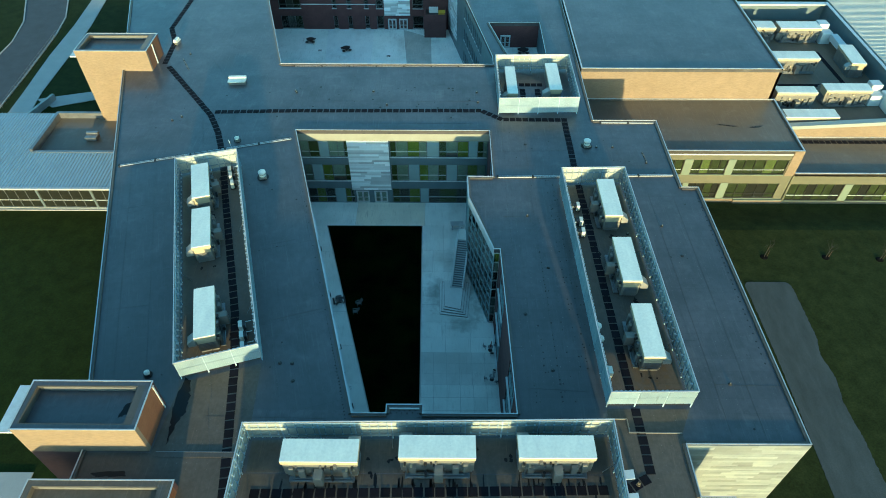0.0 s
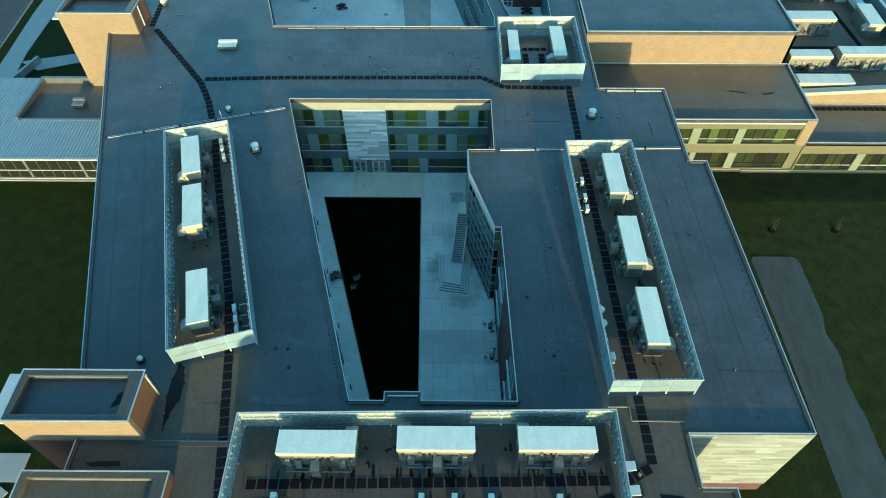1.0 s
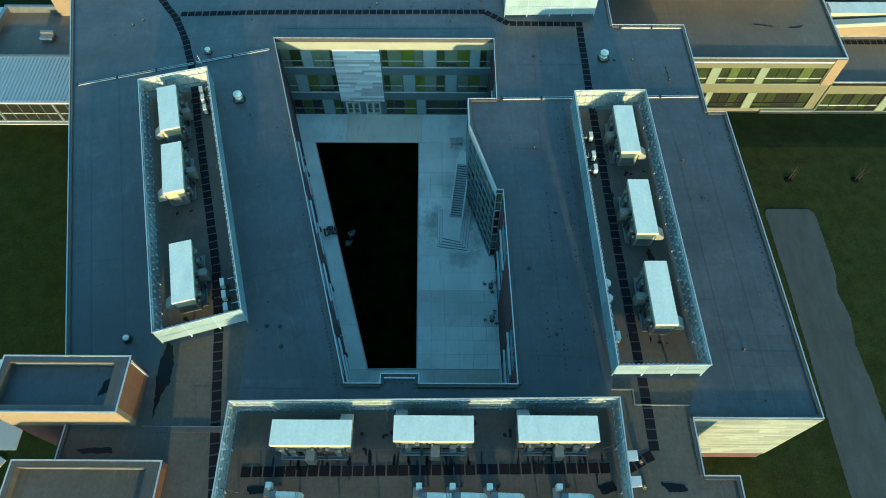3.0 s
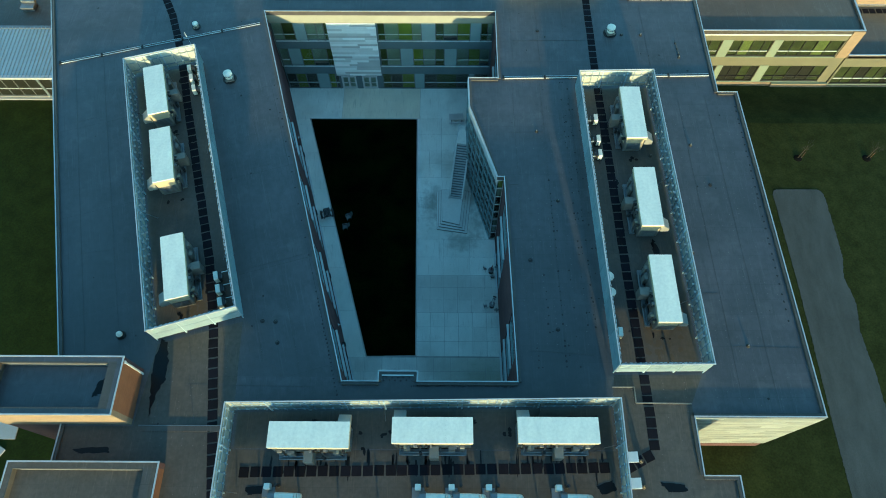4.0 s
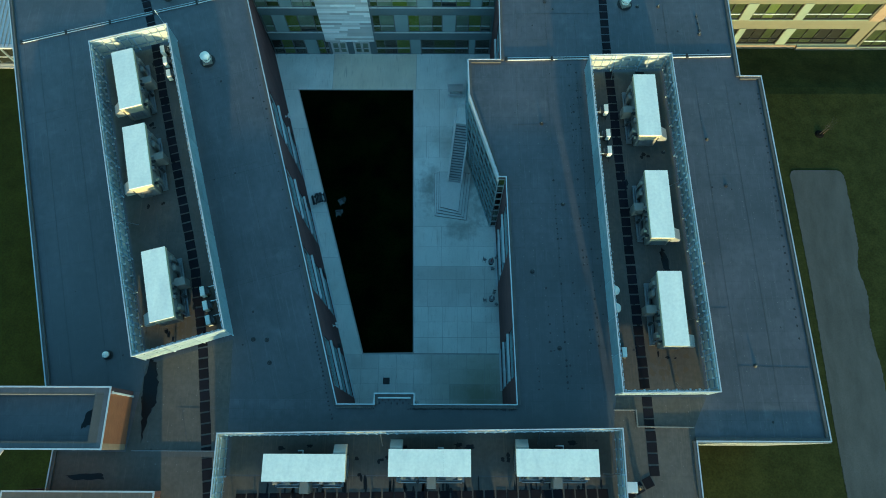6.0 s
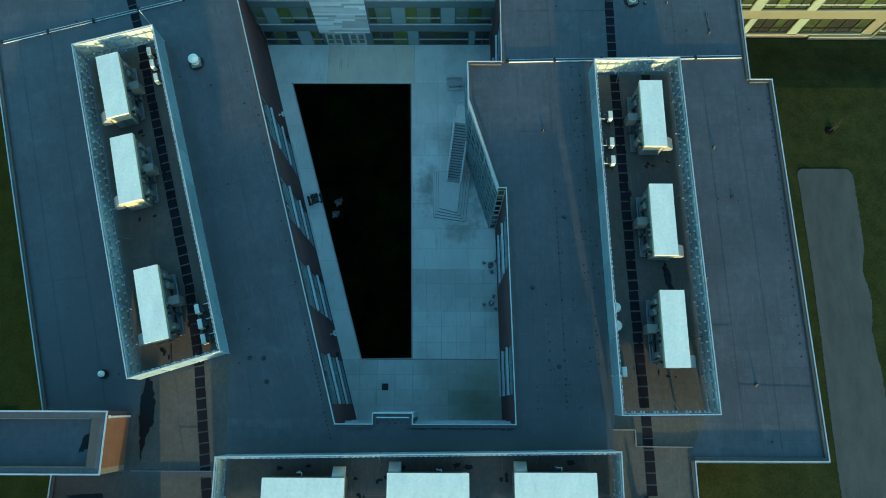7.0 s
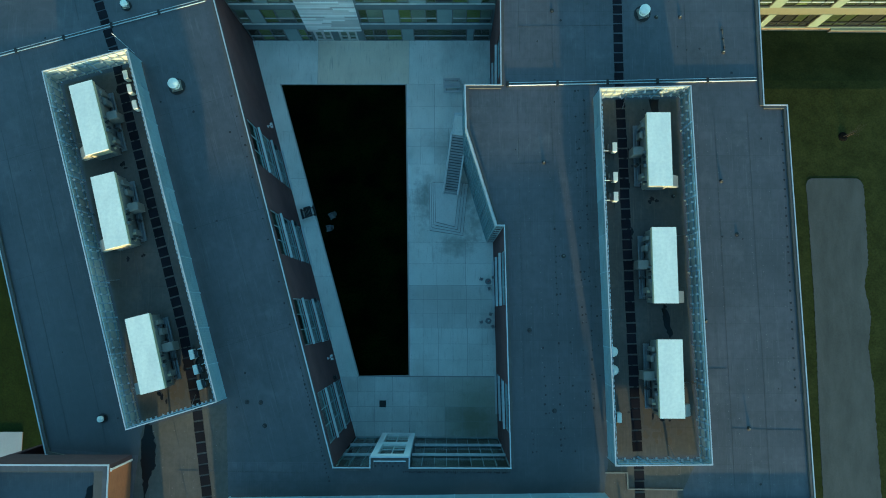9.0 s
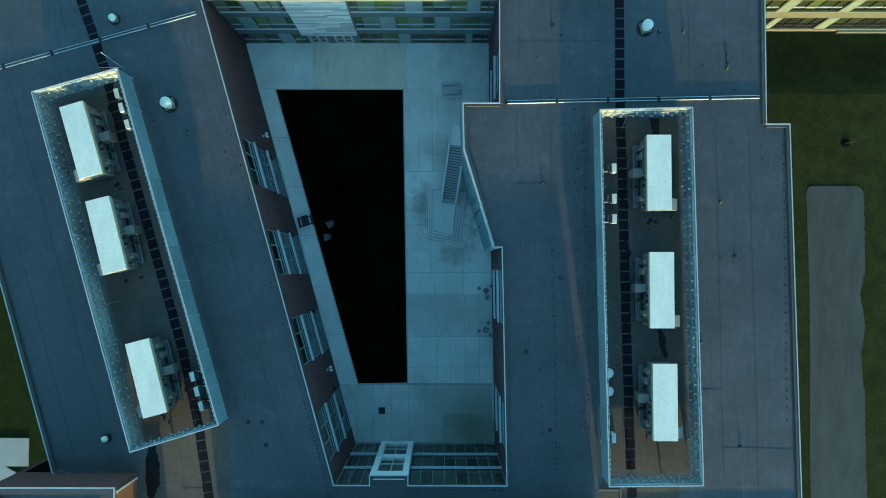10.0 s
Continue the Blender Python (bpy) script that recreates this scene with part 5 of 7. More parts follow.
for x0, y0, x1, y1 in ((-30.85, 63.4, -29.1, 57.45), (-28.5, 55.35, -26.85, 49.05), (-24.85, 43.0, -23.25, 36.95)):
    ang = math.degrees(math.atan2(-(x0 - x1), y0 - y1))
    spots.append(pose((x0 + x1) / 2, (y0 + y1) / 2, Z_ROOF, 0, 0, ang))
for x, y in ((19.9, 57.65), (20.05, 47.55), (20.25, 38.0)):
    spots.append(pose(x, y, Z_ROOF, 0, 0, 0) @ Matrix.Scale(-1, 4, (1, 0, 0)))
for x, y in ((-10.25, 25.0), (-0.35, 25.4), (9.75, 25.45)):
    spots.append(pose(x, y, Z_ROOF, 0, 0, -90) @ Matrix.Scale(1.1, 4, (0, 0, 1)) @ Matrix.Scale(-1 if x < -5 else 1, 4, (0, 1, 0)))
unit.matrix_basis = spots[0]
for q in spots[1:]:
    c = copy_thing(unit, Matrix())
    c.matrix_basis = q

small = rooftop_unit("rooftop_unit", "narrow pale metal air unit on the north roof", L=7.3, W=1.4, H=2.45, seed=4, gear=False)
small.matrix_basis = pose(9.95, 84.15, Z_ROOF, 0, 0, 0)
c = copy_thing(small, pose(16.35, 85.2, Z_ROOF, 0, 0, 0) @ Matrix.Scale(1.2, 4, (1, 0, 0)))

YARD = "large tan metal air unit in the plant yard"
for x, y, L, W, a in ((67.6, 115.7, 7.8, 2.7, -90), (62.7, 104.4, 7.8, 2.6, -90), (58.5, 93.1, 6.6, 1.9, -90), (67.4, 93.9, 7.6, 2.2, -90), (73.0, 104.8, 6.6, 2.4, -3), (61.0, 115.8, 3.6, 2.7, -90)):
    u = rooftop_unit("rooftop_unit", YARD, L=L, W=W, H=2.9, seed=round(x), gear=True, group="plant yard air units")
    u.matrix_basis = pose(x, y, YZ, 0, 0, a)
low = rooftop_unit("rooftop_unit", "low white air unit behind the yard wall", L=8.6, W=2.3, H=1.5, gear=False, hood=False, group="plant yard air units")
low.matrix_basis = pose(59.6, 88.3, YZ, 0, 0, -90)


def yard_duct(rows, label):
    d = thing("air_duct", label, "duct", "white yard ducts")
    for r in rows:
        part("section", boxes(r, chamfer=0.06), M_DUCT, d)


M_DUCT = mat("white_duct_jacket", (0.55, 0.60, 0.60), 0.6, (0.46, 0.50, 0.51), 0.7, 0.6, 9, 0.05, 0.03)
yard_duct(((71.6, 73.6, 113.6, 115.4, YZ, 8.4), (71.4, 73.3, 115.44, 117.4, YZ, 9.3), (73.0, 74.3, 108.2, 113.56, 7.2, 8.4)), "white insulated duct run from an air unit")
yard_duct(((71.3, 73.3, 92.6, 94.2, YZ, 8.2), (71.8, 73.6, 94.24, 96.0, YZ, 9.2), (73.34, 75.0, 89.6, 93.8, YZ, 8.6)), "white insulated duct run from an air unit")
for p0, p1 in (((58.6, 99.0), (74.8, 99.0)), ((70.6, 96.5), (70.0, 110.5))):
    m, L = along(p0, p1)
    part("walkway_strip", boxes((0, L, -0.4, 0.4, YZ + 0.004, YZ + 0.03), m=m), M_PAD, bpy.data.objects["floor_plant_yard"])

# ---- things in the courtyard ----


def stair():
    s = thing("outdoor_stair", "grey steel stair with pale handrails rising from a stone plinth", "stair")
    a, b = Vector((1.85, 56.6, 0.62)), Vector((2.72, 62.3, 4.35))
    m, L = along(a.xy, b.xy)
    w, n = 0.72, 22
    for i in range(n):
        x = L * i / n
        z = a.z + (b.z - a.z) * (i + 1) / n
        part("tread", boxes((x, x + L / n * 0.7, -w, w, z - 0.05, z), m=m), M_STEP, s)
    # Added dark sheet paints the shade seen between the treads.
    bm = bmesh.new()
    vs = [bm.verts.new(m @ Vector((x, y, z))) for y in (-w, w) for x, z in ((0, a.z - 0.25), (L, b.z - 0.25), (L, b.z - 0.2), (0, a.z - 0.2))]
    for f in ((0, 1, 2, 3), (7, 6, 5, 4), (0, 4, 5, 1), (1, 5, 6, 2), (2, 6, 7, 3), (3, 7, 4, 0)):
        bm.faces.new([vs[j] for j in f])
    bmesh.ops.recalc_face_normals(bm, faces=bm.faces)
    part("soffit", bm, M_FRAME, s, "dark sheet for the shade between the treads")
    for sgn in (-1, 1):
        y = sgn * (w + 0.08)
        bm = bmesh.new()
        vs = [bm.verts.new(m @ Vector((x, y + d, z))) for d in (-0.1, 0.1) for x, z in ((0, a.z - 0.05), (L, b.z - 0.35), (L, b.z + 0.05), (0, a.z + 0.3))]
        for f in ((0, 1, 2, 3), (7, 6, 5, 4), (0, 4, 5, 1), (1, 5, 6, 2), (2, 6, 7, 3), (3, 7, 4, 0)):
            bm.faces.new([vs[j] for j in f])
        bmesh.ops.recalc_face_normals(bm, faces=bm.faces)
        part("stringer", bm, M_WHITE, s)
        for h in (0.55, 1.0):
            part("handrail", tube(bmesh.new(), m @ Vector((0, y, a.z + h)), m @ Vector((L, y, b.z + h)), 0.085 if h > 0.9 else 0.03, 6), M_WHITE, s)
        for i in range(7):
            x = L * i / 6
            z = a.z + (b.z - a.z) * i / 6
            part("baluster", tube(bmesh.new(), m @ Vector((x, y, z)), m @ Vector((x, y, z + 1.0)), 0.025, 6), M_SILL, s)
    part("landing", boxes((L, L + 2.05, -w - 0.09, w + 0.09, b.z - 0.2, b.z), m=m), M_CONC, s)
    for y in (-w - 0.04, w + 0.04):
        for x in (L + 0.15, L + 1.9):
            part("post", tube(bmesh.new(), m @ Vector((x, y, -0.01)), m @ Vector((x, y, b.z - 0.2)), 0.09, 8), M_GALV, s)
    part("handrail", tube(bmesh.new(), m @ Vector((L, -w - 0.05, b.z + 1.0)), m @ Vector((L + 2.0, -w - 0.05, b.z + 1.0)), 0.05, 6), M_SILL, s)
    part("handrail", tube(bmesh.new(), m @ Vector((L, w + 0.05, b.z + 1.0)), m @ Vector((L + 2.0, w + 0.05, b.z + 1.0)), 0.05, 6), M_SILL, s)
    part("handrail", boxes((L + 1.95, L + 2.05, -w - 0.05, w + 0.05, b.z + 0.94, b.z + 1.04), (L + 1.97, L + 2.03, -w, w, b.z + 0.5, b.z + 0.54), m=m), M_SILL, s)
    for x in (L + 1.0, L + 2.0):
        for y in (-w - 0.05, w + 0.05):
            part("baluster", tube(bmesh.new(), m @ Vector((x, y, b.z)), m @ Vector((x, y, b.z + 1.0)), 0.025, 6), M_SILL, s)


stair()


M_PLINTH = mat("pale_plinth_concrete", (0.66, 0.67, 0.64), 0.85, (0.54, 0.55, 0.53), 0.4, 0.8, 9, 0.12, 0.15)
# Darker stone for the rim round each tread slab.
M_STONE = mat("dark_stone_riser", (0.25, 0.25, 0.23), 0.9)


def plinth():
    p = thing("stone_plinth", "stepped pale concrete plinth at the foot of the stair", "plinth")
    base = [(-0.55, 58.0), (3.85, 57.95), (3.25, 52.05), (-0.45, 52.6)]
    for k in range(4):
        d = 0.30 * k
        q = [(base[0][0] + d * 0.7, base[0][1]), (base[1][0] - d * 1.05, base[1][1]), (base[2][0] - d, base[2][1] + d), (base[3][0] + d * 0.7, base[3][1] + d)]
        part("step", prism(bmesh.new(), q, -0.01 + 0.16 * k if k else -0.012, 0.16 * (k + 1) - 0.03), M_STONE, p)
        g = 0.04
        q = [(q[0][0] + g, q[0][1] - g), (q[1][0] - g, q[1][1] - g), (q[2][0] - g, q[2][1] + g), (q[3][0] + g, q[3][1] + g)]
        part("tread_slab", prism(bmesh.new(), q, 0.16 * (k + 1) - 0.03, 0.16 * (k + 1) - 0.01), M_PLINTH, p)


plinth()


def picnic_table(m, label, top=M_WOODBR, leg=M_DARK, size=1.5):
    t = thing("picnic_table", label, "table", "courtyard tables", m=m)
    h = size / 2
    for i in range(5):
        part("tabletop_slat", boxes((-h, h, -0.4 + 0.16 * i, -0.4 + 0.16 * i + 0.145, 0.71, 0.75)), top, t)
    for y in (-0.82, 0.6):
        part("seat", boxes((-h, h, y, y + 0.24, 0.41, 0.46)), top, t)
    for x in (-h * 0.7, h * 0.7):
        part("leg", boxes((x - 0.04, x + 0.04, -0.8, 0.8, 0.34, 0.41), (x - 0.04, x + 0.04, -0.42, -0.34, 0.41, 0.71), (x - 0.04, x + 0.04, 0.34, 0.42, 0.41, 0.71), (x - 0.05, x + 0.05, -0.55, -0.45, 0.0, 0.34), (x - 0.05, x + 0.05, 0.45, 0.55, 0.0, 0.34)), leg, t)
    return t


picnic_table(pose(-14.0, 54.6, 0, 0, 0, 106), "dark metal picnic table on the courtyard paving", M_DARK, size=1.2)
picnic_table(pose(2.0, 69.2, 0, 0, 0, 2), "grey slatted picnic table near the stair", M_COPING, M_GALV, 1.9)


def round_table(m, label):
    """A round table on a post, four round seats on arms fixed to it."""
    t = thing("round_table", label, "table", "round tables", m=m)
    part("tabletop", tube(tube(bmesh.new(), (0, 0, 0.70), (0, 0, 0.75), 0.8, 16), (0, 0, 0.75), (0, 0, 0.77), 0.77, 16), M_DARK, t)
    part("pedestal", tube(bmesh.new(), (0, 0, 0.0), (0, 0, 0.70), 0.07, 8), M_DARK, t)
    for k in range(4):
        c, d = math.cos(radians(45 + 90 * k)), math.sin(radians(45 + 90 * k))
        part("arm", tube(bmesh.new(), (0, 0, 0.3), (c * 0.95, d * 0.95, 0.38), 0.03, 6), M_DARK, t)
        part("seat", tube(bmesh.new(), (c * 0.98, d * 0.98, 0.40), (c * 0.98, d * 0.98, 0.46), 0.33, 12), M_DARK, t)


round_table(pose(-28.4, 125.2, 0), "dark round table with fixed seats in the north courtyard")
round_table(pose(-20.5, 121.7, 0, 0, 0, 20), "dark round table with fixed seats in the north courtyard")
round_table(pose(14.0, 104.4, 9.2), "dark round table with fixed seats in the light well")
for x, y in ((-26.0, 121.8), (-11.6, 119.6)):
    g = thing("floor_drain", "dark drain grate in the north courtyard", "drain", m=pose(x, y, 0))
    part("frame", boxes((-0.35, 0.35, -0.3, -0.24, -0.02, 0.02), (-0.35, 0.35, 0.24, 0.3, -0.02, 0.02), (-0.35, -0.29, -0.24, 0.24, -0.02, 0.02), (0.29, 0.35, -0.24, 0.24, -0.02, 0.02)), M_DARK, g)
    for k in range(4):
        part("bar", boxes((-0.27 + 0.14 * k, -0.18 + 0.14 * k, -0.24, 0.24, -0.02, 0.014)), M_DARK, g)
for x0, x1, y0, mt, lab in ((-25.5, -15.4, 92.7, M_CONC_PALE, "newer pale concrete strip of the north courtyard"), (-9.0, -3.0, 92.7, M_CONC_DARK, "darker weathered concrete strip of the north courtyard")):
    flat("paving", [(x0 + 3.4, y0), (x1 + 1.0, y0), (x1, 130.8 if x1 < -9 else 127.3), (x0, 130.8)], 0.004, mt, lab, "paving", z0=-0.012)


M_CHAIR = mat("weathered_grey_plastic", (0.13, 0.145, 0.15), 0.6)


def lawn_chair(m):
    c = thing("lawn_chair", "grey reclining garden chair on the dark lawn", "chair", "garden chairs on the lawn", m=m)
    for i in range(5):
        part("seat_slat", boxes((-0.28 + 0.115 * i, -0.28 + 0.115 * i + 0.1, -0.3, 0.3, 0.33 + 0.0, 0.36)), M_CHAIR, c)
    for i in range(5):
        bm = bmesh.new()
        tubeless = Matrix.Translation((0, 0.3, 0.34)) @ Matrix.Rotation(radians(-35), 4, "X")
        box(bm, -0.28 + 0.115 * i, -0.28 + 0.115 * i + 0.1, -0.02, 0.02, 0, 0.8, tubeless)
        part("back_slat", bm, M_CHAIR, c)
    for x in (-0.36, 0.36):
        part("armrest", boxes((x - 0.06, x + 0.06, -0.35, 0.4, 0.56, 0.6)), M_CHAIR, c)
        part("leg", boxes((x - 0.03, x + 0.03, -0.34, -0.26, 0, 0.56)), M_CHAIR, c)
        part("leg", boxes((x - 0.03, x + 0.03, 0.28, 0.36, 0, 0.56)), M_CHAIR, c)
    return c


lawn_chair(pose(-11.4, 54.2, 0.03, 0, 0, -60) @ Matrix.Scale(0.82, 4))
lawn_chair(pose(-11.7, 52.8, 0.03, 0, 0, -80) @ Matrix.Scale(0.82, 4))


def cafe_set(m, label, cover):
    t = thing("cafe_table", label, "table", m=m)
    part("tabletop", tube(bmesh.new(), (0, 0, 0.7), (0, 0, 0.74), 0.34, 16), M_GALV, t)
    part("pedestal", tube(bmesh.new(), (0, 0, 0.03), (0, 0, 0.7), 0.05, 8), M_DARK, t)
    part("foot", tube(bmesh.new(), (0, 0, 0.0), (0, 0, 0.03), 0.28, 12), M_DARK, t)
    part("folded_parasol", tube(bmesh.new(), (0, 0, 0.74), (0.1, 0.05, 1.9), 0.09, 8, 0.03), cover, t)
    for a in (40, 160, 280):
        q = m @ pose(0.75 * math.cos(radians(a)), 0.75 * math.sin(radians(a)), 0, 0, 0, a + 90)
        c = thing("cafe_chair", "dark wire garden chair beside a small table", "chair", "chairs at the small tables", m=q)
        part("seat", tube(bmesh.new(), (0, 0, 0.42), (0, 0, 0.45), 0.17, 12), M_GALV, c)
        part("backrest", boxes((-0.2, 0.2, -0.22, -0.19, 0.55, 0.85), chamfer=0.01), M_DARK, c)
        for x, y in ((-0.15, -0.17), (0.15, -0.17), (-0.15, 0.15), (0.15, 0.15)):
            part("leg", tube(bmesh.new(), (x, y, 0), (x, y, 0.55 if y < 0 else 0.42), 0.018, 5), M_DARK, c)


cafe_set(pose(6.0, 46.9, 0, 0, 0, 0), "small dark round table with folded reddish parasol", mat("faded_red_cloth", (0.22, 0.08, 0.09), 0.9))
cafe_set(pose(6.0, 42.6, 0, 0, 0, 30), "small dark round table with folded pale parasol", M_WHITE)

d = thing("floor_drain", "black square drain grate in the paving", "drain")
d.matrix_basis = pose(-5.5, 33.6, 0.0)
part("frame", boxes((-0.36, 0.36, -0.36, -0.28, -0.02, 0.02), (-0.36, 0.36, 0.28, 0.36, -0.02, 0.02), (-0.36, -0.28, -0.28, 0.28, -0.02, 0.02), (0.28, 0.36, -0.28, 0.28, -0.02, 0.02)), M_DARK, d)
part("tray", boxes((-0.28, 0.28, -0.28, 0.28, 0.001, 0.005)), M_DARK, d)
for i in range(4):
    part("bar", boxes((-0.27 + 0.145 * i, -0.27 + 0.145 * i + 0.09, -0.28, 0.28, -0.02, 0.012)), M_DARK, d)


def wall_light(p, out):
    w = thing("wall_light", "small white twin-head wall light on the brick", "wall light", "courtyard wall lights")
    w.matrix_basis = Matrix.Translation(p) @ Vector((out[0], out[1], 0)).to_track_quat("X", "Z").to_matrix().to_4x4()
    part("backplate", boxes((0.0, 0.05, -0.12, 0.12, -0.12, 0.12)), M_WHITE, w)
    part("arm", boxes((0.05, 0.4, -0.03, 0.03, -0.03, 0.03)), M_WHITE, w)
    part("lamp_head", boxes((0.3, 0.55, -0.28, -0.06, -0.14, 0.06), chamfer=0.02), M_WHITE, w)
    part("lamp_head", boxes((0.3, 0.55, 0.06, 0.28, -0.14, 0.06), chamfer=0.02), M_WHITE, w)


wm, wl = along(COURT[0], COURT[1])
for dist in (9.0, 34.5):
    wall_light(wm @ Vector((dist, -0.005, 4.2)), (wm.to_3x3() @ Vector((0, -1, 0))))
for dist in (6.9, 15.2, 23.6, 32.2):
    s = thing("wall_speaker", "small black box fixed to the brick wall", "loudspeaker", "wall boxes")
    part("case", boxes((dist - 0.2, dist + 0.2, -0.32, -0.004, 3.3, 3.85), m=wm, chamfer=0.02), M_DARK, s)
    part("bracket", boxes((dist - 0.05, dist + 0.05, -0.15, -0.004, 3.85, 4.0), m=wm), M_DARK, s)


def kiosk():
    k = thing("stair_enclosure", "dark brown brick stair enclosure with yellow inside", "shed", kind="structure")
    x0, x1, y0, y1 = -4.4, 0.2, 127.4, 130.9
    part("wall", boxes((x0, x1, y0, y0 + 0.3, -0.01, 5.0), (x0, x0 + 0.3, y0 + 0.3, y1, -0.01, 5.0), (x1 - 0.3, x1, y0 + 0.3, y1, -0.01, 5.0)), M_MAROON, k)
    part("ledge", boxes((x0 + 0.3, x1 - 0.3, y0 + 0.3, y1, 4.2, 4.4)), M_DARK, k)
    part("yellow_panel", boxes((-1.4, 0.0, y0 + 1.0, y0 + 2.2, 4.4, 5.1)), M_YELLOW, k)
    part("white_panel", boxes((-3.4, -1.5, y0 + 2.3, y0 + 2.6, 4.4, 5.6)), M_WHITE, k)


kiosk()

# striped pale panel, doors on the north courtyard front
fm, fn = along(NCOURT[1], NCOURT[2])
b = thing("feature_panel", "striped pale metal plank panel over the doors", "cladding panel", kind="structure")
part("plank", planks(fm, 24.1, 29.6, 3.2, 13.2, random.Random(12)), M_PLANK, b)["kind"] = "stuff"
part("backing", boxes((24.1, 29.6, -0.028, -0.004, 3.2, 13.2), m=fm), M_DARKPANEL, b)
dm = fm @ Matrix.Translation((0, -0.22, 0))
door_pair(dm, 24.8, 26.6)
door_pair(dm, 27.2, 29.0)
sm, sn = along(SCOURT[1], SCOURT[2])
door_pair(sm @ Matrix.Translation((0, -0.22, 9.2)), 2.2, 4.0)

# ---- roof curbs, vents, pads and clutter ----


def curb(p0, p1, label, h=0.17):
    m, L = along(p0, p1)
    c = thing("expansion_joint", label, "roof curb", kind="structure")
    k = max(1, round(L / 4.2))
    for i in range(k):
        part("cover", boxes((L * i / k + 0.12, L * (i + 1) / k - 0.12, -0.05, 0.03, Z_ROOF + 0.02, Z_ROOF + h - 0.015 * (i % 3)), m=m, chamfer=0.015), M_COPING, c)
        part("rail", boxes((L * i / k + 0.12, L * (i + 1) / k - 0.12, 0.22, 0.27, Z_ROOF + 0.02, Z_ROOF + h * 0.8), m=m), M_COPING, c)
        part("strap", boxes((L * i / k - 0.1, L * i / k + 0.1, -0.12, 0.36, Z_ROOF + 0.004, Z_ROOF + h + 0.03), m=m), M_BLACKRUB, c)
    part("upstand", boxes((0, L, 0.035, 0.215, Z_ROOF + 0.004, Z_ROOF + h * 0.5), m=m), M_ROOF2, c)


curb((-43.0, 66.3), (-21.1, 72.5), "pale metal roof expansion joint across the west roof", 0.11)
curb((7.0, 64.3), (30.0, 64.8), "pale metal roof expansion joint across the east roof")
for p0, p1 in (((15.2, 29.7), (17.1, 29.7)), ((17.1, 28.35), (21.85, 28.3)), ((17.1, 29.7), (17.1, 28.35))):
    m, L = along(p0, p1)
    tagged(part("trim", boxes((0, L, -0.05, 0.05, Z_ROOF + 0.004, Z_ROOF + 0.12), m=m), M_UNIT), "low tan metal curb at the roof step", "roof curb", kind="structure")
curb((22.4, 76.55), (30.2, 76.55), "pale metal upstand along the north-east roof edge")
curb((-24.0, 91.9), (6.6, 92.0), "low metal roof curb along the north courtyard", 0.07)

# low step in the roof beside the south-west tower
for p0, p1 in (((-17.6, 26.2), (-25.4, 26.2)),):
    m, L = along(p0, p1)
    tagged(part("trim", boxes((0, L, 0.0, 0.45, Z_ROOF + 0.004, Z_ROOF + 0.06), m=m), M_ROOF2), "dark raised membrane step beside the tower", "parapet", kind="structure")
    tagged(part("trim", boxes((0.0, L, -0.07, -0.002, Z_ROOF + 0.004, Z_ROOF + 0.08), m=m), M_GALV), "thin metal edge of the low roof step", "coping", kind="structure")


def roof_vent(m, label, r=0.42, h=0.9):
    v = thing("roof_vent", label, "roof vent", "roof vents", m=m)
    part("boot", tube(bmesh.new(), (0, 0, 0.004), (0, 0, 0.05), r * 1.7, 14), M_BLACKRUB, v, "dark sealed membrane boot")
    part("curb", boxes((-r, r, -r, r, 0.052, 0.3)), M_UNIT if r > 0.28 else M_DARK, v)
    bm = bmesh.new()
    tube(bm, (0, 0, 0.3), (0, 0, h - 0.25), r * 0.85, 16)
    part("drum", bm, M_CAP if r > 0.28 else M_DARK, v, smooth=False)
    for z in (h - 0.42, h - 0.34):
        part("ring", tube(bmesh.new(), (0, 0, z), (0, 0, z + 0.03), r * 0.92, 16), M_GALV if r > 0.28 else M_DARK, v)
    part("cap", tube(tube(bmesh.new(), (0, 0, h - 0.25), (0, 0, h - 0.05), r * 1.05, 16), (0, 0, h - 0.05), (0, 0, h + 0.1), r * 1.0, 16, r * 0.35), M_CAP, v)
    return v


for x, y, r in ((-23.5, 64.2, 0.46), (19.6, 71.2, 0.46), (-28.6, 72.0, 0.3), (-28.7, 34.2, 0.26)):
    roof_vent(pose(x, y, Z_ROOF, 0, 0, 15), "white metal mushroom vent on the membrane roof", r, 0.95 * r / 0.42)


def hatch(m, L, W, H, label, cover=M_CAP):
    h = thing("roof_hatch", label, "roof hatch", m=m)
    part("curb", boxes((-L / 2 + 0.08, L / 2 - 0.08, -W / 2 + 0.08, W / 2 - 0.08, 0.004, H * 0.5)), M_GALV, h)
    part("lid", boxes((-L / 2, L / 2, -W / 2, W / 2, H * 0.5, H * 0.5 + 0.16), chamfer=0.03), cover, h)
    part("hood", boxes((-L / 2, L / 2, W / 2 - 0.5, W / 2, H * 0.5 + 0.16, H), chamfer=0.04), cover, h)


hatch(pose(-32.0, 87.0, Z_ROOF, 0, 0, 2), 2.7, 1.5, 0.8, "white metal roof hatch on the north roof")
hatch(pose(-44.8, 99.0, Z_ROOF, 0, 0, 80), 1.3, 0.7, 0.9, "white metal intake on the north-west roof")
hatch(pose(-57.5, 85.2, WZ - 0.6, 0, 0, 0), 1.9, 1.5, 1.0, "pale metal box vent on the sunken roof", M_GALV)


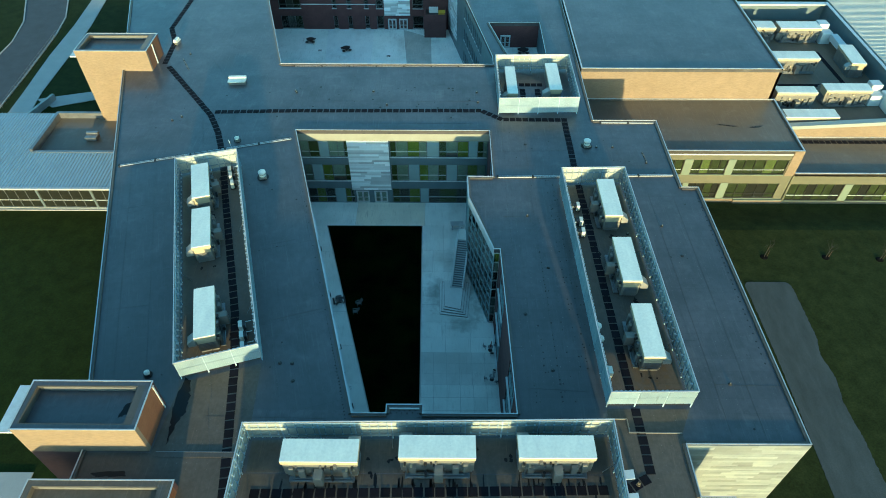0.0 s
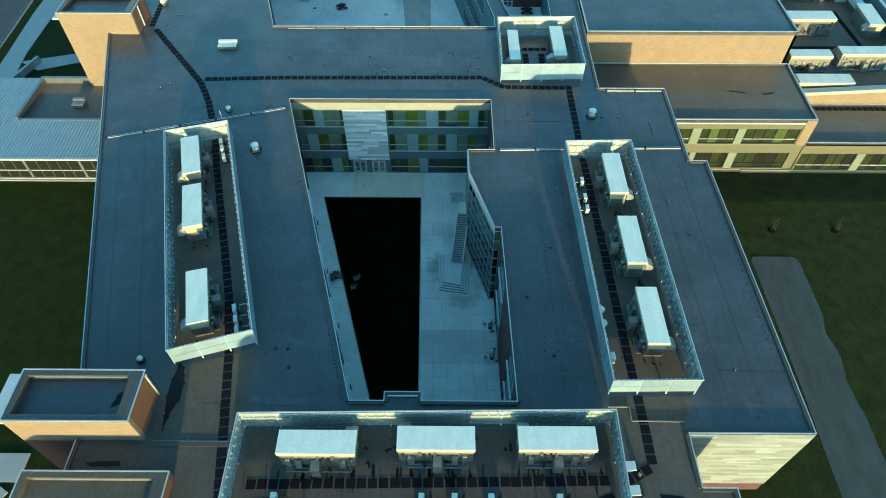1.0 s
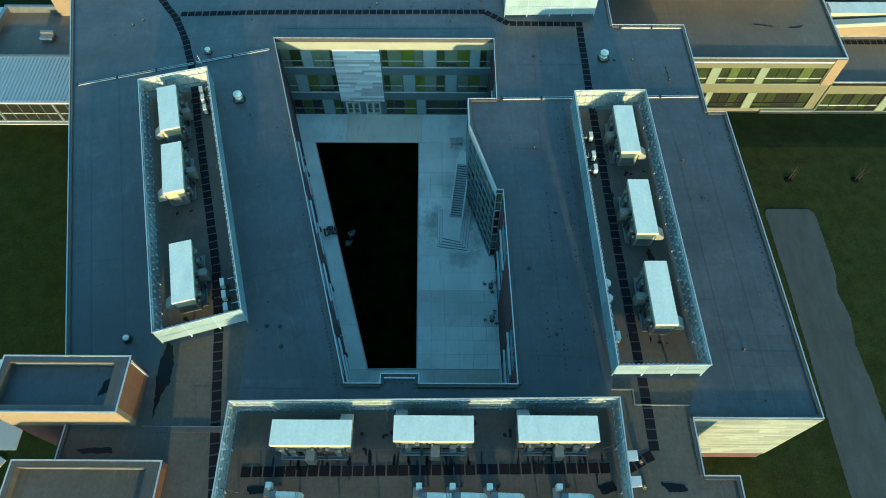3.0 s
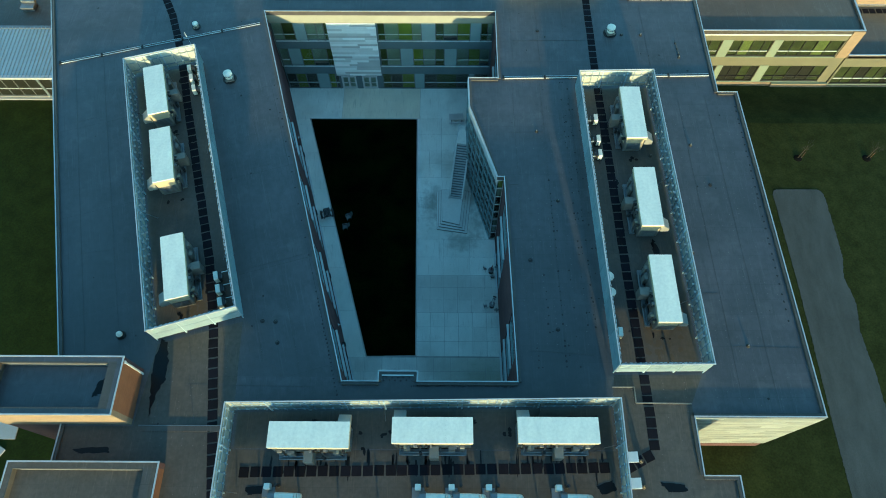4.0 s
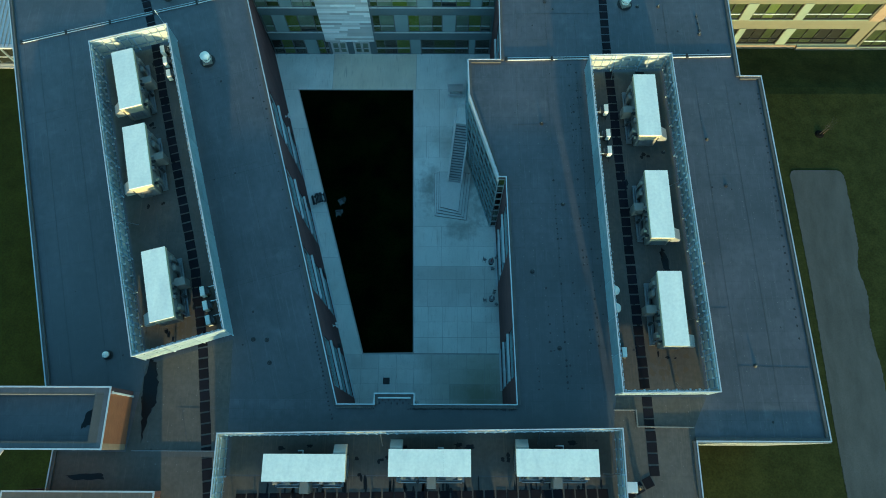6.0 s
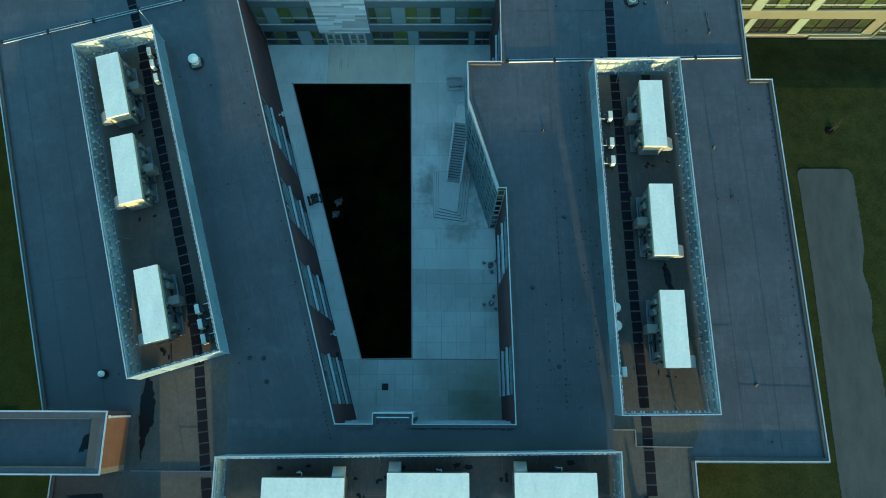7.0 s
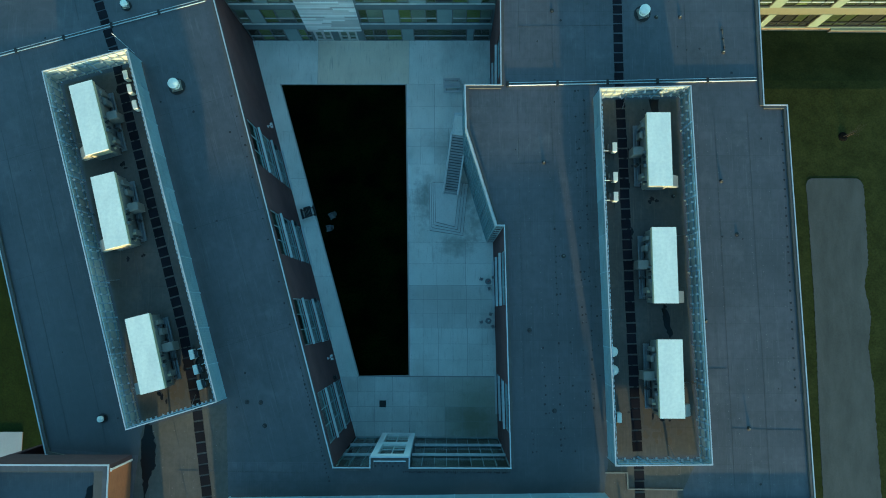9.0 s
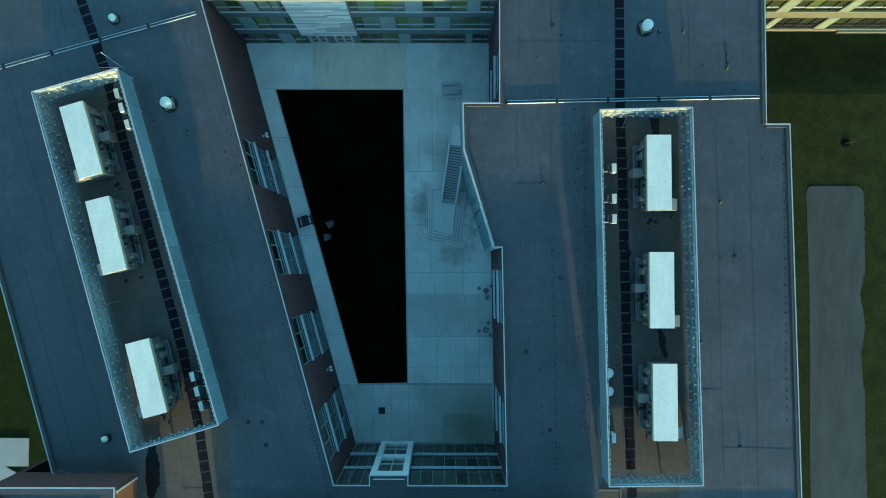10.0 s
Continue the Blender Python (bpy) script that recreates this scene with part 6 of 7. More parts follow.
def condenser(m):
    c = thing("condenser", "small white condensing unit on the roof", "condenser", "small condensers", m=m)
    part("case", boxes((-0.42, 0.42, -0.2, 0.2, 0.16, 0.95), chamfer=0.02), M_CAP, c)
    part("coil", boxes((-0.36, 0.36, -0.48, -0.204, 0.2, 0.84), chamfer=0.02), M_DARK, c, "dark coil and fan side")
    part("fan_grille", tube(bmesh.new(), (-0.1, -0.48, 0.55), (-0.1, -0.515, 0.55), 0.28, 14), M_GALV, c)
    part("wall_pipe", tube(bmesh.new(), (0.3, -0.5, 0.7), (0.3, -1.1, 0.7), 0.04, 6), M_SILL, c)
    for x in (-0.35, 0.35):
        part("foot", boxes((x - 0.06, x + 0.06, -0.3, 0.3, 0.004, 0.16)), M_BLACKRUB, c)
    part("pipe", tube(bmesh.new(), (0.42, 0, 0.3), (0.85, 0.05, 0.1), 0.04, 6), M_DARK, c)


for x, y, a in ((-27.9, 65.0, 106), (-27.45, 63.7, 106), (-26.9, 62.2, 106), (-20.8, 39.8, 106), (-20.4, 38.5, 106), (-20.0, 37.2, 106), (16.5, 58.3, -90), (16.5, 55.6, -90), (16.5, 53.8, -90), (16.3, 34.5, -90)):
    condenser(pose(x, y, Z_ROOF, 0, 0, a))

for y in (40.1, 38.5):
    v = thing("fan_dome", "round white fan dome beside the screen", "roof vent", "fan domes", m=pose(16.0, y, Z_ROOF))
    part("curb", boxes((-0.35, 0.35, -0.35, 0.35, 0.004, 0.35)), M_UNIT, v)
    bm = bmesh.new()
    bmesh.ops.create_uvsphere(bm, u_segments=14, v_segments=8, radius=0.46, matrix=Matrix.Translation((0, 0, 0.45)) @ Matrix.Diagonal((1, 1, 0.6, 1)))
    part("dome", bm, M_CAP, v, smooth=True)


def duct_fan(m):
    f = thing("exhaust_fan", "white exhaust fan with bent round duct", "exhaust fan", "exhaust fans on the south roof", m=m)
    part("base", boxes((-0.5, 0.5, -0.4, 0.4, 0.004, 0.3)), M_GALV, f)
    part("motor_box", boxes((-0.24, 0.24, 0.15, 0.6, 0.3, 1.1), chamfer=0.03), M_CAP, f)
    part("fan_drum", tube(bmesh.new(), (0.1, -0.3, 0.55), (0.65, -0.3, 0.55), 0.38, 14), M_GALV, f)
    part("duct", tube(bmesh.new(), (0.65, -0.3, 0.7), (2.2, -0.35, 0.7), 0.26, 12), M_CAP, f)
    bm = bmesh.new()
    for i in range(4):
        a0, a1 = radians(22.5 * i), radians(22.5 * (i + 1))
        tube(bm, (2.2 + 0.35 * math.sin(a0), -0.35, 0.35 + 0.35 * math.cos(a0)), (2.2 + 0.35 * math.sin(a1), -0.35, 0.35 + 0.35 * math.cos(a1)), 0.26, 12)
    part("elbow", bm, M_CAP, f)
    part("flue", tube(bmesh.new(), (0.75, 0.5, 0.004), (0.75, 0.5, 1.3), 0.13, 10), M_DARK, f)


for x in (-13.6, -1.5, 1.2, 4.2, 9.8):
    duct_fan(pose(x, 20.95, Z_ROOF))

for y, s in ((23.6, 1), (21.6, 1)):
    p = thing("access_flap", "white metal flap hinged open on the plant screen", "flap", "open flaps on the screen")
    m = Matrix.Translation((15.12, y, 15.3)) @ Matrix.Rotation(radians(-14), 4, "Y")
    part("leaf", boxes((0.06, 1.1, -0.42, 0.42, 0, 0.06), m=m, chamfer=0.015), M_WHITE, p)
    part("stay", boxes((0.0, 0.9, -0.02, 0.02, -0.25, -0.01), m=m), M_GALV, p)
    part("hinge", boxes((-0.1, 0.08, -0.45, 0.45, -0.03, 0.03), m=m), M_GALV, p)
    lamp = thing("pipe_stub", "short brown roof pipe stub beside the screen", "pipe", m=pose(16.9, y - 0.1, Z_ROOF))
    part("pipe", tube(bmesh.new(), (0, 0, 0.004), (0, 0, 0.55), 0.12, 10), M_RUST, lamp)
    part("collar", tube(bmesh.new(), (0, 0, 0.004), (0, 0, 0.15), 0.2, 10), M_RUST, lamp)

mast = thing("antenna_mast", "thin pale antenna mast on the plant screen corner", "antenna")
part("pole", tube(bmesh.new(), (-27.6, 67.4, Z_ROOF), (-28.1, 67.9, 17.0), 0.022, 6), M_SILL, mast)
part("arm", boxes((-29.6, -27.7, 67.3, 67.33, 14.6, 14.63)), M_SILL, mast)
part("arm", boxes((-29.3, -28.0, 67.0, 67.03, 14.9, 14.93)), M_SILL, mast)

STUBS = [(11.89, 48.55), (10.25, 57.1), (-22.6, 84.6), (-10.8, 84.6), (4.9, 84.4), (5.0, 81.7), (-38.0, 77.7), (-39.1, 76.8), (23.1, 70.9), (20.9, 70.9), (-22.4, 84.2), (27.0, 67.5), (26.3, 55.4), (21.9, 54.0), (24.4, 42.8), (-41.7, 95.5), (21.9, 38.6), (24.0, 50.2), (-8.5, 81.0), (27.8, 33.5)]
for x, y in STUBS:
    s = thing("pipe_stub", "short capped pipe stub through the membrane roof", "pipe", "pipe stubs", m=pose(x, y, Z_ROOF))
    part("pipe", tube(bmesh.new(), (0, 0, 0.004), (0, 0, 0.3), 0.055, 8), M_UNIT, s)
    part("boot", tube(bmesh.new(), (0, 0, 0.004), (0, 0, 0.14), 0.2, 10, 0.09), M_BLACKRUB, s)

def roof_drain(x, y, r=0.2):
    """A domed strainer in a dark clamping ring."""
    d = thing("roof_drain", "dark domed roof drain set in the membrane", "drain", "roof drains", m=pose(x, y, Z_ROOF))
    part("ring", tube(bmesh.new(), (0, 0, 0.004), (0, 0, 0.03), r, 16), M_BLACKRUB, d)
    bm = bmesh.new()
    bmesh.ops.create_uvsphere(bm, u_segments=12, v_segments=6, radius=r * 0.6, matrix=Matrix.Translation((0, 0, 0.05)) @ Matrix.Diagonal((1, 1, 0.6, 1)))
    part("strainer", bm, M_DARK, d, smooth=True)


for x, y in ((8.76, 41.93), (10.87, 34.95), (-16.09, 35.64), (-14.88, 35.6), (-14.48, 33.6), (27.5, 50.5), (11.2, 71.5)):
    roof_drain(x, y)
for a, b in (((26.9, 70.0), (27.1, 67.6)), ((-40.5, 90.5), (-42.5, 94.0))):
    s = thing("conduit", "thin dark conduit run on the roof", "conduit", "roof conduits")
    part("pipe", tube(bmesh.new(), (*a, Z_ROOF + 0.09), (*b, Z_ROOF + 0.09), 0.02, 6), M_RUST, s)
    for f in (0.15, 0.5, 0.85):
        x, y = a[0] + (b[0] - a[0]) * f, a[1] + (b[1] - a[1]) * f
        part("support_block", boxes((x - 0.12, x + 0.12, y - 0.08, y + 0.08, Z_ROOF + 0.004, Z_ROOF + 0.054)), M_BLACKRUB, s)


def puddle(pts, seed, label, z=Z_ROOF):
    """A flat irregular pool of standing water on the membrane."""
    rnd = random.Random(seed)
    line = []
    n = len(pts)
    for i in range(n):
        (x0, y0), (x1, y1) = pts[i], pts[(i + 1) % n]
        for k in range(6):
            f = k / 6
            line.append((x0 + (x1 - x0) * f + rnd.uniform(-0.11, 0.11), y0 + (y1 - y0) * f + rnd.uniform(-0.05, 0.05)))
    tagged(part("puddle", prism(bmesh.new(), line, z + 0.001, z + 0.018), M_PUDDLE), label, "puddle", "roof puddles")


POOL = "dark pool of standing water on the roof"
def vent_tee(x, y):
    """A white plastic vent pipe with a tee arm on top."""
    p = thing("vent_pipe", "thin white plastic vent pipe with a tee on the plant deck", "vent pipe", "vent pipes beside the south air units", m=pose(x, y, Z_ROOF + 0.0058))
    part("pipe_boot", tube(bmesh.new(), (0, 0, 0), (0, 0, 0.12), 0.12, 12, 0.07), M_BLACKRUB, p)
    part("riser", tube(bmesh.new(), (0, 0, 0.12), (0, 0, 1.45), 0.05, 10), M_DUCT, p, smooth=True)
    part("tee_arm", tube(bmesh.new(), (-0.02, 0, 1.48), (0.44, 0, 1.48), 0.055, 10), M_DUCT, p, smooth=True)
    part("outlet", tube(bmesh.new(), (0.40, -0.01, 1.48), (0.40, -0.26, 1.46), 0.05, 10), M_DUCT, p, smooth=True)


for x, y in ((-11.1, 26.3), (0.3, 26.55), (10.1, 26.75)):
    vent_tee(x, y)

for k, (x, y, r) in enumerate(((-12.9, 26.5, 0.3), (-10.5, 26.7, 0.22), (1.95, 26.8, 0.3), (2.9, 26.65, 0.36), (11.5, 27.0, 0.36), (-2.5, 26.6, 0.25))):
    puddle([(x - r, y), (x - 0.4 * r, y + 0.6 * r), (x + 0.8 * r, y + 0.55 * r), (x + 1.2 * r, y - 0.1 * r), (x + 0.5 * r, y - 0.6 * r), (x - 0.6 * r, y - 0.5 * r)], 20 + k, POOL)

puddle([(-24.9, 33.9), (-24.4, 33.6), (-23.9, 31.6), (-23.9, 30.2), (-24.4, 29.2), (-24.7, 26.9), (-24.9, 28.6), (-25.2, 30.2), (-25.3, 31.5)], 1, POOL)
puddle([(-28.1, 28.9), (-27.3, 29.9), (-27.2, 29.0), (-27.6, 28.2), (-28.2, 27.9)], 9, "dark pool of water on the tower roof", 17.6 - 0.75)
puddle([(42.5, 83.4), (43.2, 83.5), (44.4, 83.2), (45.6, 83.0), (45.0, 82.9), (43.6, 83.2)], 10, "thin pool along a low seam of the roof", 8.8)
puddle([(47.4, 82.7), (48.0, 82.9), (49.0, 83.0), (49.6, 83.2), (49.2, 82.8), (48.2, 82.6)], 11, "thin pool along a low seam of the roof", 8.8)
puddle([(20.5, 43.9), (21.0, 43.8), (21.5, 41.6), (21.1, 41.2), (20.7, 42.3)], 2, POOL)
puddle([(20.0, 63.0), (20.8, 63.0), (20.8, 61.4), (20.2, 61.2)], 3, POOL)
puddle([(-30.5, 24.3), (-27.6, 24.5), (-27.4, 24.0), (-30.0, 23.9)], 4, POOL)
puddle([(-15.6, 21.3), (-13.9, 21.5), (-13.7, 20.9), (-15.3, 20.7)], 5, POOL)
puddle([(18.2, 21.9), (20.2, 21.7), (20.4, 21.2), (18.8, 21.1)], 6, POOL)
puddle([(13.0, 21.6), (14.4, 22.0), (14.6, 21.2), (13.4, 20.9)], 7, POOL)
puddle([(17.6, 52.0), (17.95, 52.0), (17.95, 50.4), (17.65, 50.3)], 8, POOL)


def wet_stains():
    """Small dark damp spots round the air units, and drips below the south ones."""
    bm = bmesh.new()
    rnd = random.Random(77)

    def blot(x, y, a, b, turn, bm=bm, z=0.009):
        vs = []
        for k in range(12):
            t = k * math.pi / 6
            r = rnd.uniform(0.65, 1.2)
            u, v = a * r * math.cos(t), b * r * math.sin(t)
            vs.append(bm.verts.new((x + u * math.cos(turn) - v * math.sin(turn), y + u * math.sin(turn) + v * math.cos(turn), Z_ROOF + 0.006 + z)))
        bm.faces.new(vs)
    for q in spots:
        c = q.translation
        r = q.to_3x3().normalized()
        for i in range(9):
            d = r @ Vector((rnd.uniform(1.9, 2.6), rnd.uniform(-3.4, 3.2), 0))
            blot(c.x + d.x, c.y + d.y, rnd.uniform(0.06, 0.2), rnd.uniform(0.1, 0.5), 0.28 if c.x < -15 else 0.0)
        for i in range(3):
            d = r @ Vector((rnd.uniform(-0.8, 1.0), rnd.uniform(-4.4, -3.5), 0))
            blot(c.x + d.x, c.y + d.y, rnd.uniform(0.1, 0.25), rnd.uniform(0.1, 0.3), 0)
    for i in range(40):
        blot(rnd.uniform(-15, 14), rnd.uniform(22.6, 24.2), rnd.uniform(0.05, 0.14), rnd.uniform(0.4, 1.1), 0)
    # Brown blots: rust, and sun patches painted on the decks inside the screens.
    rust = bmesh.new()
    for x, y, a, b in ((-21.6, 37.6, 1.0, 1.3), (-22.6, 36.4, 1.3, 0.7), (-20.6, 36.3, 0.8, 0.6), (-21.9, 40.6, 0.35, 1.3), (20.0, 33.0, 1.6, 1.2), (21.9, 36.5, 0.35, 2.6), (21.9, 46.5, 0.3, 2.4), (21.8, 56.5, 0.3, 2.6), (18.9, 34.4, 0.4, 0.9)):
        for k in range(16):
            blot(x + a * rnd.gauss(0, 0.5), y + b * rnd.gauss(0, 0.5), rnd.uniform(0.08, 0.3), rnd.uniform(0.1, 0.4), 0.25 if x < 0 else 0.0, rust, 0.0025 + 0.0001 * k)
    tagged(part("rust_sun_patch", rust, M_RUST), "brown rust and painted sun patches on the membrane by the units", "stain", kind="stuff")
    tagged(part("damp_stain", bm, M_PUDDLE), "small dark damp stains round the air units", "stain", kind="stuff")


wet_stains()


def laps():
    """Raised lap strips between membrane sheets: along each wing every 3.05 m, and the cuts across them."""
    bm = bmesh.new()
    rnd = random.Random(4)

    def strip(x0, y0, x1, y1, w=0.017):
        m, L = along((x0, y0), (x1, y1))
        a = 0.0
        while a < L - 0.05:
            b = min(L, a + rnd.uniform(3.0, 9.0))
            d = rnd.uniform(-0.02, 0.02)
            box(bm, a, b, d - w, d + w, Z_ROOF + 0.0032, Z_ROOF + 0.014, m)
            a = b
    c, n = math.cos(radians(16.0)), math.sin(radians(16.0))
    for k in range(7):
        d = -21.42 + 3.05 * k
        lo, hi = (31.8, 67.5) if k < 6 else (31.5, 62.0)
        strip((d - lo * n) / c, lo, (d - hi * n) / c, hi)
    for x in (7.87, 10.98, 14.0, 25.9, 28.95):
        strip(x + 0.47, 31.3 if x < 20 else 28.0, x, 63.7 if x < 20 else 61.8)
    for k in range(4):
        strip(8.2 + 3.05 * k if k < 3 else 23.6, 65.4, 8.0 + 3.05 * k if k < 3 else 23.5, 76.2)
    for x0, y0, x1, y1 in ((26.2, 33.5, 32.6, 33.3), (24.0, 38.6, 26.0, 38.6), (23.7, 36.9, 24.5, 36.9), (8.3, 33.0, 14.2, 32.6), (6.75, 50.5, 8.0, 50.5), (6.9, 44.25, 8.2, 44.25), (7.1, 37.7, 8.3, 37.7), (7.3, 57.0, 10.9, 57.1), (-22.0, 29.8, -11.0, 29.6), (-39.6, 58.0, -37.0, 58.8), (-36.9, 42.1, -31.5, 42.9), (-18.2, 40.9, -12.1, 42.8), (-20.5, 52.0, -17.4, 52.9), (8.0, 70.0, 16.8, 70.1), (-20.0, 82.0, 6.0, 82.1), (-20.0, 76.4, 4.0, 76.4), (-4.0, 76.0, -4.0, 91.0), (-14.0, 76.0, -14.2, 91.0), (-33.0, 70.6, -36.6, 84.0), (-29.0, 81.0, -39.0, 96.0), (-21.6, 86.0, -21.7, 91.5)):
        strip(x0, y0, x1, y1)
    for x in (-27.9, -24.9, -21.9):
        strip(x, 30.6, x + 1.2, 26.4)
    tagged(part("membrane_lap", bm, M_LAP), "dark lap strips between membrane sheets", "roof seam", kind="stuff")


M_LAP = mat("lap_sealant", (0.036, 0.036, 0.036), 0.6, (0.062, 0.060, 0.058), 0.5, 1.0)
laps()


def specks():
    """Many small dark fastener patches on the membrane."""
    bm = bmesh.new()
    rnd = random.Random(21)
    spots = []
    for x, y0, y1, gaps in ((11.0, 31, 50, (0.5, 0.9, 1.6)), (13.2, 33, 62, (0.7, 1.2, 2.4)), (13.95, 33, 62, (0.4, 0.8, 1.3, 2.2)), (14.55, 34, 50, (1.4, 2.6, 4.0)), (9.7, 33, 40, (0.8, 1.7, 2.6)), (12.15, 31, 43, (0.5, 1.0, 2.8)), (8.5, 31, 33, (0.4, 0.7))):
        y = y0
        while y < y1:
            y += rnd.choice(gaps)
            r = rnd.uniform(0.05, 0.11)
            spots.append((x + rnd.uniform(-0.07, 0.07) - (y - 62) * 0.0145, y, r))
            if rnd.random() < 0.25:
                spots.append((x + 0.32 - (y - 62) * 0.0145, y + 0.05, r * 0.8))
    for i in range(52):
        if rnd.random() < 0.82:
            spots.append((-2.3 + i * 0.18, 29.72 + rnd.uniform(-0.05, 0.05), rnd.uniform(0.05, 0.09)))
    for i in range(13):
        spots.append((-5.0 + i * 0.25, (30.45, 30.2)[i % 2] + rnd.uniform(-0.06, 0.06), rnd.uniform(0.05, 0.09)))
    for i in range(7):
        spots.append((-1.75, 29.8 + i * 0.16, 0.08))
        spots.append((-5.25, 29.8 + i * 0.16, 0.06))
    for i in range(26):
        y = 28.9 + i * 0.36
        spots.append((-9.05 - 0.2822 * (y - 30.1) + rnd.uniform(-0.05, 0.05), y, rnd.uniform(0.05, 0.10)))
    for i in range(14):
        y = 38.6 + i * 1.9
        spots.append((-9.05 - 0.2822 * (y - 30.1), y, 0.08))
    for i in range(110):
        spots.append((rnd.uniform(-45, 31), rnd.uniform(26, 90), rnd.uniform(0.05, 0.13)))
    for i in range(30):
        spots.append((32.0, 36 + i * 0.85 + rnd.uniform(-0.2, 0.2), 0.1))
    for i in range(24):
        spots.append((rnd.uniform(-20, 5), rnd.uniform(80, 86), rnd.uniform(0.08, 0.2)))
    def over(poly, x, y):
        return sum((y0 > y) != (y1 > y) and x < x0 + (y - y0) * (x1 - x0) / (y1 - y0) for (x0, y0), (x1, y1) in zip(poly, poly[1:] + poly[:1])) % 2
    spots = [s for s in spots if over(OUTER, s[0], s[1]) and not over(COURT, s[0], s[1]) and not over(NCOURT, s[0], s[1])]
    for x, y, r in spots:
        vs = [bm.verts.new((x + r * rnd.uniform(0.8, 1.2) * math.cos(a), y + r * rnd.uniform(0.8, 1.3) * math.sin(a), Z_ROOF + 0.016)) for a in [k * math.pi / 4 for k in range(8)]]
        bm.faces.new(vs)
    tagged(part("membrane_patch", bm, M_BLACKRUB), "many small black patches on the membrane roof", "roof patch", kind="stuff")


specks()


def fastener_plates():
    """Rows of pale fastener plates that show through the membrane sheets."""
    bm = bmesh.new()
    rnd = random.Random(52)
    for x0, x1, y0, y1 in ((24.2, 32.4, 28.2, 61.0), (16.0, 21.6, 22.8, 30.4), (-24.2, -18.2, 24.6, 33.2), (8.0, 14.2, 33.0, 60.0), (-22.3, -18.4, 11.0, 22.5), (16.2, 23.8, 10.5, 21.5)):
        x = x0
        while x < x1:
            y = y0
            while y < y1:
                if rnd.random() < 0.5:
                    r, u, v = rnd.uniform(0.025, 0.05), x + rnd.uniform(-0.05, 0.05), y + rnd.uniform(-0.08, 0.08)
                    bm.faces.new([bm.verts.new((u + r * math.cos(a), v + r * math.sin(a), Z_ROOF + 0.0155)) for a in (0, 1.05, 2.1, 3.14, 4.19, 5.24)])
                y += 0.61
            x += 0.92
    tagged(part("fastener_plate", bm, M_PLATE), "rows of small pale fastener plates on the membrane", "roof fasteners", kind="stuff")


M_PLATE = mat("dusty_fastener_plate", (0.15, 0.14, 0.125), 0.7, (0.08, 0.076, 0.07), 0.8, 1.0)
fastener_plates()

# ---- young trees on the east lawn ----


def sapling(x, y, seed):
    rnd = random.Random(seed)
    t = thing("sapling", "bare young tree in a dark mulch ring on the lawn", "tree", "saplings on the east lawn", m=pose(x, y, -0.06))
    part("trunk", tube(bmesh.new(), (0, 0, 0), (0.05, 0.03, 2.3), 0.05, 7, 0.03), M_BARK, t)
    for i in range(10):
        bm = bmesh.new()
        z = 1.0 + 1.4 * i / 10
        a, l = rnd.uniform(0, 6.28), rnd.uniform(0.7, 1.5)
        e = Vector((math.cos(a) * l * 0.6, math.sin(a) * l * 0.6, z + l * 0.8))
        tube(bm, (0.03, 0.02, z), e, 0.014, 5, 0.004)
        for k in range(4):
            b = Vector((0.03, 0.02, z)).lerp(e, rnd.uniform(0.4, 0.95))
            tube(bm, b, b + Vector((rnd.uniform(-0.4, 0.4), rnd.uniform(-0.4, 0.4), rnd.uniform(0.1, 0.5))), 0.006, 4, 0.002)
        part("branch", bm, M_BARK, t)
    part("mulch_ring", tube(bmesh.new(), (0, 0, 0.0), (0, 0, 0.1), 0.55, 14, 0.35), M_MULCH, t)
    part("stake", tube(bmesh.new(), (0.4, 0, 0), (0.4, 0, 1.3), 0.03, 5), M_WOODBR, t)


sapling(46.3, 63.4, 1)
sapling(55.2, 63.4, 2)
sapling(62.8, 63.0, 3)

# ---- pieces of floors and roofs ----


def clip(poly, a, b):
    """The part of a plan polygon to the left of the line from a to b."""
    out = []
    n = len(poly)

    def side(p):
        return (b[0] - a[0]) * (p[1] - a[1]) - (b[1] - a[1]) * (p[0] - a[0])
    for i in range(n):
        p, q = poly[i], poly[(i + 1) % n]
        sp, sq = side(p), side(q)
        if sp >= 0:
            out.append(p)
        if (sp > 0 > sq) or (sp < 0 < sq):
            f = sp / (sp - sq)
            out.append((p[0] + (q[0] - p[0]) * f, p[1] + (q[1] - p[1]) * f))
    return out


PAVING = new("paving")
tagged(PAVING, "pale concrete courtyard paving slabs with recessed joints", "paving", kind="structure")


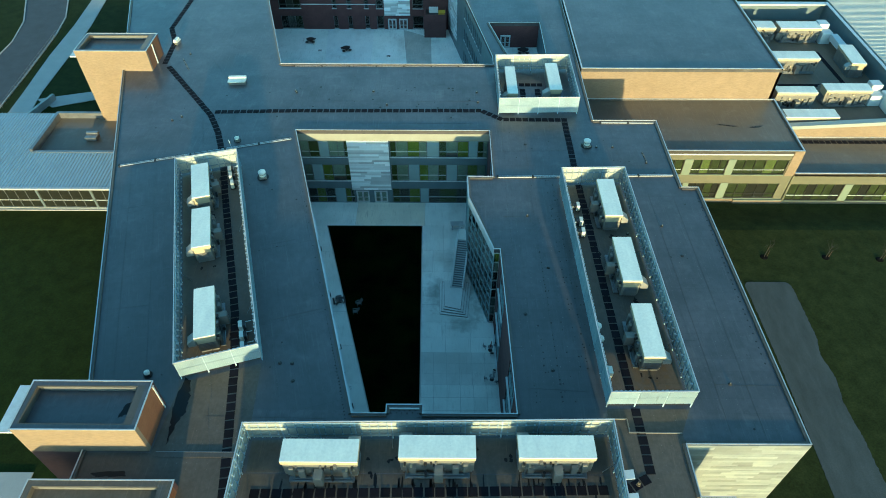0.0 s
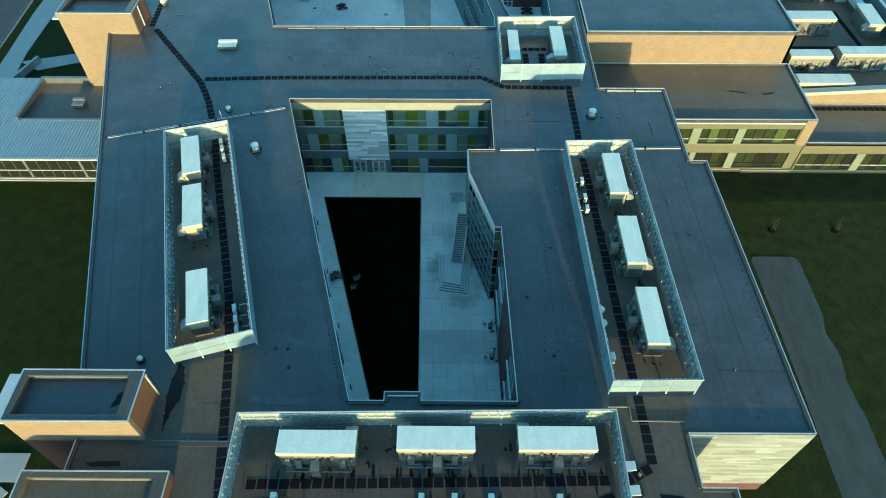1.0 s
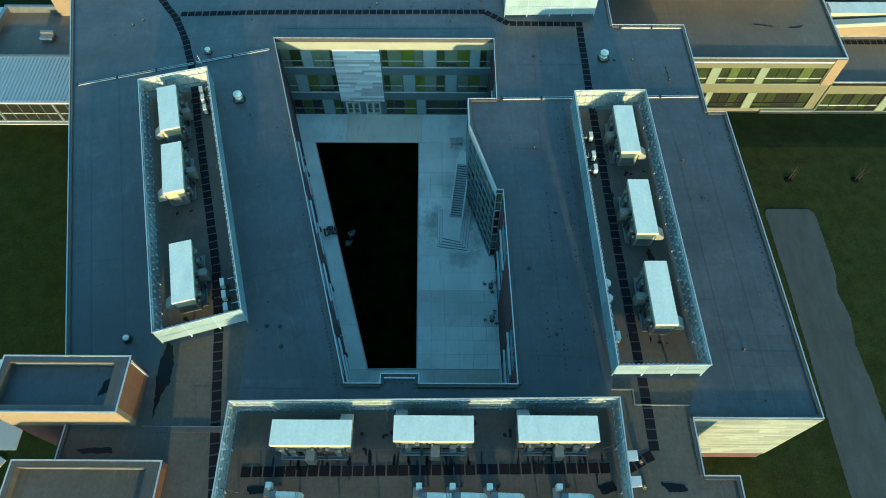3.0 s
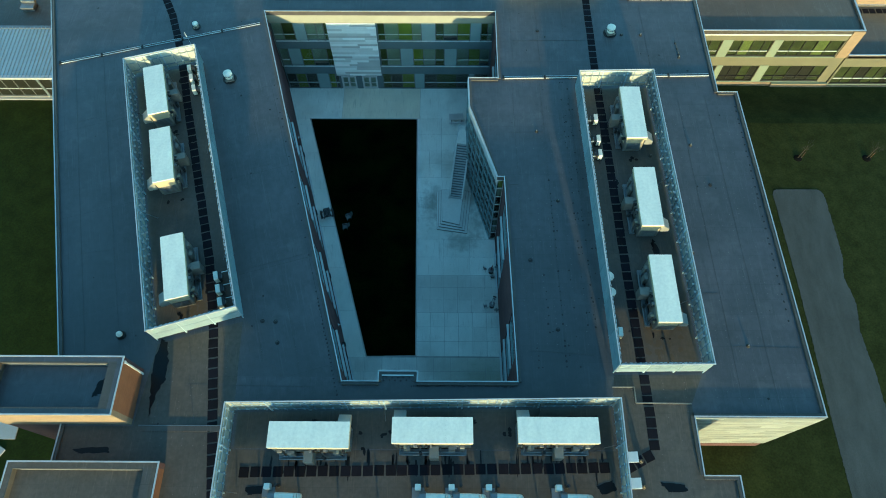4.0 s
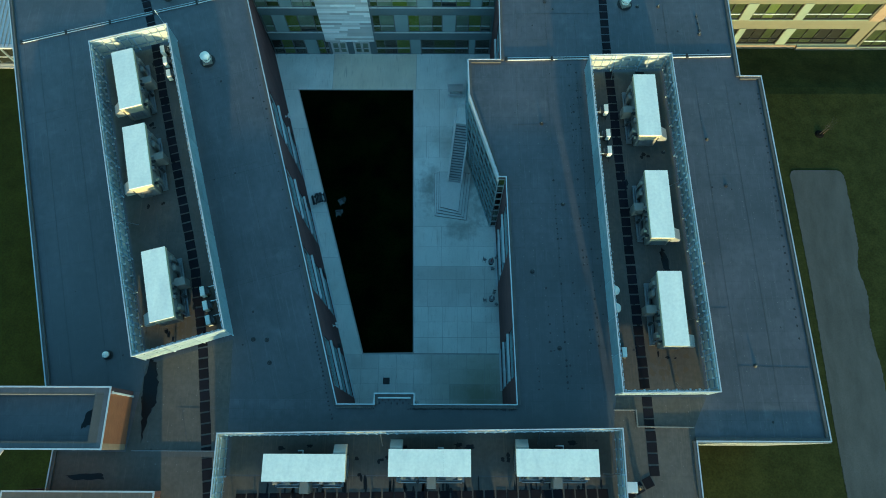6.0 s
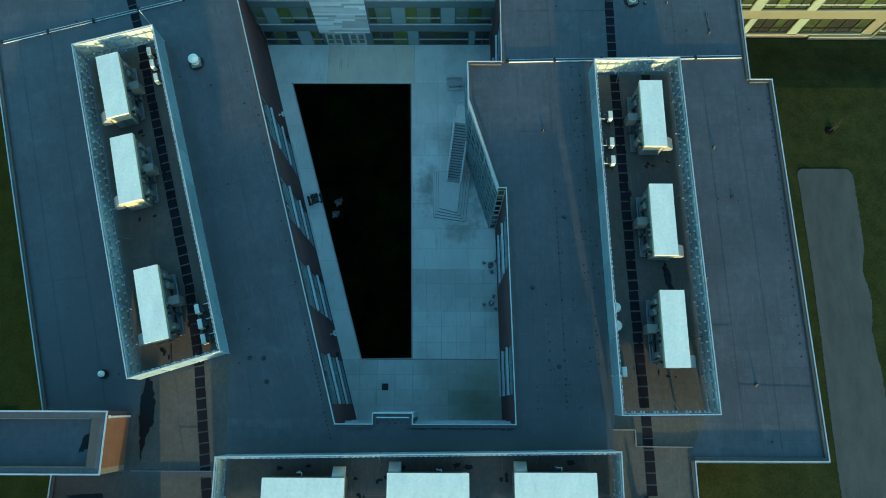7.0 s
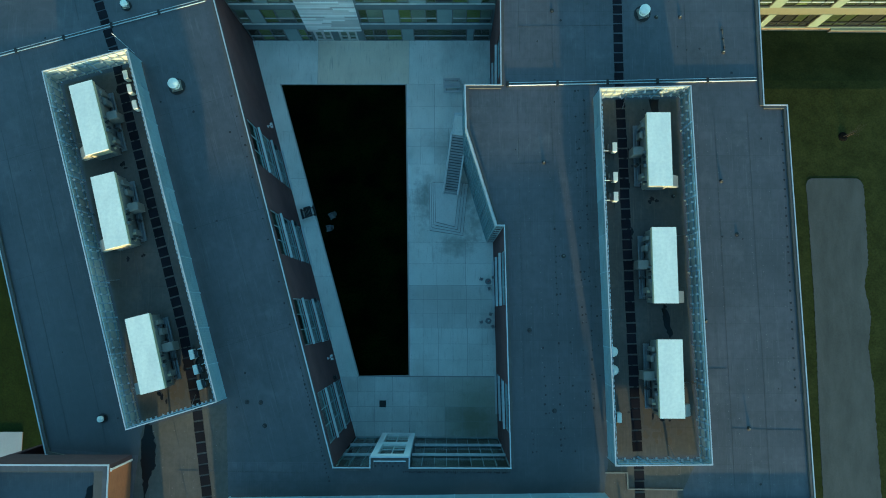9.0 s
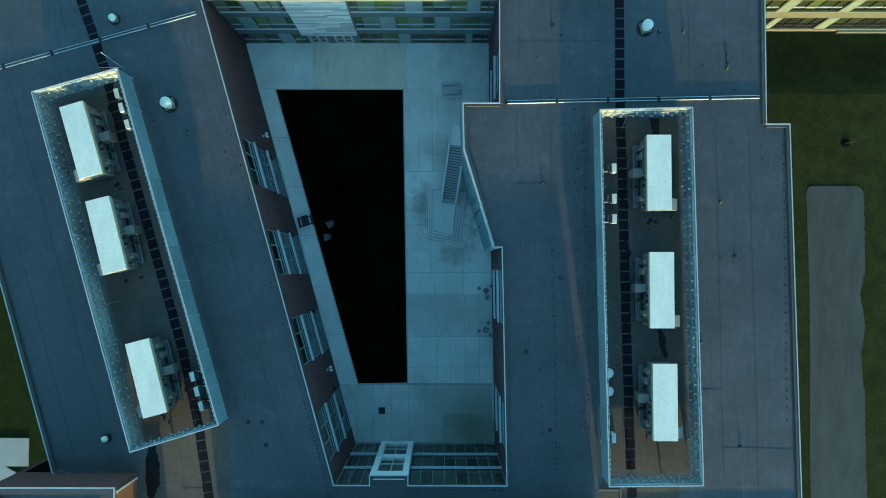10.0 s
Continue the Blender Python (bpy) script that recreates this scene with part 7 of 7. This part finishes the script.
def pave(region, nx, ny, pick):
    """Slabs over a convex plan region (anticlockwise), on a grid, each with its joint."""
    xs, ys = [p[0] for p in region], [p[1] for p in region]
    x0, x1, y0, y1 = min(xs), max(xs), min(ys), max(ys)
    g = 0.014
    for i in range(nx):
        for j in range(ny):
            a, b = x0 + (x1 - x0) * i / nx, x0 + (x1 - x0) * (i + 1) / nx
            c, d = y0 + (y1 - y0) * j / ny, y0 + (y1 - y0) * (j + 1) / ny
            poly = [(a + g, c + g), (b - g, c + g), (b - g, d - g), (a + g, d - g)]
            for k in range(len(region)):
                if len(poly) > 2:
                    poly = clip(poly, region[k], region[(k + 1) % len(region)])
            clean = []
            for p in poly:
                if not clean or (abs(p[0] - clean[-1][0]) + abs(p[1] - clean[-1][1])) > 0.02:
                    clean.append(p)
            if len(clean) > 2 and (abs(clean[0][0] - clean[-1][0]) + abs(clean[0][1] - clean[-1][1])) < 0.02:
                clean.pop()
            if len(clean) < 3:
                continue
            part("slab", prism(bmesh.new(), clean, -0.05, 0.0), pick((a + b) / 2, (c + d) / 2), PAVING)


def cw_x(y):
    """The courtyard's west wall."""
    return -8.4 - (y - 30.1) * 12.5 / 44.3


def lw_x(y):
    """The lawn's west edge, outside its kerb."""
    return -8.25 - (y - 36.6) * 9.4 / 32.8


def le_x(y):
    """The lawn's east edge, outside its kerb."""
    return -2.57 - (y - 36.7) * 0.6 / 32.7


pave([(cw_x(69.52), 69.52), (-13.4, 69.52), (-13.4, 74.72), (cw_x(74.72), 74.72)], 1, 1, lambda x, y: M_CONC)
pave([(-13.4, 69.52), (-2.9, 69.52), (-2.9, 74.72), (-13.4, 74.72)], 1, 1, lambda x, y: M_CONC_TAN)
pave([(-2.9, 69.52), (6.4, 69.52), (6.4, 74.72), (-2.9, 74.72)], 1, 1, lambda x, y: M_CONC)
pave([(cw_x(36.48), 36.48), (lw_x(36.48), 36.48), (lw_x(69.52), 69.52), (cw_x(69.52), 69.52)], 1, 6, lambda x, y: M_CONC)
pave([(le_x(64.3), 64.3), (6.4, 64.3), (6.4, 69.52), (le_x(69.52), 69.52)], 3, 2, lambda x, y: M_CONC)
pave([(le_x(60.2), 60.2), (3.2, 60.2), (3.1, 64.3), (le_x(64.3), 64.3)], 4, 2, lambda x, y: M_CONC)
pave([(le_x(51.3), 51.3), (5.9, 51.3), (3.2, 60.2), (le_x(60.2), 60.2)], 2, 3, lambda x, y: M_CONC)
pave([(le_x(36.6), 36.6), (6.95, 36.6), (6.83, 41.8), (le_x(41.8), 41.8)], 6, 3, lambda x, y: M_CONC)
pave([(le_x(41.8), 41.8), (6.83, 41.8), (6.72, 46.5), (le_x(46.5), 46.5)], 6, 3, lambda x, y: M_CONC_MID)
pave([(le_x(46.5), 46.5), (6.72, 46.5), (6.6, 51.3), (le_x(51.3), 51.3)], 3, 2, lambda x, y: M_CONC)
pave([(cw_x(30.12), 30.12), (6.98, 30.12), (6.9, 36.48), (cw_x(36.48), 36.48)], 9, 4, lambda x, y: M_CONC_DARK if x > 1.5 and y < 34.0 else M_CONC_MID)


# walkway pads
def pad_mesh(name, a, b):
    bm = boxes((-a / 2, a / 2, -b / 2, b / 2, 0.004, 0.035), chamfer=0.012)
    me = bpy.data.meshes.new(name)
    bm.to_mesh(me)
    bm.free()
    me.materials.append(M_PAD)
    return me


PAD = pad_mesh("walkway_pad", 0.84, 0.80)


def pads(line, pitch=0.93, zmap=Z_ROOF):
    rnd = random.Random(int(line[0][0] * 10) + 7)
    rest = 0.0
    for i in range(len(line) - 1):
        a, b = Vector(line[i]), Vector(line[i + 1])
        L = (b - a).length
        d = (b - a) / L
        ang = math.degrees(math.atan2(d.y, d.x)) - 90
        s = rest
        while s < L:
            p = a + d * s
            ob = new("walkway_pad", PAD)
            ob.parent = roof
            ob.matrix_basis = pose(p.x + rnd.uniform(-0.02, 0.02), p.y + rnd.uniform(-0.02, 0.02), zmap, 0, 0, ang + rnd.uniform(-1.5, 1.5))
            s += pitch
        rest = s - L


pads([(-17.6, 17.0), (-18.3, 21.0), (-19.4, 28.2), (-20.5, 35.1), (-22.0, 41.9), (-24.8, 51.3), (-27.4, 60.0), (-29.6, 67.8), (-31.8, 74.0), (-34.0, 78.3), (-44.4, 92.0)])
pads([(-45.0, 92.8), (-45.4, 99.5), (-47.4, 104.2), (-46.9, 118.0)])
pads([(-33.1, 79.0), (-22.4, 79.4), (5.4, 79.6), (8.3, 77.4), (17.4, 77.3)])
pads([(17.3, 76.3), (17.3, 63.8)])
pads([(17.35, 62.6), (17.45, 58.3), (17.75, 43.1), (18.05, 31.4)])
pads([(18.1, 30.4), (18.2, 24.6)])
pads([(17.6, 23.9), (15.6, 22.9)])
pads([(-15.9, 22.5), (14.6, 23.0)])
pads([(11.9, 86.6), (15.0, 86.6)])
pads([(11.9, 80.4), (11.9, 85.8)])
pads([(14.2, 80.4), (14.2, 85.8)])
pads([(56.5, 84.5), (86.0, 84.5)], zmap=4.72)
